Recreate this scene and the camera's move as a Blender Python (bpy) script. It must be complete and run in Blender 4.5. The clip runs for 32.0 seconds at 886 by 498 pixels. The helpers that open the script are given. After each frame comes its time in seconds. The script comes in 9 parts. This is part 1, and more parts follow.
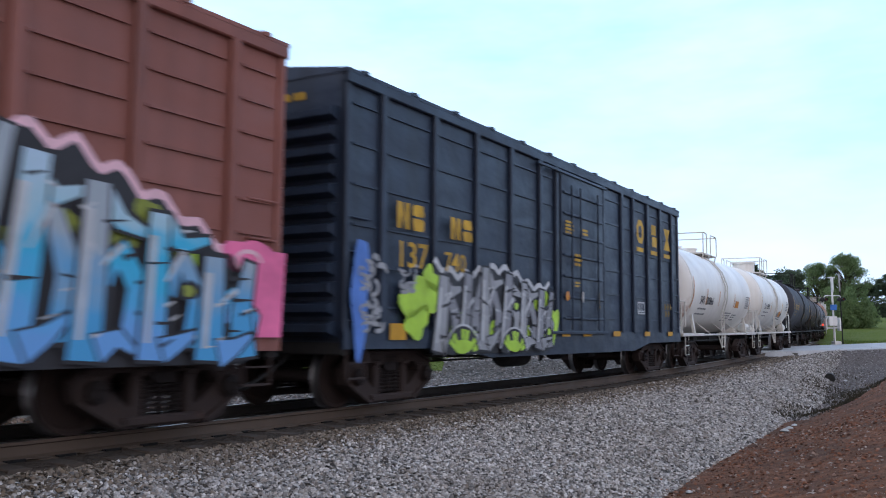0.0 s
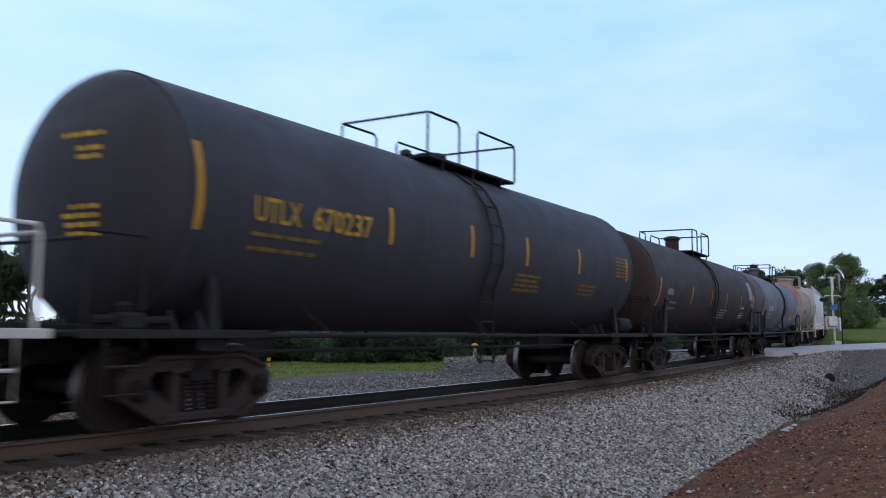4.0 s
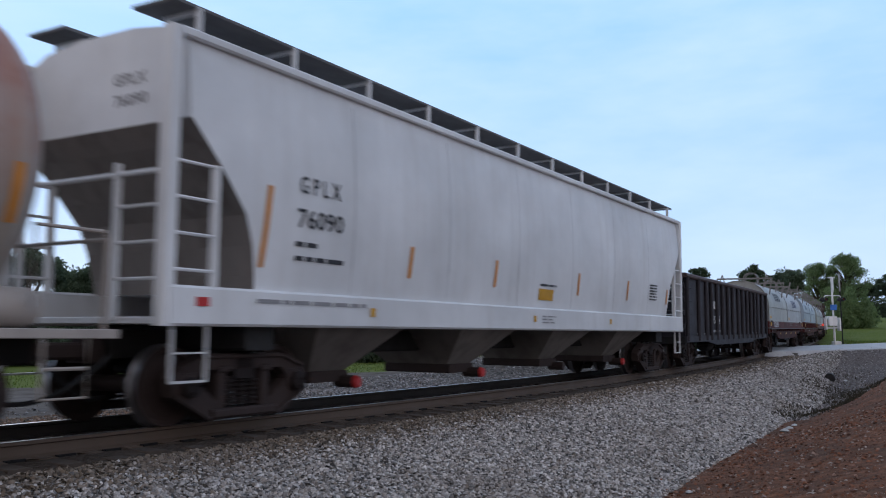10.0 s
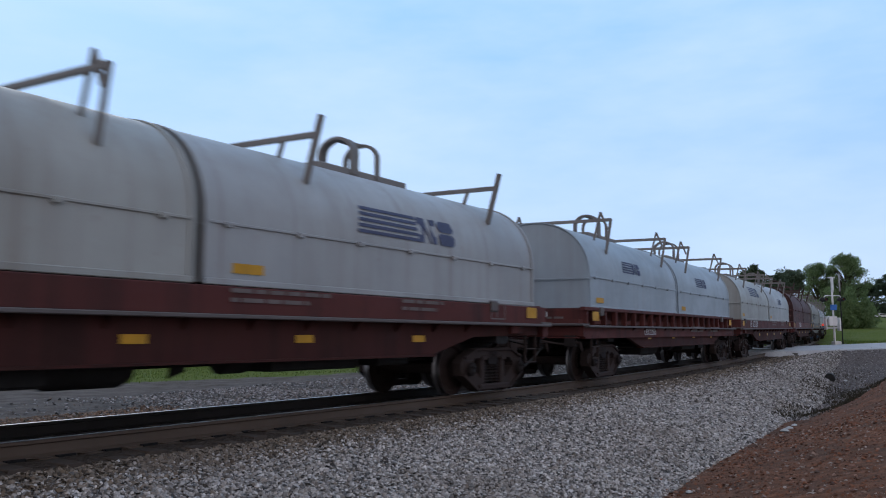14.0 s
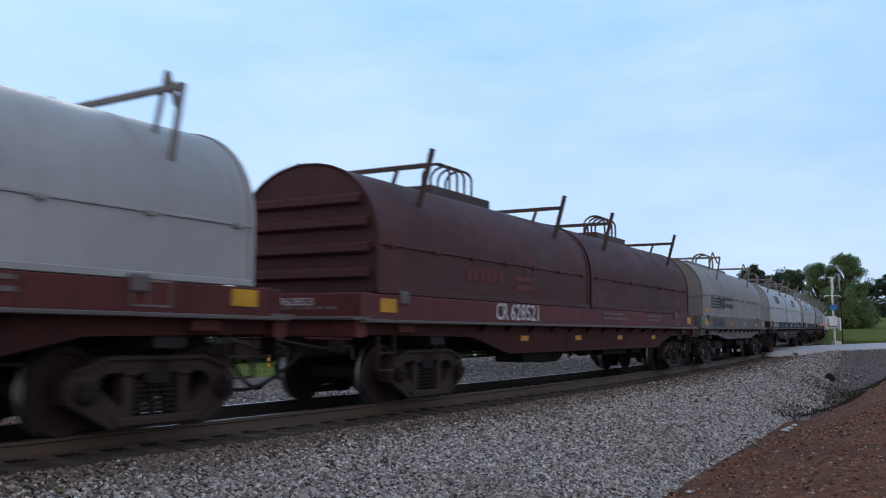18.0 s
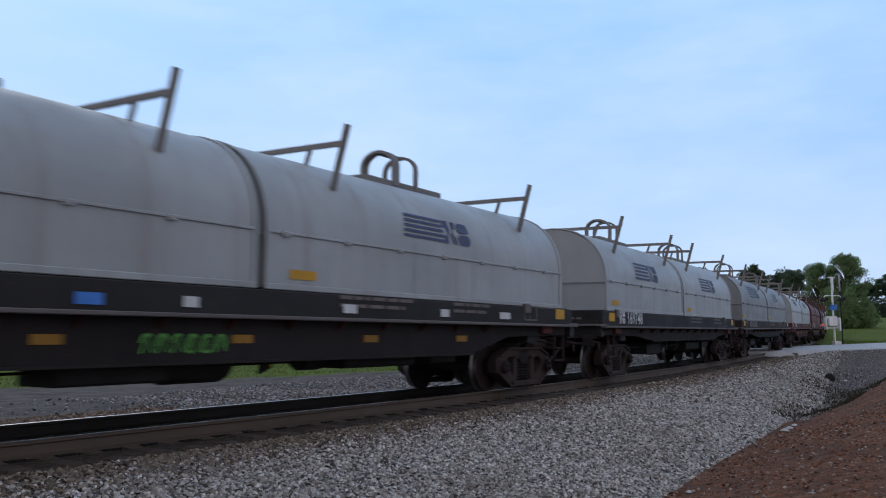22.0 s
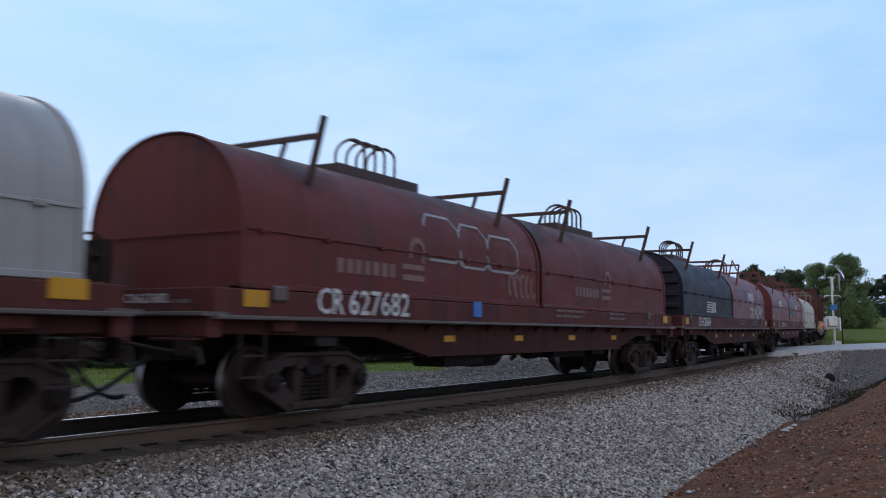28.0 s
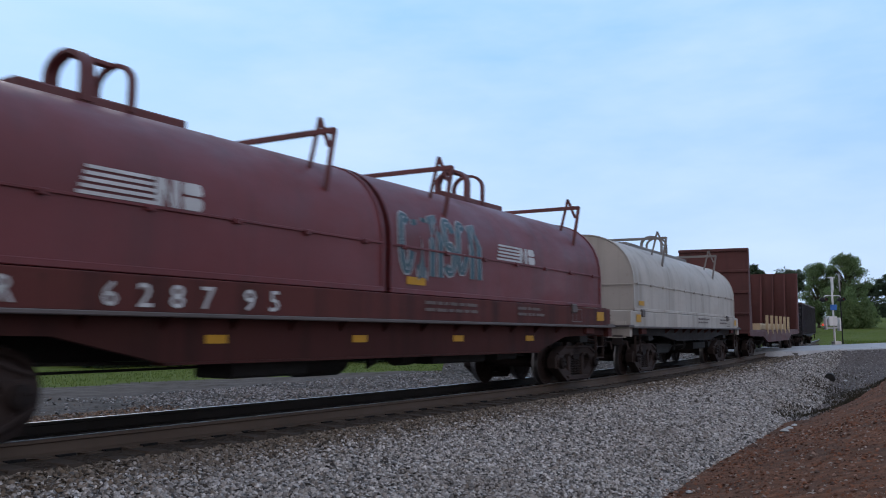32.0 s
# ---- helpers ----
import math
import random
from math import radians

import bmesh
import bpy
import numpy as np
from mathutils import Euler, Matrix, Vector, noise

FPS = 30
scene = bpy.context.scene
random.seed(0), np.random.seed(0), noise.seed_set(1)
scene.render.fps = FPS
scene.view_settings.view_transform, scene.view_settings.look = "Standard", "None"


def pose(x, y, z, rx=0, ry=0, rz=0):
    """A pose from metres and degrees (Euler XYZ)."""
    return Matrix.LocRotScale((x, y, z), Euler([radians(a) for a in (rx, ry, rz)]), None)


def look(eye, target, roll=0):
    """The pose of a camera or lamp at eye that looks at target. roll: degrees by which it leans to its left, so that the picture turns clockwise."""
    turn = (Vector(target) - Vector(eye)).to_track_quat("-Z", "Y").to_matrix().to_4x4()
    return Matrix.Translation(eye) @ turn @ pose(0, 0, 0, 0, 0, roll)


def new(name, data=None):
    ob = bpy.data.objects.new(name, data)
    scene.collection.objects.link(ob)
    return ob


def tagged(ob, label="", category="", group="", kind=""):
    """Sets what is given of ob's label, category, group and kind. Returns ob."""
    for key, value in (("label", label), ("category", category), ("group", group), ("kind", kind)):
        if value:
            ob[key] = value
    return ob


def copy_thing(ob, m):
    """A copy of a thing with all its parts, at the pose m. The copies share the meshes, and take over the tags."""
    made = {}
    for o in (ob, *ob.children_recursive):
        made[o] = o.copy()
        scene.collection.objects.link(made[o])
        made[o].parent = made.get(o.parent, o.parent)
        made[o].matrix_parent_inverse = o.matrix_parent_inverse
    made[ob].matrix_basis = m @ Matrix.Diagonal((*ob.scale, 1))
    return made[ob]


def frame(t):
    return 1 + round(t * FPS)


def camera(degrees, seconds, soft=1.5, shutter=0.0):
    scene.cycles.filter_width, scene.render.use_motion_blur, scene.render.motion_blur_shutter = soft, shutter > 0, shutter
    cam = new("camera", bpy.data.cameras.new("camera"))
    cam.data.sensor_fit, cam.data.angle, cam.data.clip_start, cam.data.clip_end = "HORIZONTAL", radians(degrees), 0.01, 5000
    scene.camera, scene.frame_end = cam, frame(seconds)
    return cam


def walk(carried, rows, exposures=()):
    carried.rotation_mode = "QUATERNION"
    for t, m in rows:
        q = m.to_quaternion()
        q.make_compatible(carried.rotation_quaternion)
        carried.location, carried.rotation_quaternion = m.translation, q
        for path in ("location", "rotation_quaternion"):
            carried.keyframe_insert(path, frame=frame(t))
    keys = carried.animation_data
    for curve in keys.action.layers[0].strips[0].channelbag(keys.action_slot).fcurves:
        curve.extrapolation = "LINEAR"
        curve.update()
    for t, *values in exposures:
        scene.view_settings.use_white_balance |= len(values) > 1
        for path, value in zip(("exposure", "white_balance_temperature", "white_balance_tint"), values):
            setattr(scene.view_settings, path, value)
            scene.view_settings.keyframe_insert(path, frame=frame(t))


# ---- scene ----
# One long freight train rolls past a standing camera on a gentle bend, towards the viewer's near end.
cam = camera(53.72, 32.0, soft=1.0, shutter=0.3)
EYE = pose(0, 0, 0.936, 95.572, 0.88, 0)
walk(cam, [(0, EYE), (32.0, EYE)], exposures=[(0, 0.60), (1.0, 0.45), (2.0, 0.02), (3.0, 0.0), (4.0, 0.13), (7.0, 0.10), (8.0, 0.07), (10.0, 0.05), (13.0, -0.03), (17.0, -0.06), (19.0, 0.06), (20.0, 0.06), (21.0, -0.04), (22.0, -0.10), (24.0, -0.08), (29.0, -0.04), (32.0, -0.03)])

# ---- light: thin dusk cloud, a broad weak sun ----
SUN_AZ, SUN_EL = -28.0, 30.0
world = bpy.data.worlds.new("dusk_sky")
scene.world = world
world.use_nodes = True


def build_sky():
    nt = world.node_tree
    nt.nodes.clear()
    N, L = nt.nodes.new, nt.links.new
    out, bg = N("ShaderNodeOutputWorld"), N("ShaderNodeBackground")
    sky = N("ShaderNodeTexSky")
    sky.sky_type, sky.sun_disc = "NISHITA", False
    sky.sun_elevation, sky.sun_rotation = radians(SUN_EL), radians(SUN_AZ)
    sky.air_density, sky.dust_density, sky.ozone_density = 1.0, 0.6, 2.0
    co = N("ShaderNodeTexCoord")
    mp = N("ShaderNodeMapping")
    mp.inputs["Scale"].default_value = (1.0, 1.0, 3.2)
    L(co.outputs["Generated"], mp.inputs["Vector"])
    big, small = N("ShaderNodeTexNoise"), N("ShaderNodeTexNoise")
    for n, s, d in ((big, 2.1, 5), (small, 6.0, 6)):
        n.inputs["Scale"].default_value, n.inputs["Detail"].default_value, n.inputs["Roughness"].default_value = s, d, 0.55
        L(mp.outputs["Vector"], n.inputs["Vector"])
    add = N("ShaderNodeMath")
    add.operation = "MULTIPLY_ADD"
    L(small.outputs["Fac"], add.inputs[0])
    add.inputs[1].default_value = 0.45
    L(big.outputs["Fac"], add.inputs[2])
    ramp = N("ShaderNodeMapRange")
    ramp.inputs["From Min"].default_value, ramp.inputs["From Max"].default_value = 0.58, 0.95
    ramp.inputs["To Min"].default_value, ramp.inputs["To Max"].default_value = 0.0, 0.62
    L(add.outputs[0], ramp.inputs["Value"])
    # the veil of thin cloud, whiter and a little rosy towards the horizon
    sep = N("ShaderNodeSeparateXYZ")
    L(co.outputs["Generated"], sep.inputs[0])
    up = N("ShaderNodeMapRange")
    up.inputs["From Min"].default_value, up.inputs["From Max"].default_value = 0.0, 0.42
    L(sep.outputs["Z"], up.inputs["Value"])
    veil = N("ShaderNodeMix")
    veil.data_type = "RGBA"
    veil.inputs["A"].default_value, veil.inputs["B"].default_value = (0.58, 0.765, 1.10, 1), (0.345, 0.72, 1.28, 1)
    L(up.outputs[0], veil.inputs["Factor"])
    gain = N("ShaderNodeMix")
    gain.data_type, gain.blend_type = "RGBA", "MULTIPLY"
    gain.inputs["Factor"].default_value = 1.0
    gain.inputs["B"].default_value = (0.10, 0.10, 0.10, 1)
    L(sky.outputs[0], gain.inputs["A"])
    mix1 = N("ShaderNodeMix")
    mix1.data_type = "RGBA"
    mix1.inputs["Factor"].default_value = 0.82
    L(gain.outputs["Result"], mix1.inputs["A"])
    L(veil.outputs["Result"], mix1.inputs["B"])
    mix2 = N("ShaderNodeMix")
    mix2.data_type = "RGBA"
    L(ramp.outputs[0], mix2.inputs["Factor"])
    L(mix1.outputs["Result"], mix2.inputs["A"])
    mix2.inputs["B"].default_value = (0.73, 0.91, 1.20, 1)
    # the dusk sky is bright before the camera and sinks to dull grey behind it
    side = N("ShaderNodeMapRange")
    side.interpolation_type = "SMOOTHSTEP"
    side.inputs["From Min"].default_value, side.inputs["From Max"].default_value = -0.75, 0.65
    L(sep.outputs["Y"], side.inputs["Value"])
    dusk = N("ShaderNodeMix")
    dusk.data_type = "RGBA"
    dusk.inputs["A"].default_value = (0.745, 0.71, 0.775, 1)
    L(side.outputs[0], dusk.inputs["Factor"])
    L(mix2.outputs["Result"], dusk.inputs["B"])
    L(dusk.outputs["Result"], bg.inputs["Color"])
    bg.inputs["Strength"].default_value = 1.0
    L(bg.outputs[0], out.inputs["Surface"])


build_sky()
sun = new("sun", bpy.data.lights.new("sun", "SUN"))
sun.data.energy, sun.data.angle, sun.data.color = 0.45, radians(25), (1.0, 0.93, 0.84)
sun.matrix_world = look((0, 0, 60), (60 * math.cos(radians(SUN_EL)) * math.sin(radians(SUN_AZ)) * -1, 60 * math.cos(radians(SUN_EL)) * math.cos(radians(SUN_AZ)) * -1, 60 - 60 * math.sin(radians(SUN_EL))))


# ---- materials ----
def sock(node, name, value, nt):
    if isinstance(value, bpy.types.NodeSocket):
        nt.links.new(value, node.inputs[name])
    elif isinstance(value, tuple) and len(value) == 3:
        node.inputs[name].default_value = (*value, 1)
    else:
        node.inputs[name].default_value = value


class Mat:
    """A small maker of node materials."""

    def __init__(self, name, rough=0.7, metal=0.0, coords="Object"):
        self.m = bpy.data.materials.new(name)
        self.m.use_nodes = True
        self.nt = self.m.node_tree
        self.b = self.nt.nodes["Principled BSDF"]
        self.b.inputs["Roughness"].default_value, self.b.inputs["Metallic"].default_value = rough, metal
        self.co = self.nt.nodes.new("ShaderNodeTexCoord").outputs[coords]
        self.info = self.nt.nodes.new("ShaderNodeObjectInfo")

    def noise(self, scale, detail=4, rough=0.55, stretch=(1, 1, 1), out="Fac", shift=True):
        mp = self.nt.nodes.new("ShaderNodeMapping")
        mp.inputs["Scale"].default_value = stretch
        self.nt.links.new(self.co, mp.inputs["Vector"])
        n = self.nt.nodes.new("ShaderNodeTexNoise")
        n.noise_dimensions = "4D"
        sock(n, "Scale", scale, self.nt), sock(n, "Detail", detail, self.nt), sock(n, "Roughness", rough, self.nt)
        self.nt.links.new(mp.outputs[0], n.inputs["Vector"])
        if shift:
            w = self.nt.nodes.new("ShaderNodeMath")
            w.operation = "MULTIPLY"
            w.inputs[1].default_value = 37.0
            self.nt.links.new(self.info.outputs["Random"], w.inputs[0])
            self.nt.links.new(w.outputs[0], n.inputs["W"])
        return n.outputs[out]

    def voronoi(self, scale, feature="F1", out="Distance", rand=1.0):
        n = self.nt.nodes.new("ShaderNodeTexVoronoi")
        n.feature = feature
        sock(n, "Scale", scale, self.nt), sock(n, "Randomness", rand, self.nt)
        self.nt.links.new(self.co, n.inputs["Vector"])
        return n.outputs[out]

    def span(self, v, a, b, c=0.0, d=1.0):
        n = self.nt.nodes.new("ShaderNodeMapRange")
        sock(n, "Value", v, self.nt)
        for k, x in (("From Min", a), ("From Max", b), ("To Min", c), ("To Max", d)):
            n.inputs[k].default_value = x
        return n.outputs[0]

    def mix(self, f, a, b, blend="MIX"):
        n = self.nt.nodes.new("ShaderNodeMix")
        n.data_type, n.blend_type = "RGBA", blend
        sock(n, "Factor", f, self.nt), sock(n, "A", a, self.nt), sock(n, "B", b, self.nt)
        return n.outputs["Result"]

    def math(self, op, a, b=0.0):
        n = self.nt.nodes.new("ShaderNodeMath")
        n.operation = op
        for i, x in enumerate((a, b)):
            if isinstance(x, bpy.types.NodeSocket):
                self.nt.links.new(x, n.inputs[i])
            else:
                n.inputs[i].default_value = x
        return n.outputs[0]

    def axis(self, k):
        n = self.nt.nodes.new("ShaderNodeSeparateXYZ")
        self.nt.links.new(self.co, n.inputs[0])
        return n.outputs["XYZ"[k]]

    def attr(self, name, out="Fac"):
        n = self.nt.nodes.new("ShaderNodeAttribute")
        n.attribute_name = name
        return n.outputs[out]

    def bump(self, h, strength=0.3, dist=0.02):
        n = self.nt.nodes.new("ShaderNodeBump")
        n.inputs["Strength"].default_value, n.inputs["Distance"].default_value = strength, dist
        self.nt.links.new(h, n.inputs["Height"])
        self.nt.links.new(n.outputs[0], self.b.inputs["Normal"])

    def done(self, color, rough=None):
        sock(self.b, "Base Color", color, self.nt)
        if rough is not None:
            sock(self.b, "Roughness", rough, self.nt)
        return self.m


def dull(k, level=0.12):
    """Dust and grime take the gloss off."""
    k.b.inputs["Specular IOR Level"].default_value = level


def shade(c, k):
    return tuple(min(1.0, x * k) for x in c)


def paint(name, color, rust=(0.10, 0.045, 0.025), amount=0.35, rough=0.55, grime=(0.05, 0.045, 0.04), dirty=0.35, tone2=None, metal=0.0, foot=None, gloss=0.4, seam=None, dent=0.0, spill=None, soot=None):
    """Weathered rolling-stock paint: faded patches, run-down streaks, specks of rust, road film."""
    k = Mat(name, rough, metal)
    dull(k, gloss)
    fade = k.noise(0.55, 4)
    c = k.mix(k.span(fade, 0.35, 0.7), shade(color, 0.86), tone2 or shade(color, 1.12))
    streak = k.noise(1.0, 5, 0.6, (2.6, 2.6, 0.16))
    c = k.mix(k.math("MULTIPLY", k.span(streak, 0.48, 0.72), dirty), c, grime)
    speck = k.noise(5.5, 6, 0.65)
    c = k.mix(k.math("MULTIPLY", k.span(speck, 0.60, 0.72), amount), c, rust)
    film = k.noise(2.2, 5, 0.6, (0.5, 0.5, 1.3))
    c = k.mix(k.math("MULTIPLY", k.span(film, 0.45, 0.8), dirty * 0.6), c, tuple(0.82 * p + 0.18 * q for p, q in zip(color, (0.14, 0.115, 0.09))))
    if foot:
        # rust run down the forward head over its drain
        spread = k.math("ADD", k.axis(2), k.span(k.noise(1.3, 6, 0.65), 0.3, 0.7, -0.55, 0.55))
        low = k.math("MULTIPLY", k.span(spread, 2.35, 1.75), k.span(k.axis(0), -5.25, -5.75))
        c = k.mix(k.math("MULTIPLY", low, 0.85), c, foot)
    if seam:
        # dirt gathered along the upright plate seams, broken by the weather
        pitch, tone, most = seam
        d = k.math("ABSOLUTE", k.math("SUBTRACT", k.math("FRACT", k.math("MULTIPLY", k.axis(0), 1 / pitch)), 0.5))
        line = k.math("MAXIMUM", k.math("MULTIPLY", k.span(d, 0.5 - 0.13 / pitch, 0.5), 0.45), k.span(d, 0.5 - 0.03 / pitch, 0.5 - 0.01 / pitch))
        c = k.mix(k.math("MULTIPLY", k.math("MULTIPLY", line, k.span(k.noise(1.4, 5, 0.6, (1.5, 1.5, 0.5)), 0.35, 0.65)), most), c, tone)
    if spill:
        # a sooty overflow run down either side from the manway
        xc, half, black = spill
        d = k.math("ABSOLUTE", k.math("SUBTRACT", k.axis(0), xc))
        d = k.math("ADD", d, k.span(k.noise(1.2, 6, 0.65, (1.5, 1.5, 0.6)), 0.3, 0.7, -0.45, 0.45))
        c = k.mix(k.math("MULTIPLY", k.span(d, half, half * 0.35), 0.8), c, black)
    if soot:
        # soot and old diesel film lying on the crown, torn into patches
        z0, z1, tone = soot
        lie = k.math("ADD", k.axis(2), k.span(k.noise(0.9, 7, 0.68, (1.0, 1.0, 0.8)), 0.3, 0.7, -0.9, 0.9))
        c = k.mix(k.math("MULTIPLY", k.span(lie, z0, z1), 0.85), c, tone)
    h = k.noise(7.0, 6, 0.62)
    if dent:
        h = k.math("ADD", h, k.math("MULTIPLY", k.noise(1.5, 3, 0.5, (1.0, 1.0, 1.6)), dent))
    k.bump(h, 0.2, 0.014)
    return k.done(c, k.span(film, 0.3, 0.8, rough - 0.08, rough + 0.22))


def plain(name, color, rough=0.6, metal=0.0, var=0.18):
    k = Mat(name, rough, metal)
    dull(k, 0.25)
    n = k.noise(3.0, 5)
    c = k.mix(k.span(n, 0.3, 0.7), shade(color, 1 - var), shade(color, 1 + var))
    return k.done(c, k.span(k.noise(11, 3), 0.3, 0.7, rough - 0.06, rough + 0.12))


M = {}
M["steel_dark"] = paint("grimy_truck_steel", (0.022, 0.017, 0.017), (0.048, 0.027, 0.018), 0.5, 0.75, (0.02, 0.018, 0.016), 0.4, gloss=0.15)
M["steel_rust"] = paint("rusty_cast_steel", (0.045, 0.033, 0.031), (0.085, 0.042, 0.028), 0.5, 0.8, (0.030, 0.024, 0.023), 0.5, gloss=0.15)
M["wheel"] = paint("dark_wheel_steel", (0.036, 0.025, 0.023), (0.065, 0.033, 0.023), 0.5, 0.7, (0.03, 0.026, 0.026), 0.4, gloss=0.15)
M["tread"] = plain("bright_wheel_tread", (0.22, 0.215, 0.22), 0.42, 1.0, 0.1)
M["black_gear"] = plain("black_underframe", (0.022, 0.021, 0.021), 0.75)
M["hose"] = plain("rubber_hose", (0.018, 0.018, 0.019), 0.6)
M["white_mark"] = plain("white_stencil", (0.52, 0.53, 0.54), 0.6)
M["grey_mark"] = plain("faded_stencil", (0.26, 0.26, 0.27), 0.7)
M["black_mark"] = plain("black_stencil", (0.035, 0.036, 0.042), 0.6)
M["navy_mark"] = plain("navy_stencil", (0.06, 0.07, 0.13), 0.6)
M["yellow_mark"] = plain("yellow_reflector", (0.50, 0.265, 0.02), 0.5)
M["amber_mark"] = plain("amber_reflector", (0.55, 0.21, 0.02), 0.45)
M["gold_mark"] = plain("faded_gold_stencil", (0.50, 0.30, 0.03), 0.6, 0, 0.3)
M["red_mark"] = plain("red_valve_paint", (0.45, 0.03, 0.03), 0.5)
M["blue_cap"] = plain("dusty_blue_cap", (0.055, 0.10, 0.17), 0.6)
M["blue_mark"] = plain("blue_sign_paint", (0.05, 0.17, 0.50), 0.5)
M["white_pipe"] = paint("white_pipe_paint", (0.62, 0.60, 0.56), (0.2, 0.09, 0.04), 0.35, 0.5, (0.2, 0.15, 0.1), 0.3)
M["grey_pipe"] = paint("grey_pipe_paint", (0.30, 0.30, 0.30), (0.12, 0.07, 0.04), 0.4, 0.6)
M["brown_pipe"] = paint("rust_pipe_paint", (0.060, 0.036, 0.032), (0.08, 0.040, 0.026), 0.4, 0.6)


# ---- mesh helpers ----
class MB:
    """Collects vertices and faces of one part."""

    def __init__(self):
        self.v, self.f = [], []

    def add(self, vs, fs):
        n = len(self.v)
        self.v += [tuple(p) for p in vs]
        self.f += [tuple(i + n for i in f) for f in fs]
        return self

    def box(self, x0, x1, y0, y1, z0, z1, c=0.0):
        """A block with its long edges chamfered by c."""
        if c <= 0:
            return self.add([(x, y, z) for x in (x0, x1) for y in (y0, y1) for z in (z0, z1)],
                            [(0, 1, 3, 2), (4, 6, 7, 5), (0, 4, 5, 1), (2, 3, 7, 6), (0, 2, 6, 4), (1, 5, 7, 3)])
        d = (x1 - x0, y1 - y0, z1 - z0)
        a = d.index(max(d))
        lo, hi = (x0, y0, z0), (x1, y1, z1)
        b, e = [i for i in range(3) if i != a]
        c = min(c, d[b] * 0.45, d[e] * 0.45)
        ring = [(lo[b] + c, lo[e]), (hi[b] - c, lo[e]), (hi[b], lo[e] + c), (hi[b], hi[e] - c), (hi[b] - c, hi[e]), (lo[b] + c, hi[e]), (lo[b], hi[e] - c), (lo[b], lo[e] + c)]
        vs = []
        for end in (lo[a], hi[a]):
            for p, q in ring:
                w = [0, 0, 0]
                w[a], w[b], w[e] = end, p, q
                vs.append(w)
        fs = [(i, (i + 1) % 8, 8 + (i + 1) % 8, 8 + i) for i in range(8)] + [tuple(range(7, -1, -1)), tuple(range(8, 16))]
        return self.add(vs, fs)

    def prism(self, poly, y0, y1):
        """A closed outline of (x, z) drawn out from y0 to y1."""
        n = len(poly)
        return self.add([(x, y0, z) for x, z in poly] + [(x, y1, z) for x, z in poly],
                        [(i, (i + 1) % n, n + (i + 1) % n, n + i) for i in range(n)] + [tuple(range(n - 1, -1, -1)), tuple(range(n, 2 * n))])

    def loft(self, ring, x0, x1, caps=True):
        """An outline of (y, z) drawn out along x."""
        n = len(ring)
        fs = [(i, (i + 1) % n, n + (i + 1) % n, n + i) for i in range(n)]
        if caps:
            fs += [tuple(range(n - 1, -1, -1)), tuple(range(n, 2 * n))]
        return self.add([(x0, y, z) for y, z in ring] + [(x1, y, z) for y, z in ring], fs)

    def tube(self, pts, r, seg=8):
        """A round bar along a run of points."""
        pts = [Vector(p) for p in pts]
        vs, fs = [], []
        for i, p in enumerate(pts):
            t = (pts[min(i + 1, len(pts) - 1)] - pts[max(i - 1, 0)]).normalized()
            u = t.cross(Vector((0.31, 0.17, 0.93)) if abs(t.z) < 0.9 else Vector((1, 0.1, 0))).normalized()
            w = t.cross(u)
            for k in range(seg):
                a = 2 * math.pi * k / seg
                vs.append(p + (u * math.cos(a) + w * math.sin(a)) * r)
        for i in range(len(pts) - 1):
            for k in range(seg):
                fs.append((i * seg + k, i * seg + (k + 1) % seg, (i + 1) * seg + (k + 1) % seg, (i + 1) * seg + k))
        m = (len(pts) - 1) * seg
        fs += [tuple(range(seg - 1, -1, -1)), tuple(m + k for k in range(seg))]
        return self.add(vs, fs)

    def bar(self, p, q, a, b, up=(0, 0, 1)):
        """A square bar a by b from p to q."""
        p, q = Vector(p), Vector(q)
        t = (q - p).normalized()
        u = t.cross(Vector(up))
        u = (u if u.length > 0.05 else t.cross(Vector((1, 0, 0)))).normalized()
        w = u.cross(t)
        vs = [c + u * sx * a / 2 + w * sz * b / 2 for c in (p, q) for sx, sz in ((-1, -1), (1, -1), (1, 1), (-1, 1))]
        return self.add(vs, [(0, 1, 5, 4), (1, 2, 6, 5), (2, 3, 7, 6), (3, 0, 4, 7), (3, 2, 1, 0), (4, 5, 6, 7)])

    def lathe(self, prof, seg, axis="x", at=(0, 0, 0)):
        """A profile of (along, radius) turned round an axis."""
        vs, fs = [], []
        for l, r in prof:
            for k in range(seg):
                a = 2 * math.pi * k / seg
                c, s = r * math.cos(a), r * math.sin(a)
                p = (l, c, s) if axis == "x" else (c, l, s) if axis == "y" else (c, s, l)
                vs.append((p[0] + at[0], p[1] + at[1], p[2] + at[2]))
        for i in range(len(prof) - 1):
            for k in range(seg):
                q = (i * seg + k, i * seg + (k + 1) % seg, (i + 1) * seg + (k + 1) % seg, (i + 1) * seg + k)
                fs.append(q if axis != "y" else q[::-1])
        fs += [tuple(range(seg - 1, -1, -1)), tuple((len(prof) - 1) * seg + k for k in range(seg))]
        return self.add(vs, fs)

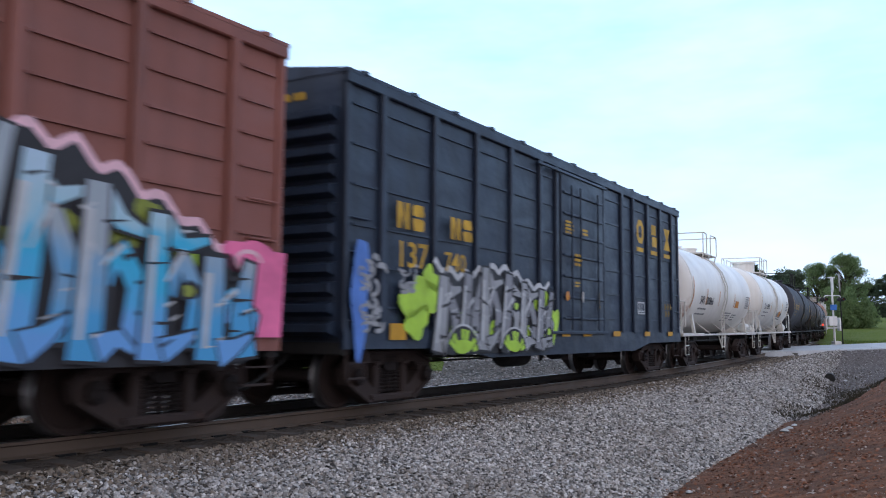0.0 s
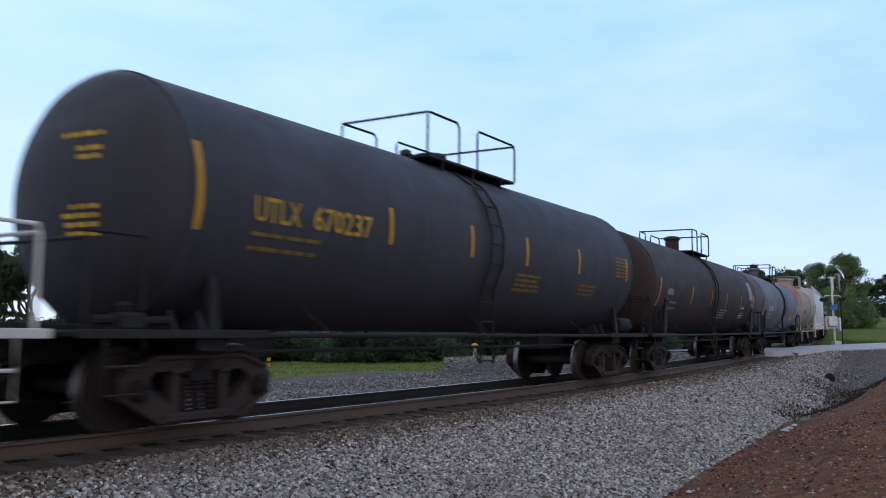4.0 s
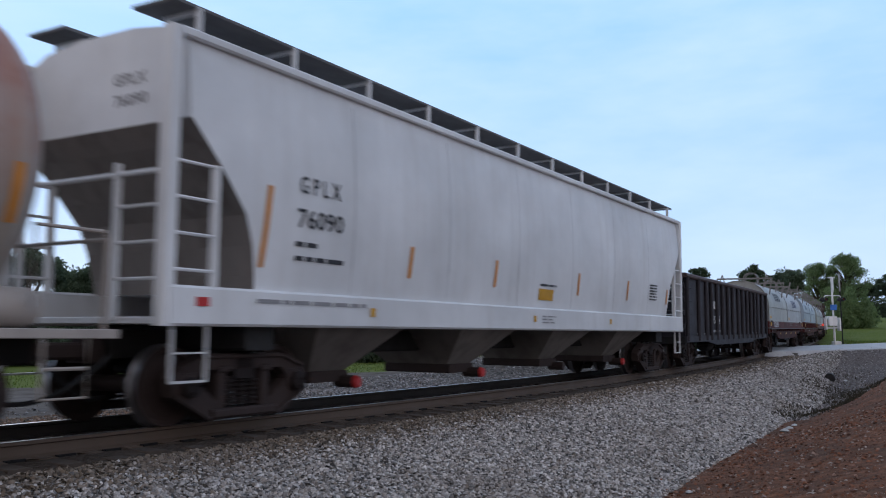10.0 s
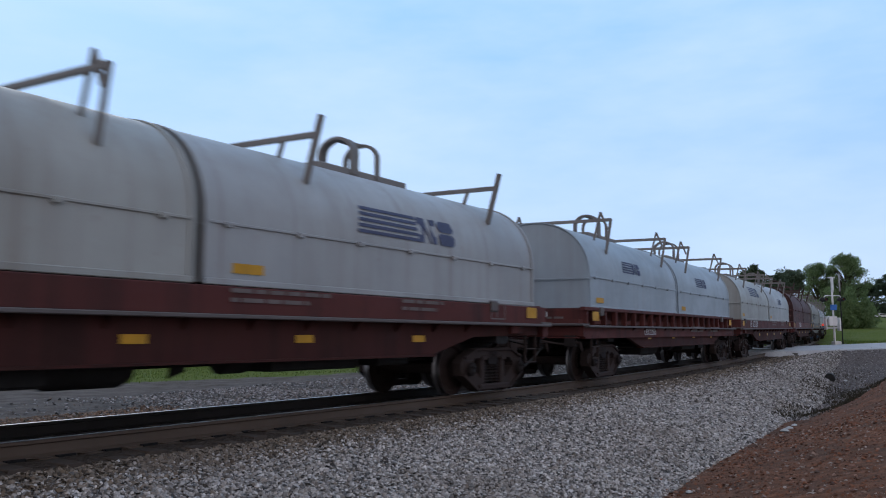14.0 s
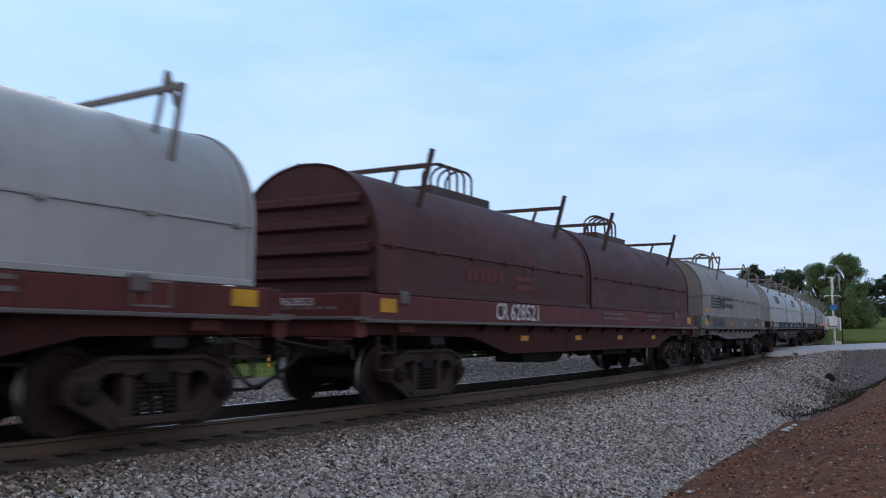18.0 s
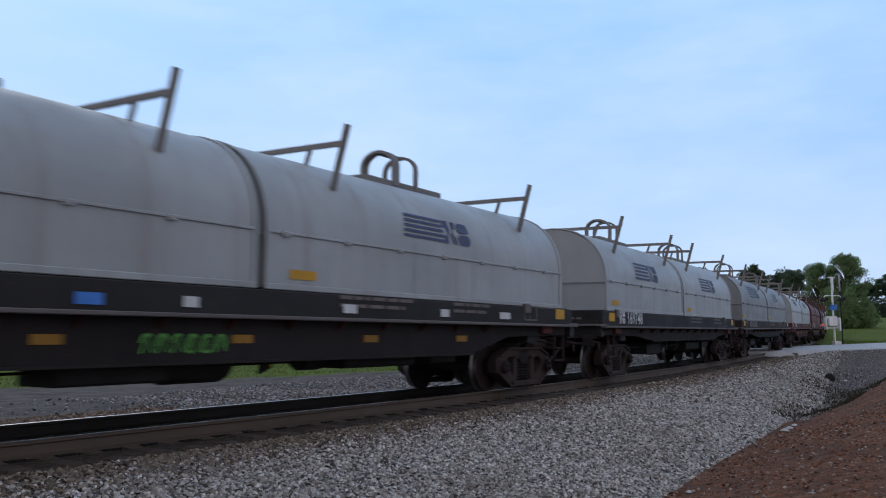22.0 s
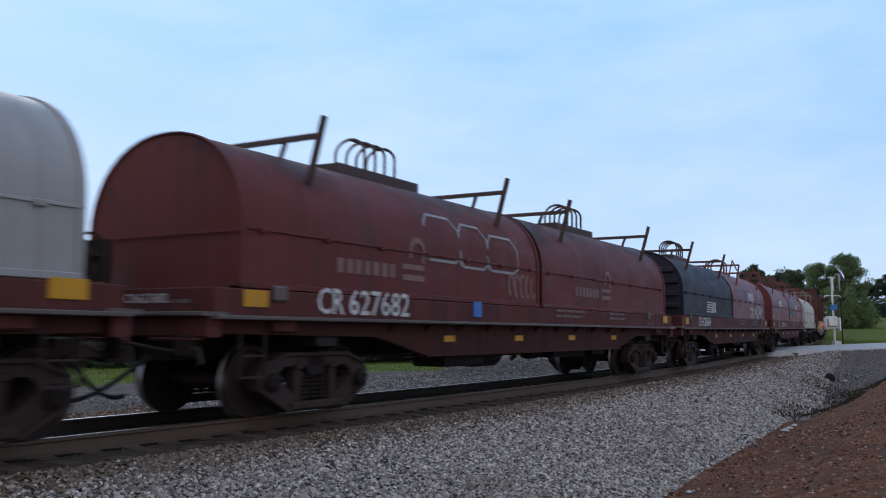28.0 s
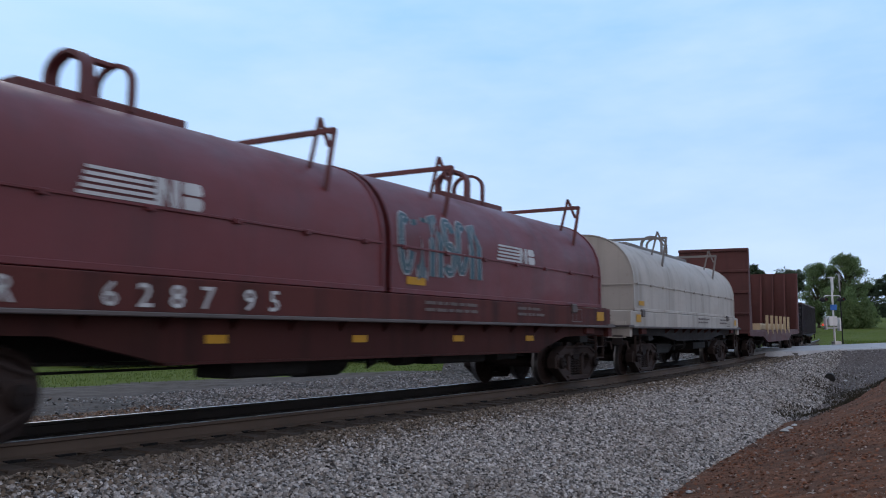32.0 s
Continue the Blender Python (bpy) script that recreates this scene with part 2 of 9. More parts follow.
    def patch(self, x0, x1, z0, z1, side, out=0.008, nx=1, nz=4, lean=0.0):
        """A painted or stuck-on sheet lying on a car's camera side, whose surface is y = side(z)."""
        n = len(self.v)
        for j in range(nz + 1):
            z = z0 + (z1 - z0) * j / nz
            for i in range(nx + 1):
                self.v.append((x0 + (x1 - x0) * i / nx + lean * (z - z0), side(z) - out, z))
        w = nx + 1
        for j in range(nz):
            for i in range(nx):
                self.f.append((n + j * w + i, n + j * w + i + 1, n + (j + 1) * w + i + 1, n + (j + 1) * w + i))
        return self

    def mesh(self, name, smooth=35):
        me = bpy.data.meshes.new(name)
        me.from_pydata(self.v, [], self.f)
        if smooth:
            me.polygons.foreach_set("use_smooth", [True] * len(self.f))
            me.set_sharp_from_angle(angle=radians(smooth))
        me.update()
        return me


MESHES = {}


def part(name, mb, material, parent, label="", at=None, smooth=35):
    """One mesh object under a thing or part. mb: an MB, or a mesh shared with other parts."""
    me = mb.mesh(name, smooth) if isinstance(mb, MB) else mb
    if not me.materials:
        me.materials.append(material)
    ob = new(name, me)
    ob.parent = parent
    if at is not None:
        ob.matrix_basis = at
    if label:
        ob["label"] = label
    return ob


def pieces(name, mb, material, parent, label=""):
    """Each loose piece of mb as a part of its own."""
    root = list(range(len(mb.v)))

    def top(i):
        while root[i] != i:
            root[i] = root[root[i]]
            i = root[i]
        return i
    for f in mb.f:
        a = top(f[0])
        for i in f[1:]:
            root[top(i)] = a
    sets = {}
    for f in mb.f:
        sets.setdefault(top(f[0]), []).append(f)
    for fs in sets.values():
        ids = sorted({i for f in fs for i in f})
        at = {i: k for k, i in enumerate(ids)}
        part(name, MB().add([mb.v[i] for i in ids], [tuple(at[i] for i in f) for f in fs]), material, parent, label)


def print_part(mb, material, parent):
    """Writing too small to read, joined."""
    tagged(part("small_print", mb, material, parent, "lines of print too small to read"), kind="stuff")


def shared(key, make, smooth=35):
    if key not in MESHES:
        MESHES[key] = make().mesh(key, smooth)
    return MESHES[key]


def thing(name, label, category, group="", at=None, kind=""):
    ob = new(name)
    ob.empty_display_size = 0.5
    if at is not None:
        ob.matrix_basis = at
    return tagged(ob, label, category, group, kind)


LETTERS = {}


def lettering(text, height, squeeze=1.0):
    """Flat faces of a run of characters: vertices (u, v) from the lower left, and faces."""
    key = text
    if key not in LETTERS:
        cu = bpy.data.curves.new("lettering", "FONT")
        cu.body, cu.size, cu.resolution_u, cu.fill_mode, cu.offset = text, 1.0, 2, "FRONT", 0.012
        ob = bpy.data.objects.new("lettering", cu)
        scene.collection.objects.link(ob)
        dg = bpy.context.evaluated_depsgraph_get()
        me = bpy.data.meshes.new_from_object(ob.evaluated_get(dg))
        vs = [(v.co.x, v.co.y) for v in me.vertices]
        fs = [tuple(p.vertices) for p in me.polygons]
        bpy.data.objects.remove(ob)
        bpy.data.curves.remove(cu)
        bpy.data.meshes.remove(me)
        LETTERS[key] = (vs, fs)
    vs, fs = LETTERS[key]
    k = height / 0.70
    return [(u * k * squeeze, v * k) for u, v in vs], fs


def stencil(mb, text, x, z, height, side, squeeze=1.0, out=0.012):
    vs, fs = lettering(text, height, squeeze)
    return mb.add([(x + u, side(z + v) - out, z + v) for u, v in vs], fs)


def bars(mb, x, z, height, n, side, pitch=None, out=0.012):
    """A mark of n letters as plain cut-cornered blocks of their size, each with one slot."""
    pitch = pitch or height * 0.78
    for i in range(n):
        emblem_block(mb, x + i * pitch, z, pitch * 0.78, height, side, out, 0.0, i % 2 == 1)
    return mb


def small_print(mb, x, z, rows, length, side, rng, size=0.075, gap=0.15, out=0.011):
    """Lines of writing too small to read, as broken bars."""
    for r in range(rows):
        a, end = x, x + length * rng.uniform(0.7, 1.0)
        while a < end:
            w = rng.uniform(0.12, 0.42)
            mb.patch(a, min(a + w, end), z - r * gap, z - r * gap + size, side, out, 1, 1)
            a += w + 0.05
    return mb


def speed_mark(mb, x, z, length, height, side, out=0.012, lean=0.10):
    """The railway's mark as plain shapes: five thinning stripes that run into two block forms."""
    sh = height / 5
    for i in range(5):
        zz = z + i * sh
        mb.patch(x + 0.03 * (4 - i) * -1 + 0.12, x + length * 0.60, zz, zz + sh * 0.56, side, out, 2, 1)
    for a, w in ((0.60, 0.205), (0.825, 0.19)):
        emblem_block(mb, x + length * a, z, length * w, height * 0.92, side, out, lean, a > 0.7)
    return mb


def emblem_block(mb, x, z, w, h, side, out, lean, rounded=False):
    """A solid leaning block with one thin slot through it; rounded ones have cut corners."""
    at = lambda u, v: (x + w * u + lean * h * v, side(z + h * v) - out, z + h * v)
    if rounded:
        for v0, v1, t in ((0.0, 0.47, 1), (0.55, 1.0, 0)):
            ring = [(0.12, v0), (0.88, v0), (1.0, v0 + 0.12), (1.0 - 0.1 * (1 - t), v1 - 0.10), (0.86, v1), (0.10 if t else 0.14, v1), (0.0, v1 - 0.12), (0.0 + 0.08 * t, v0 + 0.12)]
            mb.add([at(u, v) for u, v in ring], [tuple(range(8))])
        return mb
    for ring in (((0.0, 0.0), (0.30, 0.0), (0.34, 0.62), (0.62, 0.0), (0.72, 0.0), (0.40, 1.0), (0.0, 1.0)), ((0.80, 0.0), (1.0, 0.0), (1.0, 1.0), (0.68, 1.0), (0.66, 0.42))):
        mb.add([at(u, v) for u, v in ring], [tuple(range(len(ring)))])
    return mb


# ---- the line of the track ----
STEP = 0.25
S_GRID = np.arange(-80.0, 560.0, STEP)
BEND = np.interp(S_GRID, [-60, -40, -20, 15, 35, 55, 62, 100, 130, 200, 260], [0, -0.2, -0.455, 0.406, 0.012, 0.254, 0.05, 0.05, 0.5, 0.5, 0.0]) / 100


def lay_line():
    zero = int(round(80.0 / STEP))
    turn = np.concatenate([[0], np.cumsum((BEND[1:] + BEND[:-1]) / 2 * STEP)])
    h = turn - turn[zero] + 1.00741
    x = np.concatenate([[0], np.cumsum((np.cos(h[1:]) + np.cos(h[:-1])) / 2 * STEP)])
    y = np.concatenate([[0], np.cumsum((np.sin(h[1:]) + np.sin(h[:-1])) / 2 * STEP)])
    s = np.clip(S_GRID, -30, 40)
    z = -0.01291 * s + 0.000161 * s * s
    return x - x[zero] - 5.788, y - y[zero] + 7.535, z, h


LINE_X, LINE_Y, LINE_Z, LINE_H = lay_line()
CANT = -0.02024  # rise per metre towards the camera


def on_line(s, d=0.0, z=0.0):
    """The place d metres off the centre line towards the camera and z over the rail tops."""
    x, y, h = np.interp(s, S_GRID, LINE_X), np.interp(s, S_GRID, LINE_Y), np.interp(s, S_GRID, LINE_H)
    zz, dd = z + d * CANT, d - z * CANT
    return x + np.sin(h) * dd, y - np.cos(h) * dd, np.interp(s, S_GRID, LINE_Z) + zz


def run(t):
    """Metres that the train has gone by t seconds."""
    f = lambda q: 11.365 * q - 5.279 * ((q - 16) / 16) ** 2 + 0.735 * ((q - 16) / 16) ** 3
    return f(t) - f(0.0)


def car_pose(a, b):
    """The pose of a car whose trucks stand at a and b along the line."""
    p, q = Vector([float(c) for c in on_line(a)]), Vector([float(c) for c in on_line(b)])
    x = (q - p).normalized()
    y = Vector((0, 0, 1)).cross(x).normalized()
    z = x.cross(y)
    m = Matrix((x, y, z)).transposed().to_4x4()
    m.translation = (p + q) / 2
    return m @ Matrix.Rotation(-CANT, 4, "X")


# ---- ground, one sheet to the horizon ----
def zones(x, y):
    """Place along and off the line for ground points: s, d (towards the camera), and the rail height there."""
    k = (S_GRID > -60) & (S_GRID < 250)
    xs, ys, hs, ss, zs = LINE_X[k][::4], LINE_Y[k][::4], LINE_H[k][::4], S_GRID[k][::4], LINE_Z[k][::4]
    i = np.empty(len(x), int)
    for a in range(0, len(x), 4000):
        i[a:a + 4000] = np.argmin((x[a:a + 4000, None] - xs) ** 2 + (y[a:a + 4000, None] - ys) ** 2, axis=1)
    dx, dy = x - xs[i], y - ys[i]
    return ss[i] + dx * np.cos(hs[i]) + dy * np.sin(hs[i]), dx * np.sin(hs[i]) - dy * np.cos(hs[i]), zs[i]


def smooth(a, b, v):
    t = np.clip((v - a) / (b - a), 0, 1)
    return t * t * (3 - 2 * t)


def ripple(x, y, k, seed=0.0):
    return (np.sin(x * k + 1.3 * np.sin(y * k * 0.7 + seed)) + np.sin(y * k * 1.3 + 1.7 * np.sin(x * k * 0.6 + seed * 2.1)) + np.sin((x + y) * k * 0.5 + seed)) / 3


def foot(s):
    """How far from the line the gravel bank meets the red earth on the camera's side."""
    return np.interp(s, [-20, 4.7, 9, 15, 24, 34, 45, 60], [6.0, 5.6, 5.3, 5.1, 4.9, 5.4, 7.0, 10.0])


def gravel_edge(s):
    """Where the clean gravel ends; past it a ditch of darker ground opens towards the road."""
    return np.minimum(foot(s), np.interp(s, [16, 25, 41, 60], [9.0, 4.8, 4.0, 4.0]))


def earth_edge(s):
    """Where the red earth begins beyond the ditch."""
    return np.interp(s, [15, 18, 33, 42, 50, 60], [5.3, 5.8, 6.6, 9.0, 13.0, 16.0])


def ditch(s, d, soft=0.35):
    g, r = gravel_edge(s), earth_edge(s)
    return smooth(g - soft, g + soft, d) * (1 - smooth(r - soft, r + soft, d)) * smooth(16, 20, s) * (1 - smooth(50, 56, s))


def road_axis(x):
    return 51.5 + (x - 20.0) * 0.42


def ground_height(x, y):
    s, d, zr = zones(x, y)
    e = np.abs(d)
    bed = zr - 0.28 + 0.092 * smooth(0.35, 0.75, d) - 0.055 * smooth(1.20, 1.42, d) + 0.063 * smooth(1.5, 1.75, d) + d * CANT * (e < 2)
    f = foot(s)
    near = zr - 0.22 - np.clip((d - 1.75) / (f - 1.75), 0, 1) * 0.52
    near = near - 0.10 * smooth(f - 0.9, f, d)
    earth = smooth(f, f + 3.2, d) * (0.18 + 0.62 * smooth(0.0, 14.0, s) * (1 - 0.75 * smooth(26, 40, s)))
    near = near + earth + 0.05 * ripple(x, y, 0.9, 0.3) * smooth(f, f + 1, d)
    near = near - 0.24 * ditch(s, d, 0.7)
    far = zr - 0.22 - np.clip((e - 1.8) / 3.2, 0, 1) * 0.42 + 0.06 * ripple(x, y, 0.9, 2.0) * smooth(2.5, 5.5, e)
    z = np.where(e < 1.75, bed, np.where(d > 0, near, far))
    wide = smooth(30, 120, np.hypot(x, y - 20))
    level = -0.65 + 5.0 * smooth(58, 310, y) * smooth(10, 40, x)
    z = z * (1 - wide) + (level + 0.25 * ripple(x, y, 0.03)) * wide
    # the road's own bank
    r = np.abs(y - road_axis(x))
    on_road = (1 - smooth(4.2, 7.5, r)) * smooth(1.6, 4.0, e) * (x > 0) + (1 - smooth(4.2, 7.5, r)) * (e <= 1.6) * 0
    on_road = np.where(d < 0, on_road * (1 - smooth(14, 30, e)), on_road)
    rz = np.where(d > 0, -0.25 + 0.012 * np.maximum(x - 22, 0), -0.30)
    return z * (1 - on_road) + rz * on_road


def build_ground():
    xs = np.concatenate([-np.geomspace(900, 27, 26), np.arange(-26, -10, 0.7), np.arange(-10, 12, 0.22), np.arange(12, 36, 0.5), np.geomspace(37, 900, 30)])
    ys = np.concatenate([-np.geomspace(200, 3.5, 12), np.arange(-3, 30, 0.22), np.arange(30, 75, 0.5), np.geomspace(76, 1500, 34)])
    gx, gy = np.meshgrid(xs, ys)
    x, y = gx.ravel(), gy.ravel()
    z = ground_height(x, y)
    s, d, zr = zones(x, y)
    nx, ny = len(xs), len(ys)
    me = bpy.data.meshes.new("ground")
    me.vertices.add(len(x))
    me.vertices.foreach_set("co", np.stack([x, y, z], 1).ravel().astype(np.float32))
    i, j = np.meshgrid(np.arange(nx - 1), np.arange(ny - 1))
    a = (j * nx + i).ravel()
    quads = np.stack([a, a + 1, a + nx + 1, a + nx], 1).ravel()
    me.loops.add(len(quads))
    me.loops.foreach_set("vertex_index", quads)
    me.polygons.add(len(quads) // 4)
    me.polygons.foreach_set("loop_start", np.arange(0, len(quads), 4))
    me.polygons.foreach_set("use_smooth", np.ones(len(quads) // 4, bool))
    me.update()
    f = foot(s)
    wob = 0.35 * ripple(x, y, 1.4, 0.7) + 0.2 * ripple(x, y, 4.1, 2.2)
    turf_edge = np.interp(s, [0, 15, 28, 38, 60], [24.0, 22.5, 19.0, 12.5, 10.0])
    g = gravel_edge(s)
    stone = np.where(d > 0, 1 - smooth(g - 0.35, g + 0.35, d + wob), (1 - smooth(13.0, 16.0, np.abs(d) + 2 * wob)) * (0.25 + 0.75 * smooth(4, 16, s + 4 * wob - 0.5 * (np.abs(d) - 6))))
    stone = np.where(y > 200, 0, stone)
    green = np.where(d > 0, smooth(60, 64, y + wob * 3), smooth(turf_edge - 1.0, turf_edge + 1.0, np.abs(d) + 2.0 * wob))
    green = np.maximum(green, smooth(90, 120, np.hypot(x, y)))
    bare = np.where(d < 0, smooth(6.0, 9.5, np.abs(d) + 2.5 * wob), 0.0)
    for name, v in (("stone", stone), ("green", green), ("bare", bare), ("ditch_soil", ditch(s, d + 0.5 * wob, 0.4)), ("dust", smooth(0.3, 0.7, d) * (1 - smooth(1.3, 1.9, d)))):
        at = me.attributes.new(name, "FLOAT", "POINT")
        at.data.foreach_set("value", v.astype(np.float32))
    k = Mat("ground_earth_grass_gravel", 0.95)
    dull(k, 0.05)
    cell = k.voronoi(13.0, out="Color")
    sp = k.nt.nodes.new("ShaderNodeSeparateColor")
    k.nt.links.new(cell, sp.inputs[0])
    grav = k.mix(k.span(sp.outputs[0], 0.1, 0.9), (0.03, 0.028, 0.026), (0.15, 0.14, 0.13))
    grav = k.mix(k.span(k.noise(0.7, 5, shift=False), 0.45, 0.75, 0, 0.55), grav, (0.12, 0.10, 0.085))
    clod = k.noise(6.5, 9, 0.72, shift=False)
    red = k.mix(k.span(clod, 0.3, 0.7), (0.052, 0.028, 0.019), (0.275, 0.130, 0.078))
    red = k.mix(k.span(k.noise(0.9, 6, 0.65, shift=False), 0.42, 0.66, 0, 0.8), red, (0.080, 0.056, 0.044))
    red = k.mix(k.span(k.noise(24, 4, 0.6, shift=False), 0.58, 0.70, 0, 0.7), red, (0.26, 0.13, 0.08))
    red = k.mix(k.span(k.noise(31, 3, 0.6, shift=False), 0.60, 0.68, 0, 0.8), red, (0.028, 0.017, 0.013))
    turf = k.mix(k.span(k.noise(2.4, 6, 0.6, shift=False), 0.3, 0.7), (0.060, 0.084, 0.014), (0.115, 0.145, 0.028))
    turf = k.mix(k.span(k.noise(0.25, 4, shift=False), 0.45, 0.7, 0, 0.6), turf, (0.12, 0.135, 0.05))
    edge = k.math("ADD", k.attr("stone"), k.span(k.noise(2.6, 6, shift=False), 0.3, 0.7, -0.32, 0.32))
    sand = k.mix(k.span(k.noise(1.1, 6, 0.65, shift=False), 0.35, 0.65), (0.060, 0.048, 0.041), (0.145, 0.125, 0.112))
    sand = k.mix(k.span(k.noise(9, 5, 0.6, shift=False), 0.5, 0.7, 0, 0.6), sand, (0.09, 0.075, 0.062))
    red = k.mix(k.attr("bare"), red, sand)
    # darker grey-brown ground along the ditch
    ditch_soil = k.mix(k.span(k.noise(7, 8, 0.7, shift=False), 0.35, 0.65), (0.040, 0.034, 0.031), (0.17, 0.145, 0.135))
    heap = k.math("ADD", k.attr("ditch_soil"), k.span(k.noise(3.2, 6, shift=False), 0.3, 0.7, -0.3, 0.3))
    red = k.mix(k.span(heap, 0.4, 0.62), red, ditch_soil)
    c = k.mix(k.span(edge, 0.35, 0.65), red, grav)
    c = k.mix(k.attr("dust"), c, k.mix(k.span(k.noise(18, 6, 0.7, shift=False), 0.3, 0.7), (0.050, 0.040, 0.034), (0.105, 0.085, 0.070)))
    ge = k.math("ADD", k.attr("green"), k.span(k.noise(1.7, 6, shift=False), 0.3, 0.7, -0.3, 0.3))
    c = k.mix(k.span(ge, 0.35, 0.65), c, turf)
    k.bump(k.math("ADD", k.math("MULTIPLY", clod, 1.5), k.math("MULTIPLY", k.attr("stone"), k.span(k.voronoi(13.0), 0, 0.6, 1, 0))), 0.8, 0.05)
    me.materials.append(k.done(c))
    ob = tagged(new("ground", me), "gravel bank, red earth and rough grass under the railway", "ground", kind="structure")
    return ob


build_ground()


def scatter_stones(name, x, y, size, lift, label, mats):
    """Loose angular stones joined into one mesh; each is a squashed, turned octahedron-like lump."""
    rng = np.random.default_rng(5)
    n = len(x)
    z = ground_height(x, y) + lift
    base = np.array([(1, 0, 0), (0.25, 0.95, 0.1), (-0.8, 0.6, -0.1), (-0.8, -0.6, 0.1), (0.3, -0.95, -0.1), (0.3, 0.25, 0.85), (-0.35, -0.2, 0.8)], float)
    tri = np.array([(0, 1, 5), (1, 2, 5), (2, 6, 5), (2, 3, 6), (3, 4, 6), (4, 0, 5), (4, 5, 6)])
    v = base[None] * rng.uniform(0.65, 1.25, (n, 7, 1)) * size[:, None, None]
    v[:, :, 1] *= rng.uniform(0.6, 1.0, (n, 1))
    v[:, :, 2] *= rng.uniform(0.55, 1.0, (n, 1))
    a, b = rng.uniform(0, 6.283, n), rng.normal(0, 0.5, n)
    ca, sa, cb, sb = np.cos(a)[:, None], np.sin(a)[:, None], np.cos(b)[:, None], np.sin(b)[:, None]
    X, Y, Z = v[:, :, 0], v[:, :, 1], v[:, :, 2]
    Y, Z = Y * cb - Z * sb, Y * sb + Z * cb
    X, Y = X * ca - Y * sa, X * sa + Y * ca
    co = np.stack([X + x[:, None], Y + y[:, None], Z + z[:, None]], 2)
    idx = (tri[None] + np.arange(n)[:, None, None] * 7).ravel()
    me = bpy.data.meshes.new(name)
    me.vertices.add(n * 7)
    me.vertices.foreach_set("co", co.ravel().astype(np.float32))
    me.loops.add(len(idx))
    me.loops.foreach_set("vertex_index", idx)
    me.polygons.add(len(idx) // 3)
    me.polygons.foreach_set("loop_start", np.arange(0, len(idx), 3))
    me.polygons.foreach_set("use_smooth", np.zeros(len(idx) // 3, bool))
    me.update()
    me.materials.append(mats)
    return tagged(new(name, me), label, "gravel", kind="stuff")


def stone_mat(name, lo, hi, tint):
    k = Mat(name, 0.9)
    dull(k, 0.1)
    g = k.nt.nodes.new("ShaderNodeNewGeometry").outputs["Random Per Island"]
    c = k.mix(k.math("POWER", g, 1.05), lo, hi)
    c = k.mix(k.span(k.math("FRACT", k.math("MULTIPLY", g, 17.3)), 0.7, 1.0, 0, 0.8), c, tint)
    c = k.mix(k.span(k.noise(30, 3, shift=False), 0.35, 0.7, 0, 0.35), c, shade(lo, 0.8))
    c = k.mix(k.span(k.noise(0.5, 4, shift=False), 0.5, 0.72, 0, 0.5), c, (0.16, 0.135, 0.115))
    return k.done(c)


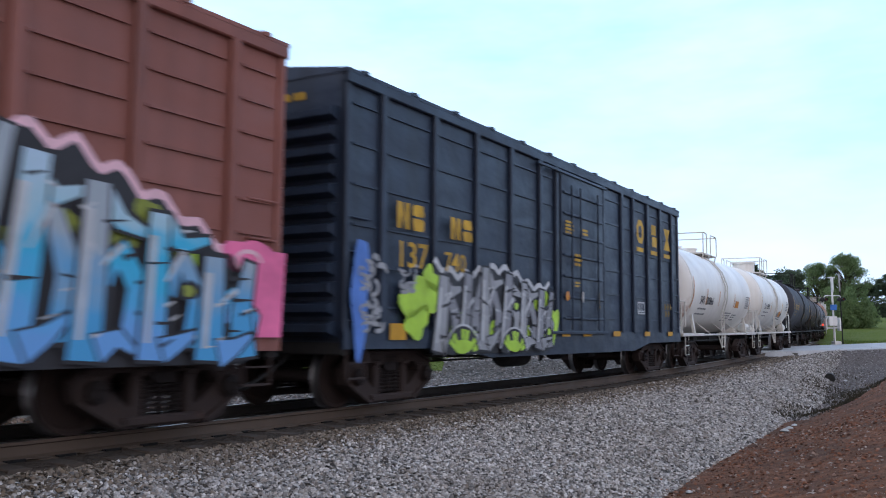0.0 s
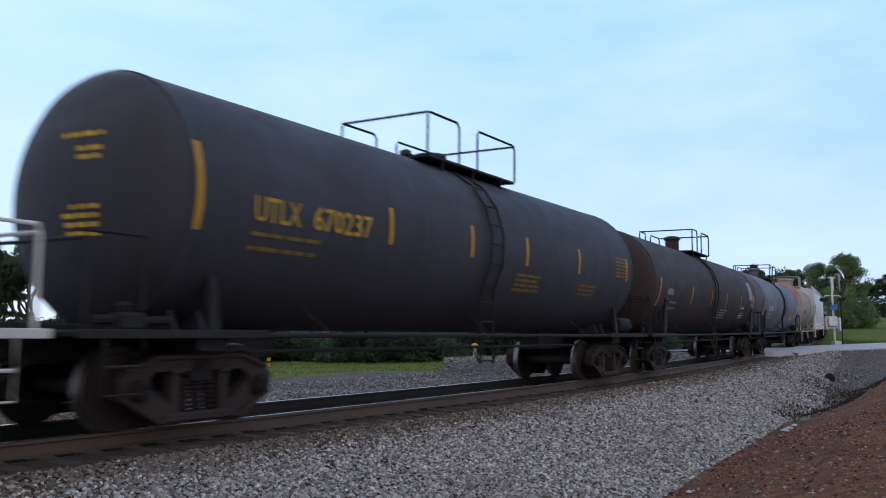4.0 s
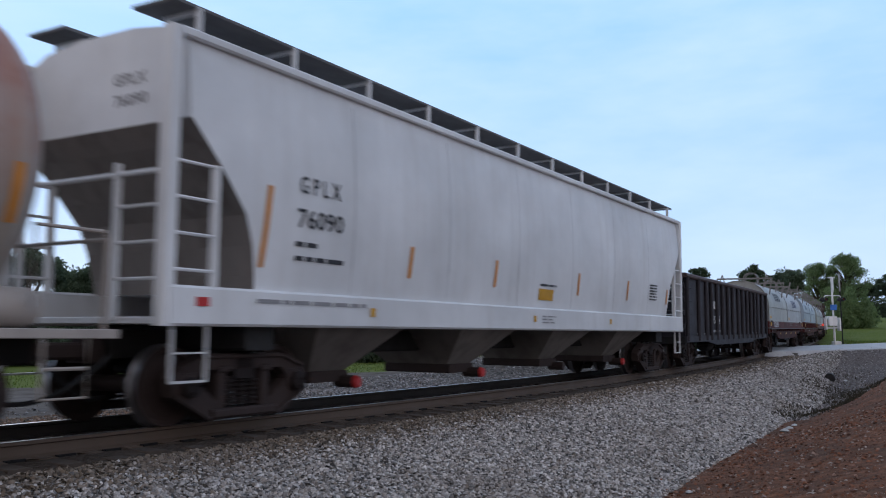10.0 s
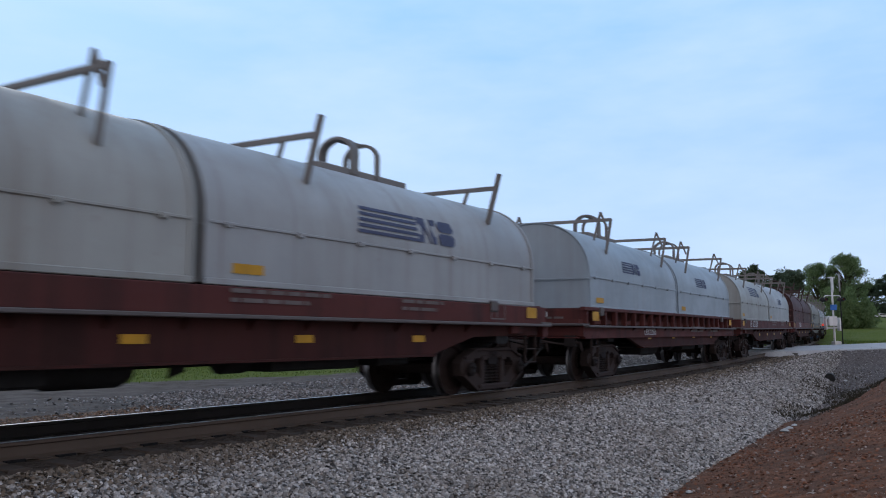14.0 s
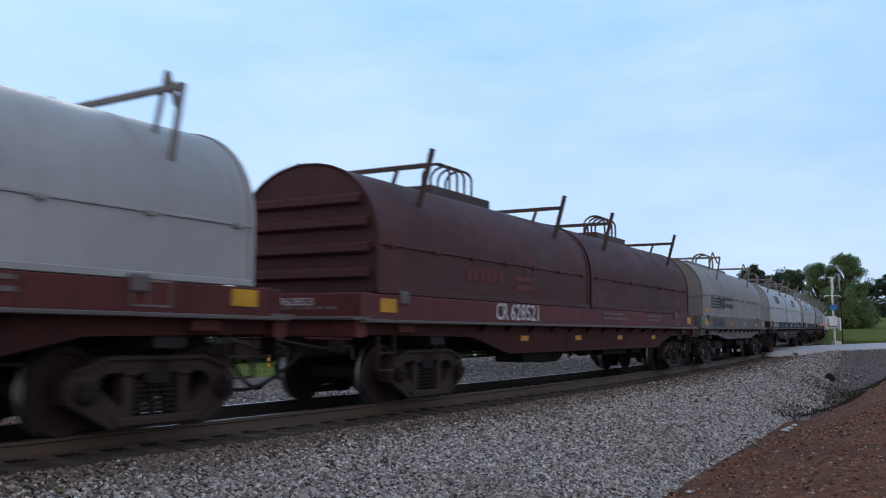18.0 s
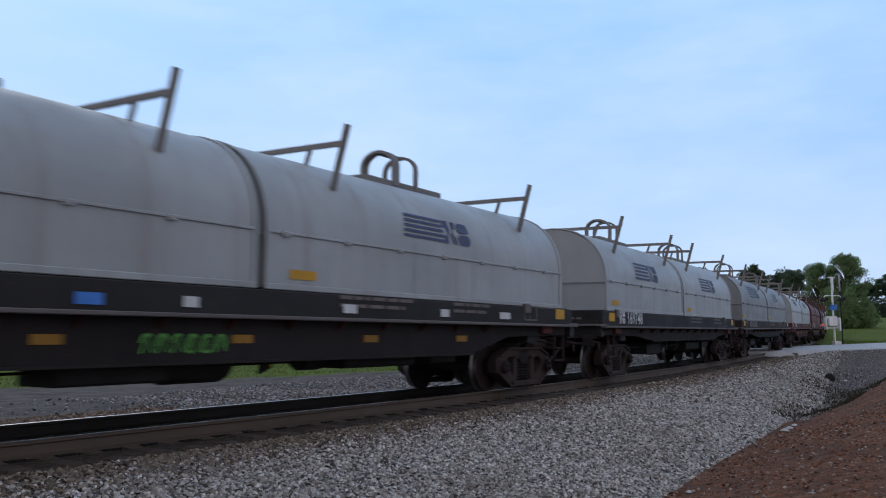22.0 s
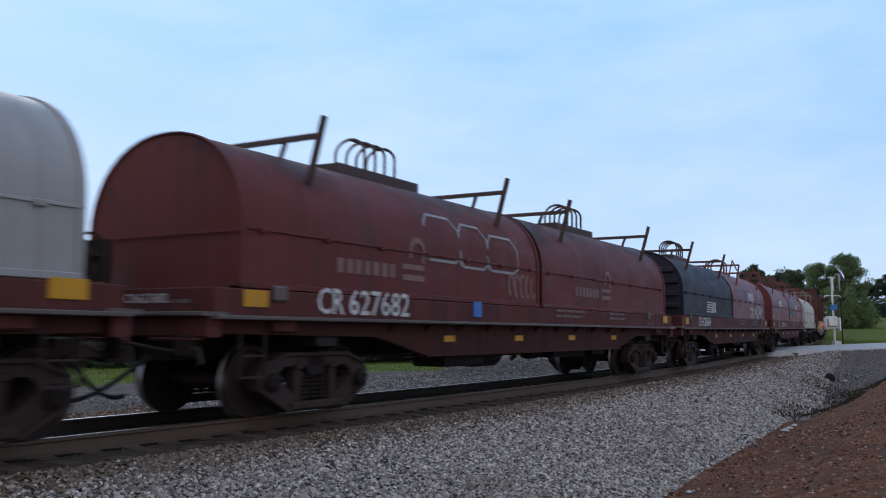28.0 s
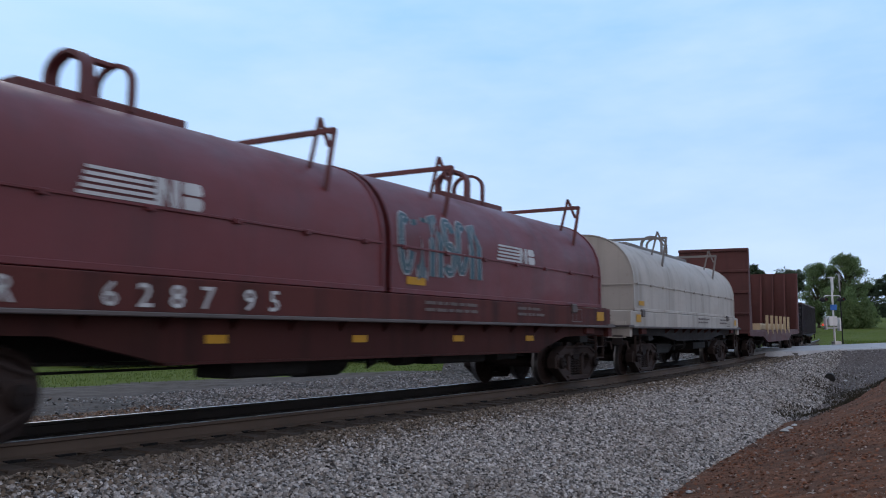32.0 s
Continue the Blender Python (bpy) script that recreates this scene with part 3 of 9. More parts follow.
def ballast():
    rng = np.random.default_rng(11)
    grey = stone_mat("ballast_granite", (0.058, 0.055, 0.054), (0.66, 0.62, 0.585), (0.27, 0.225, 0.185))
    # the bank on the camera's side, densest where it is near
    S, D = [], []
    for s0, s1, n in ((-9.0, 0.0, 16000), (0.0, 8.0, 66000), (8.0, 16.0, 50000), (16.0, 28.0, 30000), (28.0, 50.0, 14000)):
        s = rng.uniform(s0, s1, n)
        S.append(s), D.append(1.36 + (gravel_edge(s) + 0.2 - 1.36) * rng.uniform(0, 1, n) ** 0.93)
    s, d = np.concatenate(S), np.concatenate(D)
    x, y, _ = on_line(s, d)
    size, lift = rng.uniform(0.012, 0.038, len(s)) * np.interp(s, [8, 18], [1, 1.6]), rng.uniform(-0.010, 0.022, len(s))
    dusty = d + rng.normal(0, 0.28, len(s)) < 2.25
    scatter_stones("ballast_stones", x[~dusty], y[~dusty], size[~dusty], lift[~dusty], "grey crushed-stone ballast on the bank beside the track", grey)
    scatter_stones("dusty_ballast", x[dusty], y[dusty], size[dusty], lift[dusty], "brown dust-coated ballast along the near rail", stone_mat("dusty_granite", (0.06, 0.048, 0.038), (0.30, 0.25, 0.205), (0.17, 0.125, 0.085)))
    s = np.concatenate([rng.uniform(-4, 20, 32000), rng.uniform(20, 50, 14000)])
    d = -1.4 - 12.5 * rng.uniform(0, 1, len(s)) ** 1.15
    keep = rng.uniform(0, 1, len(s)) < 0.06 + 0.94 * smooth(5, 15, s + 0.45 * d)
    s, d = s[keep], d[keep]
    x, y, _ = on_line(s, d)
    scatter_stones("far_ballast", x, y, rng.uniform(0.02, 0.062, len(s)), 0.012, "grey ballast and loose stone on the far side of the track", stone_mat("far_granite", (0.045, 0.042, 0.041), (0.46, 0.43, 0.42), (0.20, 0.15, 0.12)))
    s = rng.uniform(-2, 14, 22000)
    d = rng.uniform(-9.0, -2.0, len(s))
    keep = rng.uniform(0, 1, len(s)) > smooth(6.2, 8.6, s + 0.45 * d + 0.6 * np.sin(s * 1.7 + d)) + 0.14 * np.maximum(-d - 6.0, 0)
    s, d = s[keep], d[keep]
    x, y, _ = on_line(s, d)
    scatter_stones("rusty_ballast", x, y, rng.uniform(0.02, 0.055, len(s)), 0.012, "rust-stained stones and brown dirt beyond the far rail", stone_mat("rusty_granite", (0.055, 0.038, 0.028), (0.30, 0.22, 0.17), (0.24, 0.11, 0.05)))
    # stones between the rails, much darker than the bank's
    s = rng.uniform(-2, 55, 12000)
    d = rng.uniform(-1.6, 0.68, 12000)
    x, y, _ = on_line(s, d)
    scatter_stones("crib_ballast", x, y, rng.uniform(0.025, 0.05, len(s)), 0.0, "dark brown ballast between the ties", stone_mat("crib_stone", (0.02, 0.017, 0.015), (0.075, 0.06, 0.05), (0.05, 0.035, 0.025)))
    # stones strewn into the ditch
    s = rng.uniform(16, 52, 7000)
    d = gravel_edge(s) + (earth_edge(s) + 0.3 - gravel_edge(s)) * rng.uniform(0, 1, len(s)) ** 1.5
    x, y, _ = on_line(s, d)
    scatter_stones("ditch_stones", x, y, rng.uniform(0.018, 0.055, len(s)), 0.0, "grey stones strewn in the dark ditch", stone_mat("ditch_stone", (0.05, 0.045, 0.042), (0.42, 0.385, 0.37), (0.12, 0.095, 0.08)))
    # red earth crumbs and stray stones
    s = np.concatenate([rng.uniform(-3, 36, 14000), rng.uniform(-2, 14, 22000)])
    d = foot(s) + rng.uniform(-0.25, 4.5, len(s))
    x, y, _ = on_line(s, d)
    scatter_stones("earth_clods", x, y, 0.004 + 0.034 * rng.uniform(0, 1, len(s)) ** 3.5, 0.0, "red earth crumbs and strewn small stones", stone_mat("clod", (0.065, 0.033, 0.022), (0.28, 0.12, 0.07), (0.45, 0.39, 0.34)))


ballast()


# ---- track ----
def sweep(ring, s0, s1, step, name, mat, label, parent):
    mb = MB()
    ss = np.arange(s0, s1, step)
    n = len(ring)
    for s in ss:
        for d, z in ring:
            p = on_line(s, d, z)
            mb.v.append((float(p[0]), float(p[1]), float(p[2])))
    for i in range(len(ss) - 1):
        for k in range(n):
            mb.f.append((i * n + k, i * n + (k + 1) % n, (i + 1) * n + (k + 1) % n, (i + 1) * n + k))
    return part(name, mb, mat, parent, label)


def build_track():
    tr = thing("railway_track", "single railway track with dark steel rails on weathered timber ties", "railway track", kind="structure")
    web = paint("rusty_rail", (0.092, 0.064, 0.047), (0.10, 0.052, 0.032), 0.5, 0.75)
    # the far rail's darker tone
    dark_web = paint("dark_rail", (0.030, 0.026, 0.024), (0.05, 0.035, 0.025), 0.4, 0.8)
    k = Mat("polished_railhead", 0.42, 1.0)
    head = k.done(k.mix(k.span(k.noise(6, 4), 0.3, 0.7), (0.26, 0.255, 0.25), (0.42, 0.41, 0.41)))
    near = None
    for c in (0.755, -0.755):
        prof = [(c - 0.07, -0.178), (c + 0.07, -0.178), (c + 0.07, -0.166), (c + 0.012, -0.145), (c + 0.009, -0.05), (c + 0.037, -0.036), (c + 0.037, -0.004), (c - 0.037, -0.004), (c - 0.037, -0.036), (c - 0.009, -0.05), (c - 0.012, -0.145), (c - 0.07, -0.166)]
        r = sweep(prof[::-1], -40, 260, 1.0, "rail", web if c > 0 else dark_web, "dark rusty steel rail", tr)
        near = near or r
        sweep([(c - 0.034, -0.004), (c - 0.026, 0.0), (c + 0.026, 0.0), (c + 0.034, -0.004)], -40, 260, 1.0, "railhead", head, "polished bright running surface", r)
    tie = paint("creosoted_tie", (0.068, 0.051, 0.040), (0.10, 0.078, 0.060), 0.5, 0.9, (0.03, 0.026, 0.022), 0.5)
    rng = random.Random(4)
    forms = [MB().box(-0.115, 0.115, -1.30 - 0.04 * i, 1.30 + 0.03 * i, -0.36, -0.176 - 0.004 * i, 0.012).mesh("tie") for i in range(3)]
    plate = MB().box(-0.10, 0.10, 0.58, 0.93, -0.176, -0.166, 0.004).box(-0.10, 0.10, -0.93, -0.58, -0.176, -0.166, 0.004).mesh("tie_plate")
    plate.materials.append(web)
    # black clip-like bars drawn in for the dark gaps under the rail between ties
    gap_black = plain("rail_gap_black", (0.008, 0.007, 0.007), 0.8)
    gap_bar = MB().box(0.14, 0.36, -0.850, -0.822, -0.186, -0.158, 0.004).box(0.16, 0.20, -0.865, -0.84, -0.190, -0.165, 0.004).mesh("rail_anchor")
    s, i = -3.0, 0
    rest = MB()
    while s < 200:
        if i < 230:
            m = car_pose(s - 0.5, s + 0.5) @ pose(0, rng.uniform(-0.05, 0.05), rng.uniform(-0.012, 0.0), 0, 0, rng.uniform(-1.2, 1.2))
            t = part("tie", forms[i % 3], tie, tr, at=m)
            if i < 120:
                part("tie_plate", plate, web, t)
                part("rail_anchor", gap_bar, gap_black, near, at=m @ pose(rng.uniform(-0.03, 0.03), 0, 0))
        else:
            h = float(np.interp(s, S_GRID, LINE_H))
            cx, cy, cz = [float(c) for c in on_line(s)]
            m = car_pose(s - 0.5, s + 0.5)
            one = MB().box(-0.115, 0.115, -1.3, 1.3, -0.36, -0.178)
            rest.add([m @ Vector(v) for v in one.v], one.f)
        s += 0.51 + rng.uniform(-0.02, 0.02)
        i += 1
    tagged(part("far_ties", rest, tie, tr), kind="stuff")


build_track()


# ---- rolling stock ----
WHEEL_R, BASE = 0.457, 0.915
WHEELS = []  # (wheelset, place along the train)


def wheel_mesh():
    mb = MB()
    for c, k in ((0.755, 1), (-0.755, -1)):
        prof = [(-0.09, 0.11), (-0.09, 0.16), (-0.04, 0.17), (-0.02, 0.36), (-0.055, 0.395), (-0.055, 0.455), (0.035, 0.459), (0.045, 0.470), (0.055, 0.484), (0.075, 0.484), (0.082, 0.46), (0.082, 0.40), (0.03, 0.36), (0.03, 0.18), (0.08, 0.16), (0.08, 0.10)]
        p = [(c - k * l, r) for l, r in prof]
        mb.lathe(p if k < 0 else p, 36, "y")
    mb.lathe([(-1.12, 0.07), (-0.95, 0.075), (-0.9, 0.1), (0.9, 0.1), (0.95, 0.075), (1.12, 0.07)], 14, "y")
    # three cap bolts and a chalk dab show the turning
    for c in (1.12, -1.12):
        for i in range(3):
            a = 2.094 * i
            mb.lathe([(c - 0.02, 0.018), (c + 0.02, 0.018)], 6, "y", (0.045 * math.cos(a), 0, 0.045 * math.sin(a)))
    return mb


def wheel_data():
    """The wheelset's mesh, with its running treads worn bright."""
    me = wheel_mesh().mesh("wheelset")
    me.materials.append(M["wheel"])
    me.materials.append(M["tread"])
    for p in me.polygons:
        c = p.center
        if math.hypot(c.x, c.z) > 0.445 and abs(abs(c.y) - 0.755) < 0.075:
            p.material_index = 1
    return me


def side_frame_mesh():
    """A cast side frame: arched top chord, sloping tension legs, columns beside the spring opening."""
    mb = MB()
    y0, y1 = -0.09, 0.09
    mb.prism([(-1.12, 0.35), (-1.16, 0.56), (-1.06, 0.67), (-0.66, 0.82), (0.66, 0.82), (1.06, 0.67), (1.16, 0.56), (1.12, 0.35), (0.80, 0.50), (0.66, 0.64), (-0.66, 0.64), (-0.80, 0.50)], y0, y1)
    for k in (-1, 1):
        leg = [(k * x, z) for x, z in ((1.12, 0.35), (0.80, 0.52), (0.50, 0.30), (0.40, 0.26), (0.40, 0.05), (0.58, 0.06))]
        mb.prism(leg if k < 0 else leg[::-1], y0, y1)
        mb.box(k * 0.37 - 0.075, k * 0.37 + 0.075, y0, y1, 0.17, 0.69, 0.02)
        # raised lips along the casting's outer edges
        mb.bar((k * 1.10, y0 - 0.02, 0.365), (k * 0.56, y0 - 0.02, 0.075), 0.05, 0.05)
        mb.bar((k * 1.05, y0 - 0.02, 0.655), (k * 0.64, y0 - 0.02, 0.80), 0.05, 0.04)
        mb.box(k * 0.36 - 0.09, k * 0.36 + 0.09, y0 - 0.03, y0 + 0.02, 0.60, 0.67, 0.015)
    mb.box(-0.64, 0.64, y0 - 0.04, y0 + 0.01, 0.765, 0.815, 0.015)
    mb.box(-0.54, 0.54, y0 - 0.05, y1 + 0.05, 0.07, 0.18, 0.025)
    return mb


def cap_mesh():
    """A round bearing end cap with its three bolts."""
    mb = MB().lathe([(-0.03, 0.12), (0.02, 0.12), (0.035, 0.10), (0.04, 0.02)][::-1], 16, "y")
    mb.v = [(x, -y, z) for x, y, z in mb.v]
    for i in range(3):
        a = 2.094 * i + 0.4
        mb.lathe([(-0.065, 0.02), (-0.03, 0.02)], 6, "y", (0.06 * math.cos(a), 0, 0.06 * math.sin(a)))
    return mb


def spring_mesh():
    prof = [(0.19, 0.05)]
    for j in range(6):
        z = 0.20 + j * 0.055
        prof += [(z, 0.058), (z + 0.010, 0.085), (z + 0.026, 0.085), (z + 0.038, 0.058)]
    return MB().lathe(prof + [(0.55, 0.05)], 10, "z")


def journal_mesh():
    mb = MB()
    mb.lathe([(-0.14, 0.13), (-0.02, 0.145), (0.10, 0.145), (0.13, 0.11), (0.16, 0.10)], 16, "y")
    mb.box(-0.16, 0.16, -0.10, 0.10, 0.02, 0.17, 0.02)
    return mb


def add_truck(car, x, s_center, cap=None):
    bolster = MB().box(-0.17, 0.17, -1.12, 1.12, 0.52, 0.76, 0.04).box(-0.28, 0.28, -0.30, 0.30, 0.70, 0.86, 0.03)
    for y in (-0.45, 0.45):
        bolster.tube([(-0.55, y, 0.42), (0.55, y, 0.42)], 0.03, 6)
    for sx in (-0.42, 0.42):
        bolster.box(sx - 0.05, sx + 0.05, -0.75, 0.75, 0.36, 0.44, 0.02)
    t = part("truck", shared("truck_bolster", lambda: bolster), M["steel_dark"], car, "grimy cast-steel bogie", at=pose(x, 0, 0))
    for y in (-1.03, 1.03):
        part("side_frame", shared("side_frame", side_frame_mesh), M["steel_rust"], t, at=pose(0, y, 0))
        for x3 in (-0.19, 0.0, 0.19):
            part("coil_spring", shared("coil_spring", spring_mesh), M["steel_dark"], t, at=pose(x3, y, 0))
        for k in (-BASE, BASE):
            m = pose(k, y, WHEEL_R) if y > 0 else pose(k, y, WHEEL_R, 0, 0, 180)
            part("journal_box", shared("journal_box", journal_mesh), M["steel_rust"], t, at=m)
    for k in (-BASE, BASE):
        if "wheelset" not in MESHES:
            MESHES["wheelset"] = wheel_data()
        part("bearing_cap", shared("bearing_cap%s" % (cap or ""), cap_mesh), M[cap or "steel_dark"], t, "round bearing end cap", at=pose(k, -1.20, WHEEL_R))
        w = part("wheelset", MESHES["wheelset"], M["wheel"], t, "dark steel wheels on an axle", at=pose(k, 0, WHEEL_R))
        WHEELS.append((w, s_center + k, k))


def coupler_mesh(sign):
    mb = MB()
    mb.box(min(0, sign * 0.75), max(0, sign * 0.75), -0.09, 0.09, 0.76, 0.95, 0.03)
    mb.prism([(sign * a, b) for a, b in ((0.70, 0.72), (0.98, 0.72), (1.04, 0.80), (1.04, 0.94), (0.98, 1.0), (0.70, 1.0))], -0.16, 0.14)
    return mb


def hose_mesh(sign):
    mb = MB()
    pts = [(sign * (0.05 + 0.95 * t), -0.42 + 0.32 * t, 0.72 - 0.36 * math.sin(math.pi * min(1.0, t * 0.62 + 0.0)) - 0.06 * t) for t in [i / 10 for i in range(11)]]
    mb.tube(pts, 0.028, 8)
    mb.tube([(sign * -0.05, -0.42, 0.80), (sign * 0.06, -0.42, 0.71)], 0.035, 8)
    return mb


def add_ends(car, xf, xr):
    """Couplers and air hoses at the front (xf) and rear (xr) sills."""
    for x, k in ((xf, -1), (xr, 1)):
        part("coupler", shared("coupler%d" % k, lambda: coupler_mesh(k)), M["steel_rust"], car, "rusty cast-steel knuckle coupler", at=pose(x, 0, 0))
        part("air_hose", shared("air_hose%d" % k, lambda: hose_mesh(k)), M["hose"], car, "black rubber air hose", at=pose(x, 0, 0))


def ladder(mb, x0, x1, y, z0, z1, rungs, r=0.017):
    for i in range(rungs):
        z = z0 + (z1 - z0) * (i + 0.5) / rungs
        mb.tube([(x0, y + 0.05, z), (x0, y - 0.03, z), (x1, y - 0.03, z), (x1, y + 0.05, z)], r, 6)
    return mb


def step_mesh(w, drop):
    """A sill step hung below a corner."""
    mb = MB()
    mb.bar((-w / 2, 0, 0), (-w / 2, 0, -drop), 0.05, 0.02), mb.bar((w / 2, 0, 0), (w / 2, 0, -drop), 0.05, 0.02)
    mb.bar((-w / 2, 0, -drop), (w / 2, 0, -drop), 0.05, 0.025), mb.bar((-w / 2, 0, -drop * 0.5), (w / 2, 0, -drop * 0.5), 0.04, 0.02)
    return mb


def hand_brake(mb, x, y, z, r=0.27):
    mb.tube([(x, y + r * math.cos(math.tau * i / 20), z + r * math.sin(math.tau * i / 20)) for i in range(21)], 0.018, 6)
    for i in range(3):
        a = math.pi / 3 * i
        mb.bar((x, y - r * math.cos(a), z - r * math.sin(a)), (x, y + r * math.cos(a), z + r * math.sin(a)), 0.025, 0.02)
    return mb


def underframe(car, xa, xb, tc, z=0.98, mat=None, brake=True):
    """Centre sill, bolsters, cross-bearers and brake gear under a car from xa to xb."""
    mat = mat or M["black_gear"]
    part("centre_sill", MB().box(xa + 0.2, xb - 0.2, -0.22, 0.22, z - 0.30, z + 0.06, 0.02), mat, car)
    for x in (-tc / 2, tc / 2):
        part("body_bolster", MB().box(x - 0.22, x + 0.22, -1.3, 1.3, z - 0.12, z + 0.08, 0.03), mat, car)
    n = 5
    for i in range(n):
        x = -tc / 2 + 2.2 + (tc - 4.4) * i / (n - 1)
        part("cross_bearer", MB().prism([(x - 0.06, z - 0.05), (x + 0.06, z - 0.05), (x + 0.06, z + 0.06), (x - 0.06, z + 0.06)], -1.25, 1.25), mat, car)
    if brake:
        part("brake_cylinder", MB().lathe([(-0.5, 0.02), (-0.3, 0.16), (-0.28, 0.2), (0.12, 0.2), (0.16, 0.16), (0.2, 0.03)], 16, "x", (1.0, -0.62, z - 0.28)), mat, car)
        part("air_reservoir", MB().lathe([(-0.62, 0.05), (-0.55, 0.2), (-0.45, 0.24), (0.45, 0.24), (0.55, 0.2), (0.62, 0.05)], 18, "x", (-1.2, -0.55, z - 0.34)), mat, car)
        rods = MB()
        rods.tube([(-tc / 2 + 1.2, -0.4, z - 0.40), (-1.8, -0.5, z - 0.38), (1.6, -0.5, z - 0.36), (tc / 2 - 1.2, -0.4, z - 0.40)], 0.018, 6)
        rods.tube([(-tc / 2 + 0.8, -0.7, z - 0.28), (-2.6, -0.8, z - 0.33), (-0.2, -0.8, z - 0.31), (tc / 2 - 1.0, -0.75, z - 0.28)], 0.022, 6)
        for x in (-2.6, -0.6, 1.7, 3.0):
            rods.bar((x, -0.56, z - 0.05), (x + 0.05, -0.56, z - 0.42), 0.03, 0.04)
        part("brake_valve", MB().box(2.5, 2.95, -0.80, -0.45, z - 0.46, z - 0.10, 0.03).box(2.62, 2.82, -0.92, -0.78, z - 0.36, z - 0.16, 0.03).lathe([(-0.16, 0.05), (-0.1, 0.1), (0.1, 0.1), (0.16, 0.05)], 12, "x", (3.1, -0.62, z - 0.28)), mat, car)
        part("slack_lever", MB().prism([(-0.12, z - 0.50), (0.12, z - 0.42), (0.06, z - 0.18), (-0.06, z - 0.18)], -0.70, -0.66), mat, car)
        pieces("brake_rod", rods, mat, car)


def make_car(name, label, category, fronts, rear, sa, sb, cap=None):
    """The car's base: sa, sb are where its trucks stand along the line at the start; fronts, rear its sill ends there."""
    car = thing(name, label, category, "cars of the freight train")
    mid = (sa + sb) / 2
    for s in (sa, sb):
        add_truck(car, s - mid, s, cap)
    CARS.append((car, sa, sb))
    add_ends(car, fronts - mid, rear - mid)
    return car, mid, fronts - mid, rear - mid, sb - sa


CARS = []


# -- coil cars --
HOOD_W, HOOD_LOW, HOOD_SEAM, HOOD_TOP = 1.36, 1.70, 2.40, 3.66


def hood_side(z):
    if z <= HOOD_SEAM:
        return -HOOD_W
    k = min(0.999, (z - HOOD_SEAM) / (HOOD_TOP - HOOD_SEAM))
    return -HOOD_W * (1 - k ** 2.15) ** (1 / 2.15)


def hood_ring(grow=0.0, n=20):
    ring = [(-HOOD_W - grow, HOOD_LOW)]
    for i in range(n + 1):
        a = math.pi * i / n
        c, s = math.cos(a), math.sin(a)
        e = 2 / 2.15
        ring.append((-(HOOD_W + grow) * math.copysign(abs(c) ** e, c), HOOD_SEAM + (HOOD_TOP - HOOD_SEAM + grow) * s ** e))
    return ring + [(HOOD_W + grow, HOOD_LOW)]


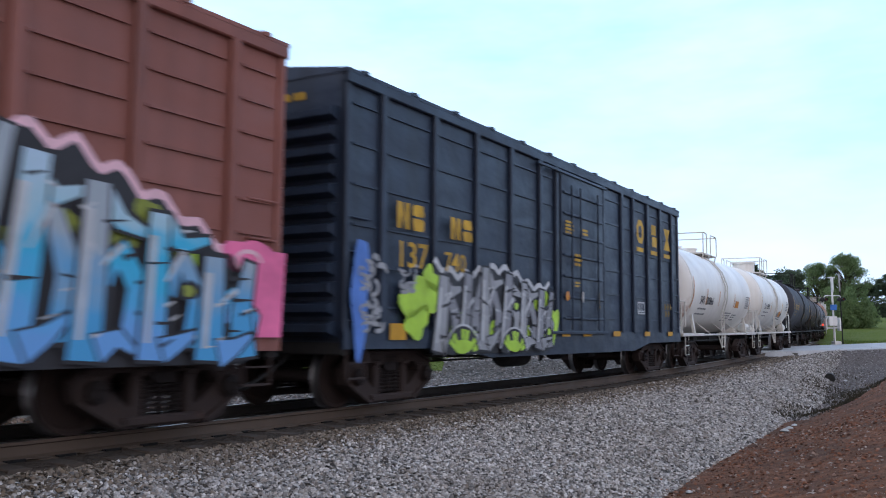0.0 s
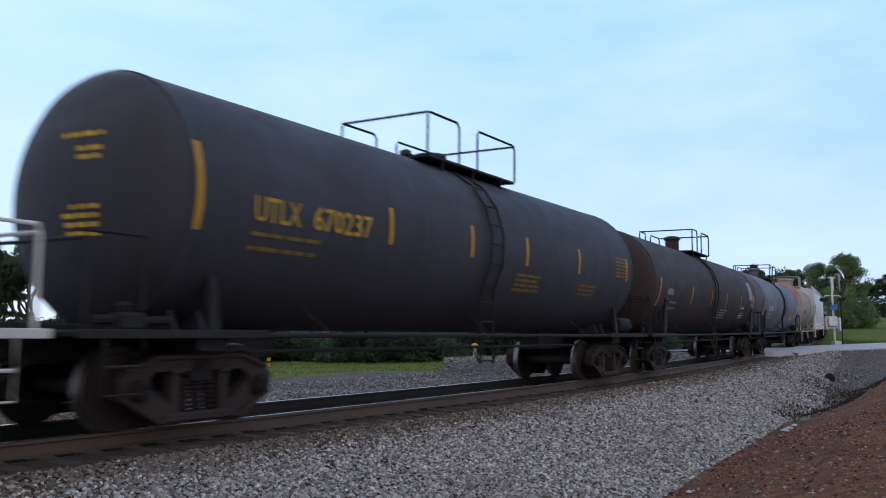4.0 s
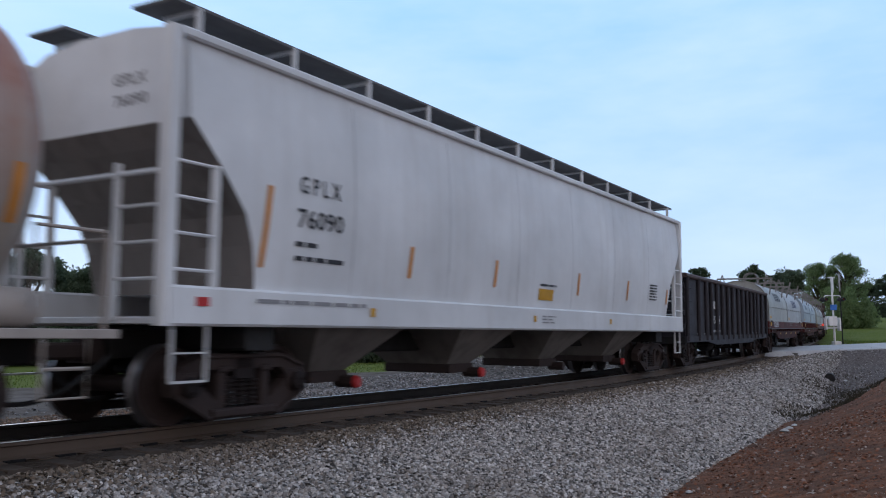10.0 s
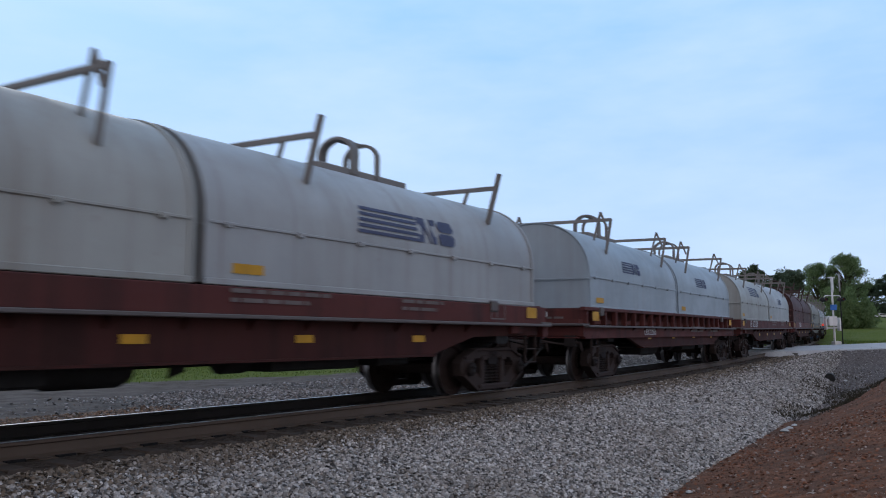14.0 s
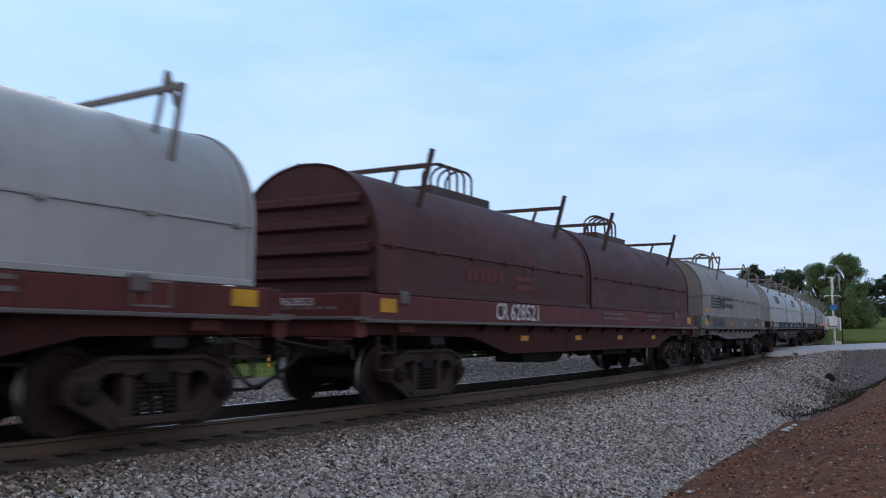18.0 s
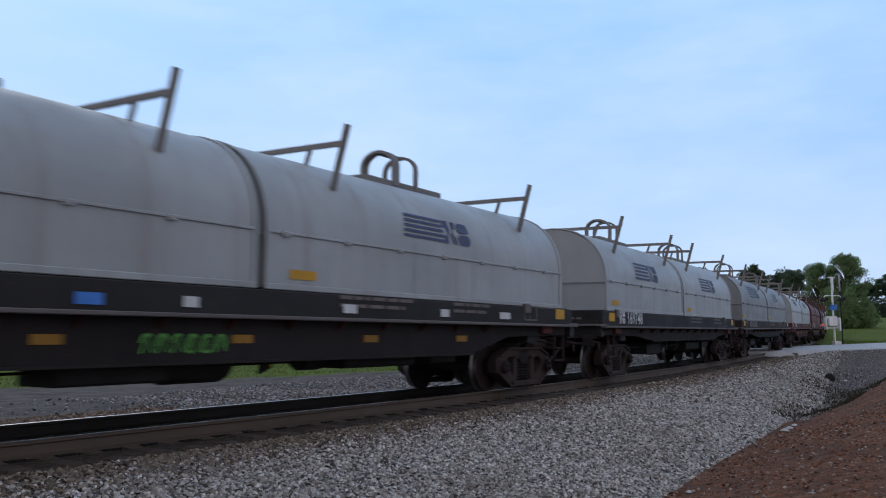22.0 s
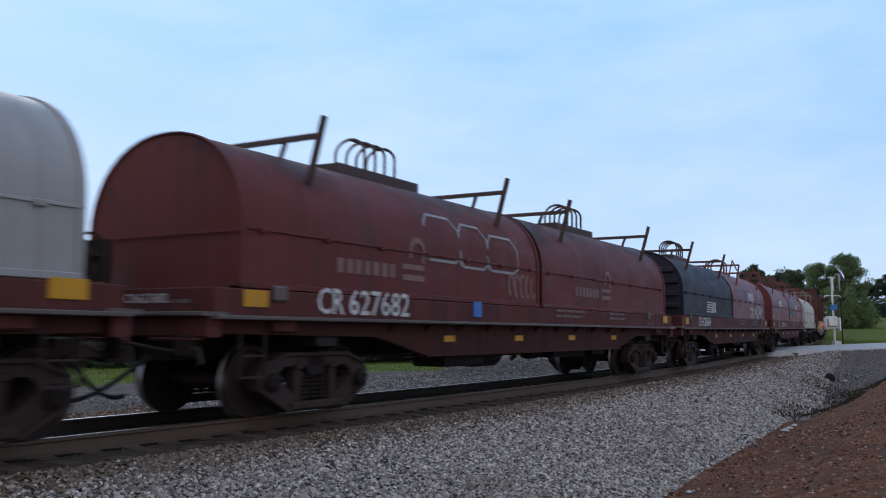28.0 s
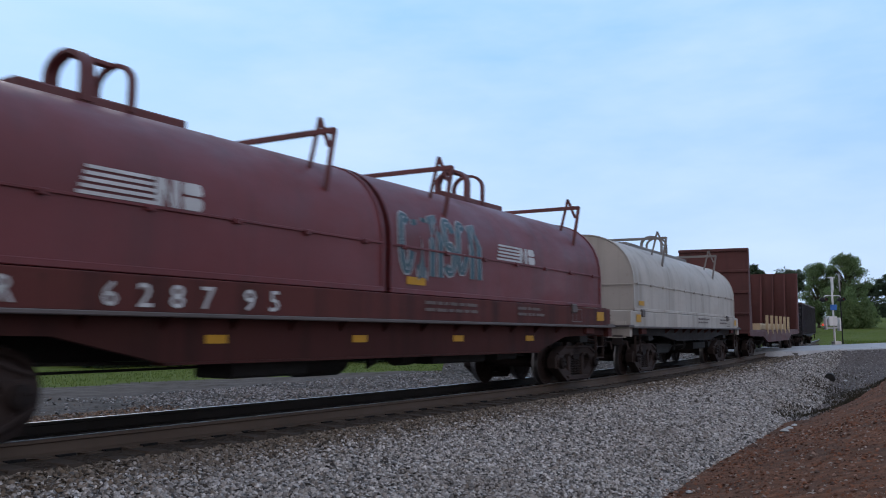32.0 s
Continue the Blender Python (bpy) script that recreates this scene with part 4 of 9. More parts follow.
def coil_hood(car, a, b, mat, trim, legs, rings, ribbed=False, bare=False, long=False):
    """One lift-off cover from a to b with its stacking brackets and lifting bail."""
    mb = MB()
    ring = hood_ring()
    mb.loft(ring, a, b, caps=False)
    n = len(ring)
    for x, k in ((a, 1), (b, -1)):
        # slightly domed end with a welded lip
        inner = [(y * 0.985, HOOD_LOW + (z - HOOD_LOW) * 0.99) for y, z in ring]
        base = len(mb.v)
        mb.v += [(x, y, z) for y, z in ring] + [(x + k * 0.03, y, z) for y, z in inner]
        for i in range(n - 1):
            q = (base + i, base + i + 1, base + n + i + 1, base + n + i)
            mb.f.append(q if k > 0 else q[::-1])
        cap = tuple(base + n + i for i in range(n))
        mb.f.append(cap if k > 0 else cap[::-1])
    hood = part("cover", mb, mat, car, "lift-off steel coil cover", smooth=28)
    # seam ledge with lugs
    for y, k in ((-HOOD_W, -1), (HOOD_W, 1)):
        lg = MB().box(a + 0.02, b - 0.02, min(y, y + k * 0.022), max(y, y + k * 0.022), HOOD_SEAM - 0.022, HOOD_SEAM + 0.012, 0.005)
        x = a + 0.35
        while x < b - 0.2:
            lg.box(x - 0.05, x + 0.05, min(y, y + k * 0.045), max(y, y + k * 0.045), HOOD_SEAM - 0.055, HOOD_SEAM + 0.015, 0.01)
            x += 1.27
        pieces("seam_ledge", lg, mat, hood)
    pieces("bottom_rim", MB().box(a, b, -HOOD_W - 0.03, -HOOD_W, HOOD_LOW - 0.03, HOOD_LOW + 0.05, 0.01).box(a, b, HOOD_W, HOOD_W + 0.03, HOOD_LOW - 0.03, HOOD_LOW + 0.05, 0.01), mat, hood)
    for x, k in ((a, -1), (b, 1)):
        lip = MB()
        r1 = hood_ring(0.022)
        r0 = hood_ring(0.0)
        m = len(r0)
        x0, x1 = (x, x + 0.07) if k < 0 else (x - 0.07, x)
        lip.add([(x0, y, z) for y, z in r1] + [(x1, y, z) for y, z in r1] + [(x0, y, z) for y, z in r0] + [(x1, y, z) for y, z in r0],
                [q for i in range(m - 1) for q in ((i, i + 1, m + i + 1, m + i), (2 * m + i, i, i + 1, 2 * m + i + 1)[::-1], (m + i, m + i + 1, 3 * m + i + 1, 3 * m + i)[::-1])])
        part("end_lip", lip, mat, hood)
        led = MB().box(min(x, x + k * 0.02), max(x, x + k * 0.02), -HOOD_W + 0.02, HOOD_W - 0.02, HOOD_SEAM - 0.06, HOOD_SEAM - 0.03, 0.004)
        part("end_seam", led, mat, hood)
        if ribbed:
            for z in (1.95, 2.32, 2.70, 3.05):
                w = -hood_side(z) - 0.12
                part("end_rib", MB().prism([(x + k * 0.0, z - 0.09), (x + k * 0.075, z - 0.05), (x + k * 0.075, z + 0.05), (x, z + 0.09)], -w, w), mat, hood)
    if bare:
        return hood
    L = b - a
    for x in ((a + 0.258 * L, b - 0.226 * L) if long else (a + 0.215 * L, b - 0.14 * L) if legs == "vee" else (a + (0.235 if legs == "late_post" else 0.178) * L, b - 0.167 * L)):
        br = MB()
        zt = HOOD_TOP + (0.20 if legs == "vee" else 0.13)
        br.bar((x, -1.34, zt), (x, 1.34, zt), 0.065, 0.075)
        for k in (-1, 1):
            if legs == "vee":
                br.bar((x, k * 1.34, zt + 0.02), (x, k * 1.20, hood_leg(1.20)), 0.055, 0.055)
                br.bar((x, k * 1.08, zt + 0.20), (x, k * 1.25, zt - 0.22), 0.045, 0.045)
                br.bar((x, k * 1.08, zt + 0.20), (x, k * 0.90, hood_leg(0.90)), 0.045, 0.045)
            else:
                br.bar((x, k * 1.38, zt + 0.26), (x, k * 1.13, hood_leg(1.13)), 0.07, 0.07)
                br.bar((x, k * 0.72, zt), (x, k * 0.62, hood_leg(0.62)), 0.05, 0.05)
        pieces("stacking_bracket_bar", br, trim, hood, "welded bar of a stacking bracket")
    m = (a + b) / 2 + (0.35 if long else 0.15)
    half = 3.1 if long else 1.15
    part("top_plate", MB().box(m - half - (1.1 if long else 0), m + half, -0.34, 0.34, HOOD_TOP - 0.05, HOOD_TOP + (0.08 if rings == "plate" else 0.15), 0.02), trim, hood)
    if rings == "plate":
        for dx in (-0.31, 0.31):
            arc = lambda g: [(-g, HOOD_TOP)] + [(-g * math.cos(math.pi * i / 12), HOOD_TOP + 0.36 + (g - 0.08) * math.sin(math.pi * i / 12)) for i in range(13)] + [(g, HOOD_TOP)]
            w = 0.09 if dx < 0 else 0.045
            arch = MB().loft(arc(0.36) + arc(0.31)[::-1], m + dx - w, m + dx + w)
            part("lifting_bail", arch, trim, hood, "arched steel lifting bail")
        part("bail_tie", MB().box(m - 0.31, m + 0.31, -0.05, 0.05, HOOD_TOP + 0.57, HOOD_TOP + 0.63, 0.01), trim, hood)
    else:
        for dx in (-0.44, -0.14, 0.14, 0.44):
            pts = [(m + dx, -0.30, HOOD_TOP)] + [(m + dx, -0.30 * math.cos(math.pi * i / 12), HOOD_TOP + 0.44 + 0.24 * math.sin(math.pi * i / 12)) for i in range(13)] + [(m + dx, 0.30, HOOD_TOP)]
            part("lifting_bail", MB().tube(pts, 0.026, 6), trim, hood, "thin round lifting hoop")
        part("bail_tie", MB().tube([(m - 0.44, 0, HOOD_TOP + 0.68), (m + 0.44, 0, HOOD_TOP + 0.68)], 0.024, 6), trim, hood)
    return hood


def hood_leg(y):
    k = min(0.999, y / HOOD_W)
    return HOOD_SEAM + (HOOD_TOP - HOOD_SEAM) * (1 - k ** 2.15) ** (1 / 2.15) - 0.02


def sill_side(z):
    return -1.425


def belly_side(z):
    return -1.345


def coil_car(label, sa, sb, hf, hr, frame, hoods, legs, rings, number, logo=None, flange=None, seed=0, split=None, deep=True, lower=0.0, mark_at=-1.35, stakes=False, end_wheel=True, mark_mat="white_mark", ribbed=False, extra=None, num_x=1.9, num_h=0.30, notice=True, code="CR", cap=None, num_gap=None):
    """A coil car: sill and fish-belly frame, and one or two covers. hf, hr: where the covers begin and end along the line at the start."""
    global HOOD_LOW, HOOD_SEAM, HOOD_TOP
    HOOD_LOW, HOOD_SEAM, HOOD_TOP = 1.70 - lower, 2.40 - lower, 3.66 - lower
    rng = random.Random(seed)
    car, mid, xf, xr, tc = make_car("coil_car", label, "freight car", hf - 0.55, hr + 0.55, sa, sb, cap)
    a, b = hf - mid, hr - mid
    flange = flange or M["flange_grey"]
    underframe(car, xf, xr, tc, 1.02)
    for k in (-1, 1):
        y0, y1 = sorted((k * 1.30, k * 1.42))
        if stakes:
            part("side_sill", MB().box(xf + 0.1, xr - 0.1, y0, y1, 0.98, 1.24, 0.012), frame, car)
            part("top_sill", MB().box(xf + 0.1, xr - 0.1, y0, y1, 1.60, 1.68, 0.012), frame, car)
            part("inner_wall", MB().box(xf + 0.3, xr - 0.3, min(k * 0.86, k * 0.9), max(k * 0.86, k * 0.9), 1.20, 1.64), frame, car)
            x = a + 0.25
            while x < b:
                part("stake", shared("stake", lambda: MB().box(-0.05, 0.05, -0.06, 0.06, 1.23, 1.61, 0.01)), frame, car, at=pose(x, k * 1.35, 0))
                x += 0.78
        else:
            part("side_sill", MB().box(xf + 0.1, xr - 0.1, y0, y1, 1.27, 1.66 - lower, 0.012), frame, car)
        f0, f1 = sorted((k * 1.28, k * 1.53))
        part("sill_flange", MB().box(xf + 0.05, xr - 0.05, f0, f1, 1.225, 1.275, 0.01), flange, car)
        w0, w1 = sorted((k * 1.24, k * 1.34))
        xs = tc / 2 - 2.0
        low = 0.74 if deep else 0.90
        poly = [(xf + 0.3, 1.23), (xf + 0.3, 1.06), (-xs - 0.9, 1.02), (-xs + 0.4, low), (xs - 0.4, low), (xs + 0.9, 1.02), (xr - 0.3, 1.06), (xr - 0.3, 1.23)]
        # girder paint is the frame's, darkened for the shade below the flange
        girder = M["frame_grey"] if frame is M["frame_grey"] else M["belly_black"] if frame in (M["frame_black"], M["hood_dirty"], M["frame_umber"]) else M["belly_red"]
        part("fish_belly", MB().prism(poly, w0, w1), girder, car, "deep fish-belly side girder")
        # gusset brackets under the sill flange
        x = -xs - 0.6
        while x < xs + 0.7:
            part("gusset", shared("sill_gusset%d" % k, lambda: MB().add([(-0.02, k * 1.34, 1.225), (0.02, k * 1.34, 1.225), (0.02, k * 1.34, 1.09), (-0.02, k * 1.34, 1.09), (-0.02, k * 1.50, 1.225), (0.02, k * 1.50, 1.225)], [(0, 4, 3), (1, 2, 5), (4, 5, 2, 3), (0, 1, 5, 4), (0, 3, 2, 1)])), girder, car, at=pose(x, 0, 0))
            x += 1.02
        lo0, lo1 = sorted((k * 1.20, k * 1.40))
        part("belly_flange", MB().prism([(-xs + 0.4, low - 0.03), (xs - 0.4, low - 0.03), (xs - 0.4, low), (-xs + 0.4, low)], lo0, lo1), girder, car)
    part("deck", MB().box(xf + 0.05, xr - 0.05, -1.30, 1.30, 1.30, 1.40, 0.01), frame, car)
    for x, k in ((xf, -1), (xr, 1)):
        part("end_sill", MB().box(min(x, x - k * 0.22), max(x, x - k * 0.22), -1.42, 1.42, 1.02, 1.30, 0.02), frame, car)
        part("end_bulkhead", MB().box(min(x - k * 0.36, x - k * 0.28), max(x - k * 0.36, x - k * 0.28), -1.40, 1.40, 1.30, 1.68 - lower, 0.02), frame, car)
        part("end_platform", MB().box(min(x - k * 0.3, x + k * 0.12), max(x - k * 0.3, x + k * 0.12), -1.45, 1.45, 1.26, 1.31, 0.01), flange, car)
        part("grab_iron", MB().tube([(x - k * 0.05, -1.3, 1.0), (x + k * 0.07, -1.3, 1.0), (x + k * 0.07, -0.6, 1.0), (x - k * 0.05, -0.6, 1.0)], 0.018, 6), frame, car)
        part("step", shared("coil_step", lambda: step_mesh(0.42, 0.50)), M["steel_rust"], car, "hanging corner step", at=pose(x - k * 0.75, -1.40, 1.05))
    if end_wheel:
        hb = hand_brake(MB(), xf + 0.02, 0.66, 2.02, 0.29)
        hb.box(xf + 0.07, xf + 0.22, 0.46, 0.90, 1.3, 2.22, 0.03)
        hb.lathe([(xf - 0.02, 0.05), (xf + 0.08, 0.11)], 10, "x", (0, 0.66, 2.02))
        part("hand_brake", hb, M["steel_rust"], car, "spoked hand-brake wheel on a bracket")
    # locating brackets of the covers, and the lower corner fittings
    for k in (-1, 1):
        for x in (a + 0.62, b - 1.7):
            y0, y1 = sorted((k * 1.40, k * 1.46))
            part("cover_guide", MB().box(x - 0.12, x + 0.12, y0, y1, 1.52 - lower, 1.72 - lower, 0.03), flange, car)
        for x in (xf + 1.3, xr - 1.3):
            part("jacking_pad", shared("jacking_pad%d" % k, lambda: MB().box(-0.22, 0.22, min(k * 1.18, k * 1.42), max(k * 1.18, k * 1.42), 1.08, 1.23, 0.02)), frame, car, at=pose(x, 0, 0))
    for x0, x1, z0 in ((-3.3, -1.9, 0.50), (1.3, 3.1, 0.56), (3.6, 4.4, 0.58)):
        part("equipment_box", MB().box(x0, x1, -1.0, -0.35, z0, 0.80, 0.03).bar((x0 + 0.1, -0.7, 0.78), (x0 + 0.1, -0.7, 1.0), 0.06, 0.06).bar((x1 - 0.1, -0.7, 0.78), (x1 - 0.1, -0.7, 1.0), 0.06, 0.06), M["black_gear"], car, "dark hanging gear box under the girder")
    for x, k in ((xf, -1), (xr, 1)):
        cut = MB().tube([(x + k * 0.05, -1.36, 0.90), (x + k * 0.05, -0.9, 0.86), (x + k * 0.28, -0.2, 0.98)], 0.022, 6).tube([(x + k * 0.05, -1.36, 0.90), (x + k * 0.05, -1.40, 0.72)], 0.022, 6)
        part("uncoupling_lever", cut, M["steel_rust"], car)
        pieces("end_bracket", MB().box(min(x, x + k * 0.10), max(x, x + k * 0.10), 0.55, 0.85, 0.70, 1.05, 0.03).box(min(x, x + k * 0.08), max(x, x + k * 0.08), -1.25, -1.0, 0.80, 1.05, 0.02), M["steel_dark"], car)
    if split is None:
        split = (a + b) / 2
    spans = [(a, b)] if len(hoods) == 1 else [(a, split - 0.075), (split + 0.075, b)]
    for (p, q), mat in zip(spans, hoods):
        ty = M["brown_pipe"] if mat in (M["hood_brown"], M["hood_rust"], M["hood_black"]) else M["hood_trim_red"] if mat is M["hood_red"] else M["hood_trim"]
        i = 0 if p == a else -1
        coil_hood(car, p, q, mat, ty, legs if isinstance(legs, str) else legs[i], rings if isinstance(rings, str) else rings[i], ribbed=ribbed and p == spans[0][0], long=len(hoods) == 1 and q - p > 10)
        if not notice:
            continue
        pl = MB().patch(p + 0.45, p + 0.97, 1.82 - lower, 1.94 - lower, lambda z: -HOOD_W, 0.012, 1, 1)
        part("notice_plate", pl, M["yellow_mark"], car, "yellow notice plate on the cover")
    # marks on the sill
    rf = MB()
    for x in (xf + 0.55, xr - 0.95):
        rf.patch(x, x + 0.42, 1.38, 1.58, sill_side, 0.01, 1, 1)
    pieces("reflector", rf, M["yellow_mark"], car, "large yellow reflector panel")
    xs = tc / 2 - 2.4
    lr = MB()
    if deep:
        for i in range(4):
            x = -0.87 * xs + 1.74 * xs * i / 3
            lr.patch(x, x + 0.34, 0.94, 1.04, belly_side, 0.01, 1, 1)
        pieces("reflector", lr, M["dull_amber" if frame is M["frame_black"] else "yellow_mark"], car, "small reflector strip")
    mk = MB()
    zb = 1.05 if stakes else 1.33
    hh = 0.17 if stakes else num_h
    if number:
        if code:
            stencil(mk, code, xf + num_x, zb, hh, sill_side, 0.9)
        else:
            bars(mk, xf + num_x, zb, hh, 2, sill_side, hh * 0.8)
        stencil(mk, number, xf + num_x + (num_gap or hh * 2.0), zb, hh, sill_side, 1.15 if num_gap else 1.05)
        # the number again on the forward end, over two rows of print
        vs, fs = lettering(code + number.replace(" ", ""), 0.11, 1.15)
        mk.add([(xf + 0.268, 0.30 - u, 1.50 - lower + v) for u, v in vs], fs)
    sp = MB()
    small_print(sp, 0.4 + rng.uniform(-0.4, 0.4), zb + 0.20, 2, 1.9, sill_side, rng, 0.05, 0.11)
    small_print(sp, 3.6, zb + 0.2, 2, 1.4, sill_side, rng, 0.05, 0.11)
    for x, w, h in ((xr - 2.35, 0.50, 0.26),):
        if stakes:
            continue
        for u0, u1, v0, v1 in ((0, w, 0, 0.025), (0, w, h, h + 0.025), (0, 0.025, 0, h), (w * 0.42, w * 0.42 + 0.02, 0, h), (w, w + 0.025, 0, h + 0.025)):
            sp.patch(x + u0, x + u1, 1.33 + v0, 1.33 + v1, sill_side, 0.012, 1, 1)
    for zz in (1.34, 1.42) if number else (1.36, 1.44, 1.52):
        yy = -0.85
        while yy < 0.15:
            w = rng.uniform(0.08, 0.3)
            sp.add([(xf + 0.272, yy, zz), (xf + 0.272, yy + w, zz), (xf + 0.272, yy + w, zz + 0.045), (xf + 0.272, yy, zz + 0.045)], [(0, 3, 2, 1)])
            yy += w + 0.05
    pieces("stencil", mk, M[mark_mat], car, "stencilled figure")
    print_part(sp, M["sill_print"], car)
    if logo:
        for (p, q), lm in zip(spans, logo):
            if lm:
                lx = (p + q) / 2 + (lm[4] if len(lm) > 4 else mark_at)
                pieces("painted_mark", speed_mark(MB(), lx, lm[1], lm[2], lm[3], hood_side), M[lm[0]], car, "striped railway emblem painted on the cover")
    if extra:
        extra(car, a, b, split)
    return car


# -- tank cars --
def tank_car(label, sa, sb, ta, tb, pf, pr, shell, rail, radius=1.50, zc=2.62, number="", mark="black_mark", stripe="yellow_mark", dome="can", side_rail=True, seed=0, n_mark=4, num_x=1.6, num_z=2.15, num_h=0.26, plates=(), rack=None, dark_skirt=True, saddle=None, rack_at=0.0, rack_half=1.35, stripe_z=1.88, stripe_h=1.0, stripes=(0.02, 0.26, 0.44, 0.60, 0.78, 0.97), squeeze=1.0, dome_r=0.42, dome_at=None, code="", heads=True, brace=(0.18, 1.72), slant=0.0):
    """A tank car. ta..tb: the shell's straight barrel; pf, pr: platform ends; all along the line at the start."""
    rng = random.Random(seed)
    car, mid, xf, xr, tc = make_car("tank_car", label, "tank car", pf + 0.15, pr - 0.15, sa, sb)
    a, b, pf, pr = ta - mid, tb - mid, pf - mid, pr - mid
    seg = 48
    prof = []
    for i in range(9):
        t = math.pi / 2 * (1 - i / 8)
        prof.append((a - 0.62 * math.sin(t), max(0.02, radius * math.cos(t))))
    prof.append((a + 0.05, radius))
    prof.append(((a + b) / 2 - 0.6, radius + (0.006 if True else 0)))
    prof.append(((a + b) / 2 + 0.6, radius + 0.006))
    prof.append((b - 0.05, radius))
    for i in range(9):
        t = math.pi / 2 * (i / 8)
        prof.append((b + 0.62 * math.sin(t), max(0.02, radius * math.cos(t))))
    tank = part("tank_shell", MB().lathe(prof, seg, "x", (0, 0, zc)), shell, car, "long round-ended steel tank", smooth=30)
    for x in (a, b):
        part("weld_band", MB().lathe([(x - 0.05, radius), (x - 0.04, radius + 0.008), (x + 0.04, radius + 0.008), (x + 0.05, radius)], seg, "x", (0, 0, zc)), shell, tank)
    for x in (a + 0.33 * (b - a), a + 0.66 * (b - a)):
        part("weld_band", MB().lathe([(x - 0.03, radius), (x - 0.02, radius + 0.006), (x + 0.02, radius + 0.006), (x + 0.03, radius)], seg, "x", (0, 0, zc)), shell, tank)

    def side(z):
        k = (z - zc) / radius
        return -radius * math.sqrt(max(0.0, 1 - k * k))

    under = saddle or M["black_gear"]
    for x0, x1 in ((xf, -tc / 2 + 2.2), (tc / 2 - 2.2, xr)):
        part("stub_sill", MB().box(x0, x1, -0.24, 0.24, 0.72, 1.16, 0.02), under, car)
    for x in (-tc / 2, tc / 2):
        cradle = MB()
        for w in (-0.22, 0.22):
            pts = [(-1.0, 0.98), (1.0, 0.98), (0.9, 1.1)] + [(radius * math.sin(u) * 1.0, zc - radius * math.cos(u)) for u in [0.55 - 1.1 * i / 12 for i in range(13)]] + [(-0.9, 1.1)]
            cradle.loft(pts[::-1], x + w - 0.03, x + w + 0.03)
        part("saddle", cradle, shell, car, "steel cradle under the tank")
        part("body_bolster", MB().box(x - 0.24, x + 0.24, -1.3, 1.3, 0.86, 1.02, 0.03), under, car)
        # gusset plate up the side
        gp = MB()
        for k in (-1, 1):
            hw, zt = brace[0] / 2, brace[1]
            if hw > 0.12:
                gp.box(x - hw - 0.05, x + hw + 0.05, min(k * 1.30, k * (abs(side(zt)) + 0.06)), max(k * 1.30, k * (abs(side(zt)) + 0.06)), zt - 0.02, zt + 0.12, 0.02)
            gp.add([(x - hw, k * 1.33, 1.02), (x + hw, k * 1.33, 1.02), (x + hw * 0.67, k * (abs(side(zt)) + 0.02), zt), (x - hw * 0.67, k * (abs(side(zt)) + 0.02), zt),
                    (x - hw, k * 1.25, 1.02), (x + hw, k * 1.25, 1.02), (x + hw * 0.67, k * (abs(side(zt)) - 0.06), zt), (x - hw * 0.67, k * (abs(side(zt)) - 0.06), zt)],
                   [(0, 1, 2, 3), (7, 6, 5, 4), (0, 4, 5, 1), (1, 5, 6, 2), (2, 6, 7, 3), (3, 7, 4, 0)])
        pieces("gusset", gp, rail, car, "upright brace plate at the bolster")
    # end platforms with bent pipe rails
    for x0, x1, k in ((pf, -tc / 2 + 0.75, -1), (tc / 2 - 0.75, pr, 1)):
        part("end_platform", MB().box(x0, x1, -1.42, 1.42, 1.02, 1.09, 0.015), rail, car, "steel end platform")
        part("platform_edge", MB().box(x0, x1, -1.45, -1.42, 1.005, 1.10, 0.008), rail, car)
        xe = pf + 0.12 if k < 0 else pr - 0.12
        xi = xe - k * 0.75
        for y in (-1.36, 1.36):
            part("hand_rail", MB().tube([(xe, y, 1.08), (xe, y, 1.98), (xe, y * 0.97, 2.08), (xi, y * 0.96, 2.08), (xi, y * 0.96, 1.3)], 0.024, 8), rail, car)
        part("hand_rail", MB().tube([(xe, -1.36, 2.0), (xe, 1.36, 2.0)], 0.022, 8), rail, car)
        stp = MB()
        xs = xe - k * 0.45
        stp.tube([(xs - 0.24, -1.42, 1.05), (xs - 0.24, -1.42, 0.44), (xs + 0.24, -1.42, 0.44), (xs + 0.24, -1.42, 1.05)], 0.02, 6)
        stp.tube([(xs - 0.24, -1.42, 0.72), (xs + 0.24, -1.42, 0.72)], 0.02, 6)
        part("step", stp, rail, car, "hanging pipe step")
    hb = MB().lathe([(-0.45, 0.04), (-0.40, 0.16), (-0.34, 0.19), (0.34, 0.19), (0.40, 0.16), (0.45, 0.04)], 16, "x", (tc / 2 + 1.0, -1.05, 1.30))
    part("air_reservoir", hb, rail, car, "small air reservoir on the platform")
    vb = MB().box(pf + 0.75, pf + 1.05, -1.15, -0.88, 1.09, 1.28, 0.03).lathe([(1.28, 0.07), (1.36, 0.09), (1.40, 0.04)], 12, "z", (pf + 0.9, -1.0, 0)).tube([(pf + 0.5, -1.0, 1.2), (pf + 1.5, -1.0, 1.2)], 0.05, 8)
    part("brake_valve", vb, rail, car)
    if side_rail:
        for y in (-1.40, 1.40):
            part("side_rail", MB().tube([(pf + 0.3, y, 1.04), (pr - 0.3, y, 1.04)], 0.034, 8), rail, car, "pipe rail along the tank's foot")
            st = MB()
            for i in range(3):
                x = -tc / 2 + 2.1 + (tc - 4.2) * i / 2
                st.bar((x, y, 1.04), (x - 0.30, math.copysign(abs(side(1.45)) * 0.99, y), 1.45), 0.05, 0.03)
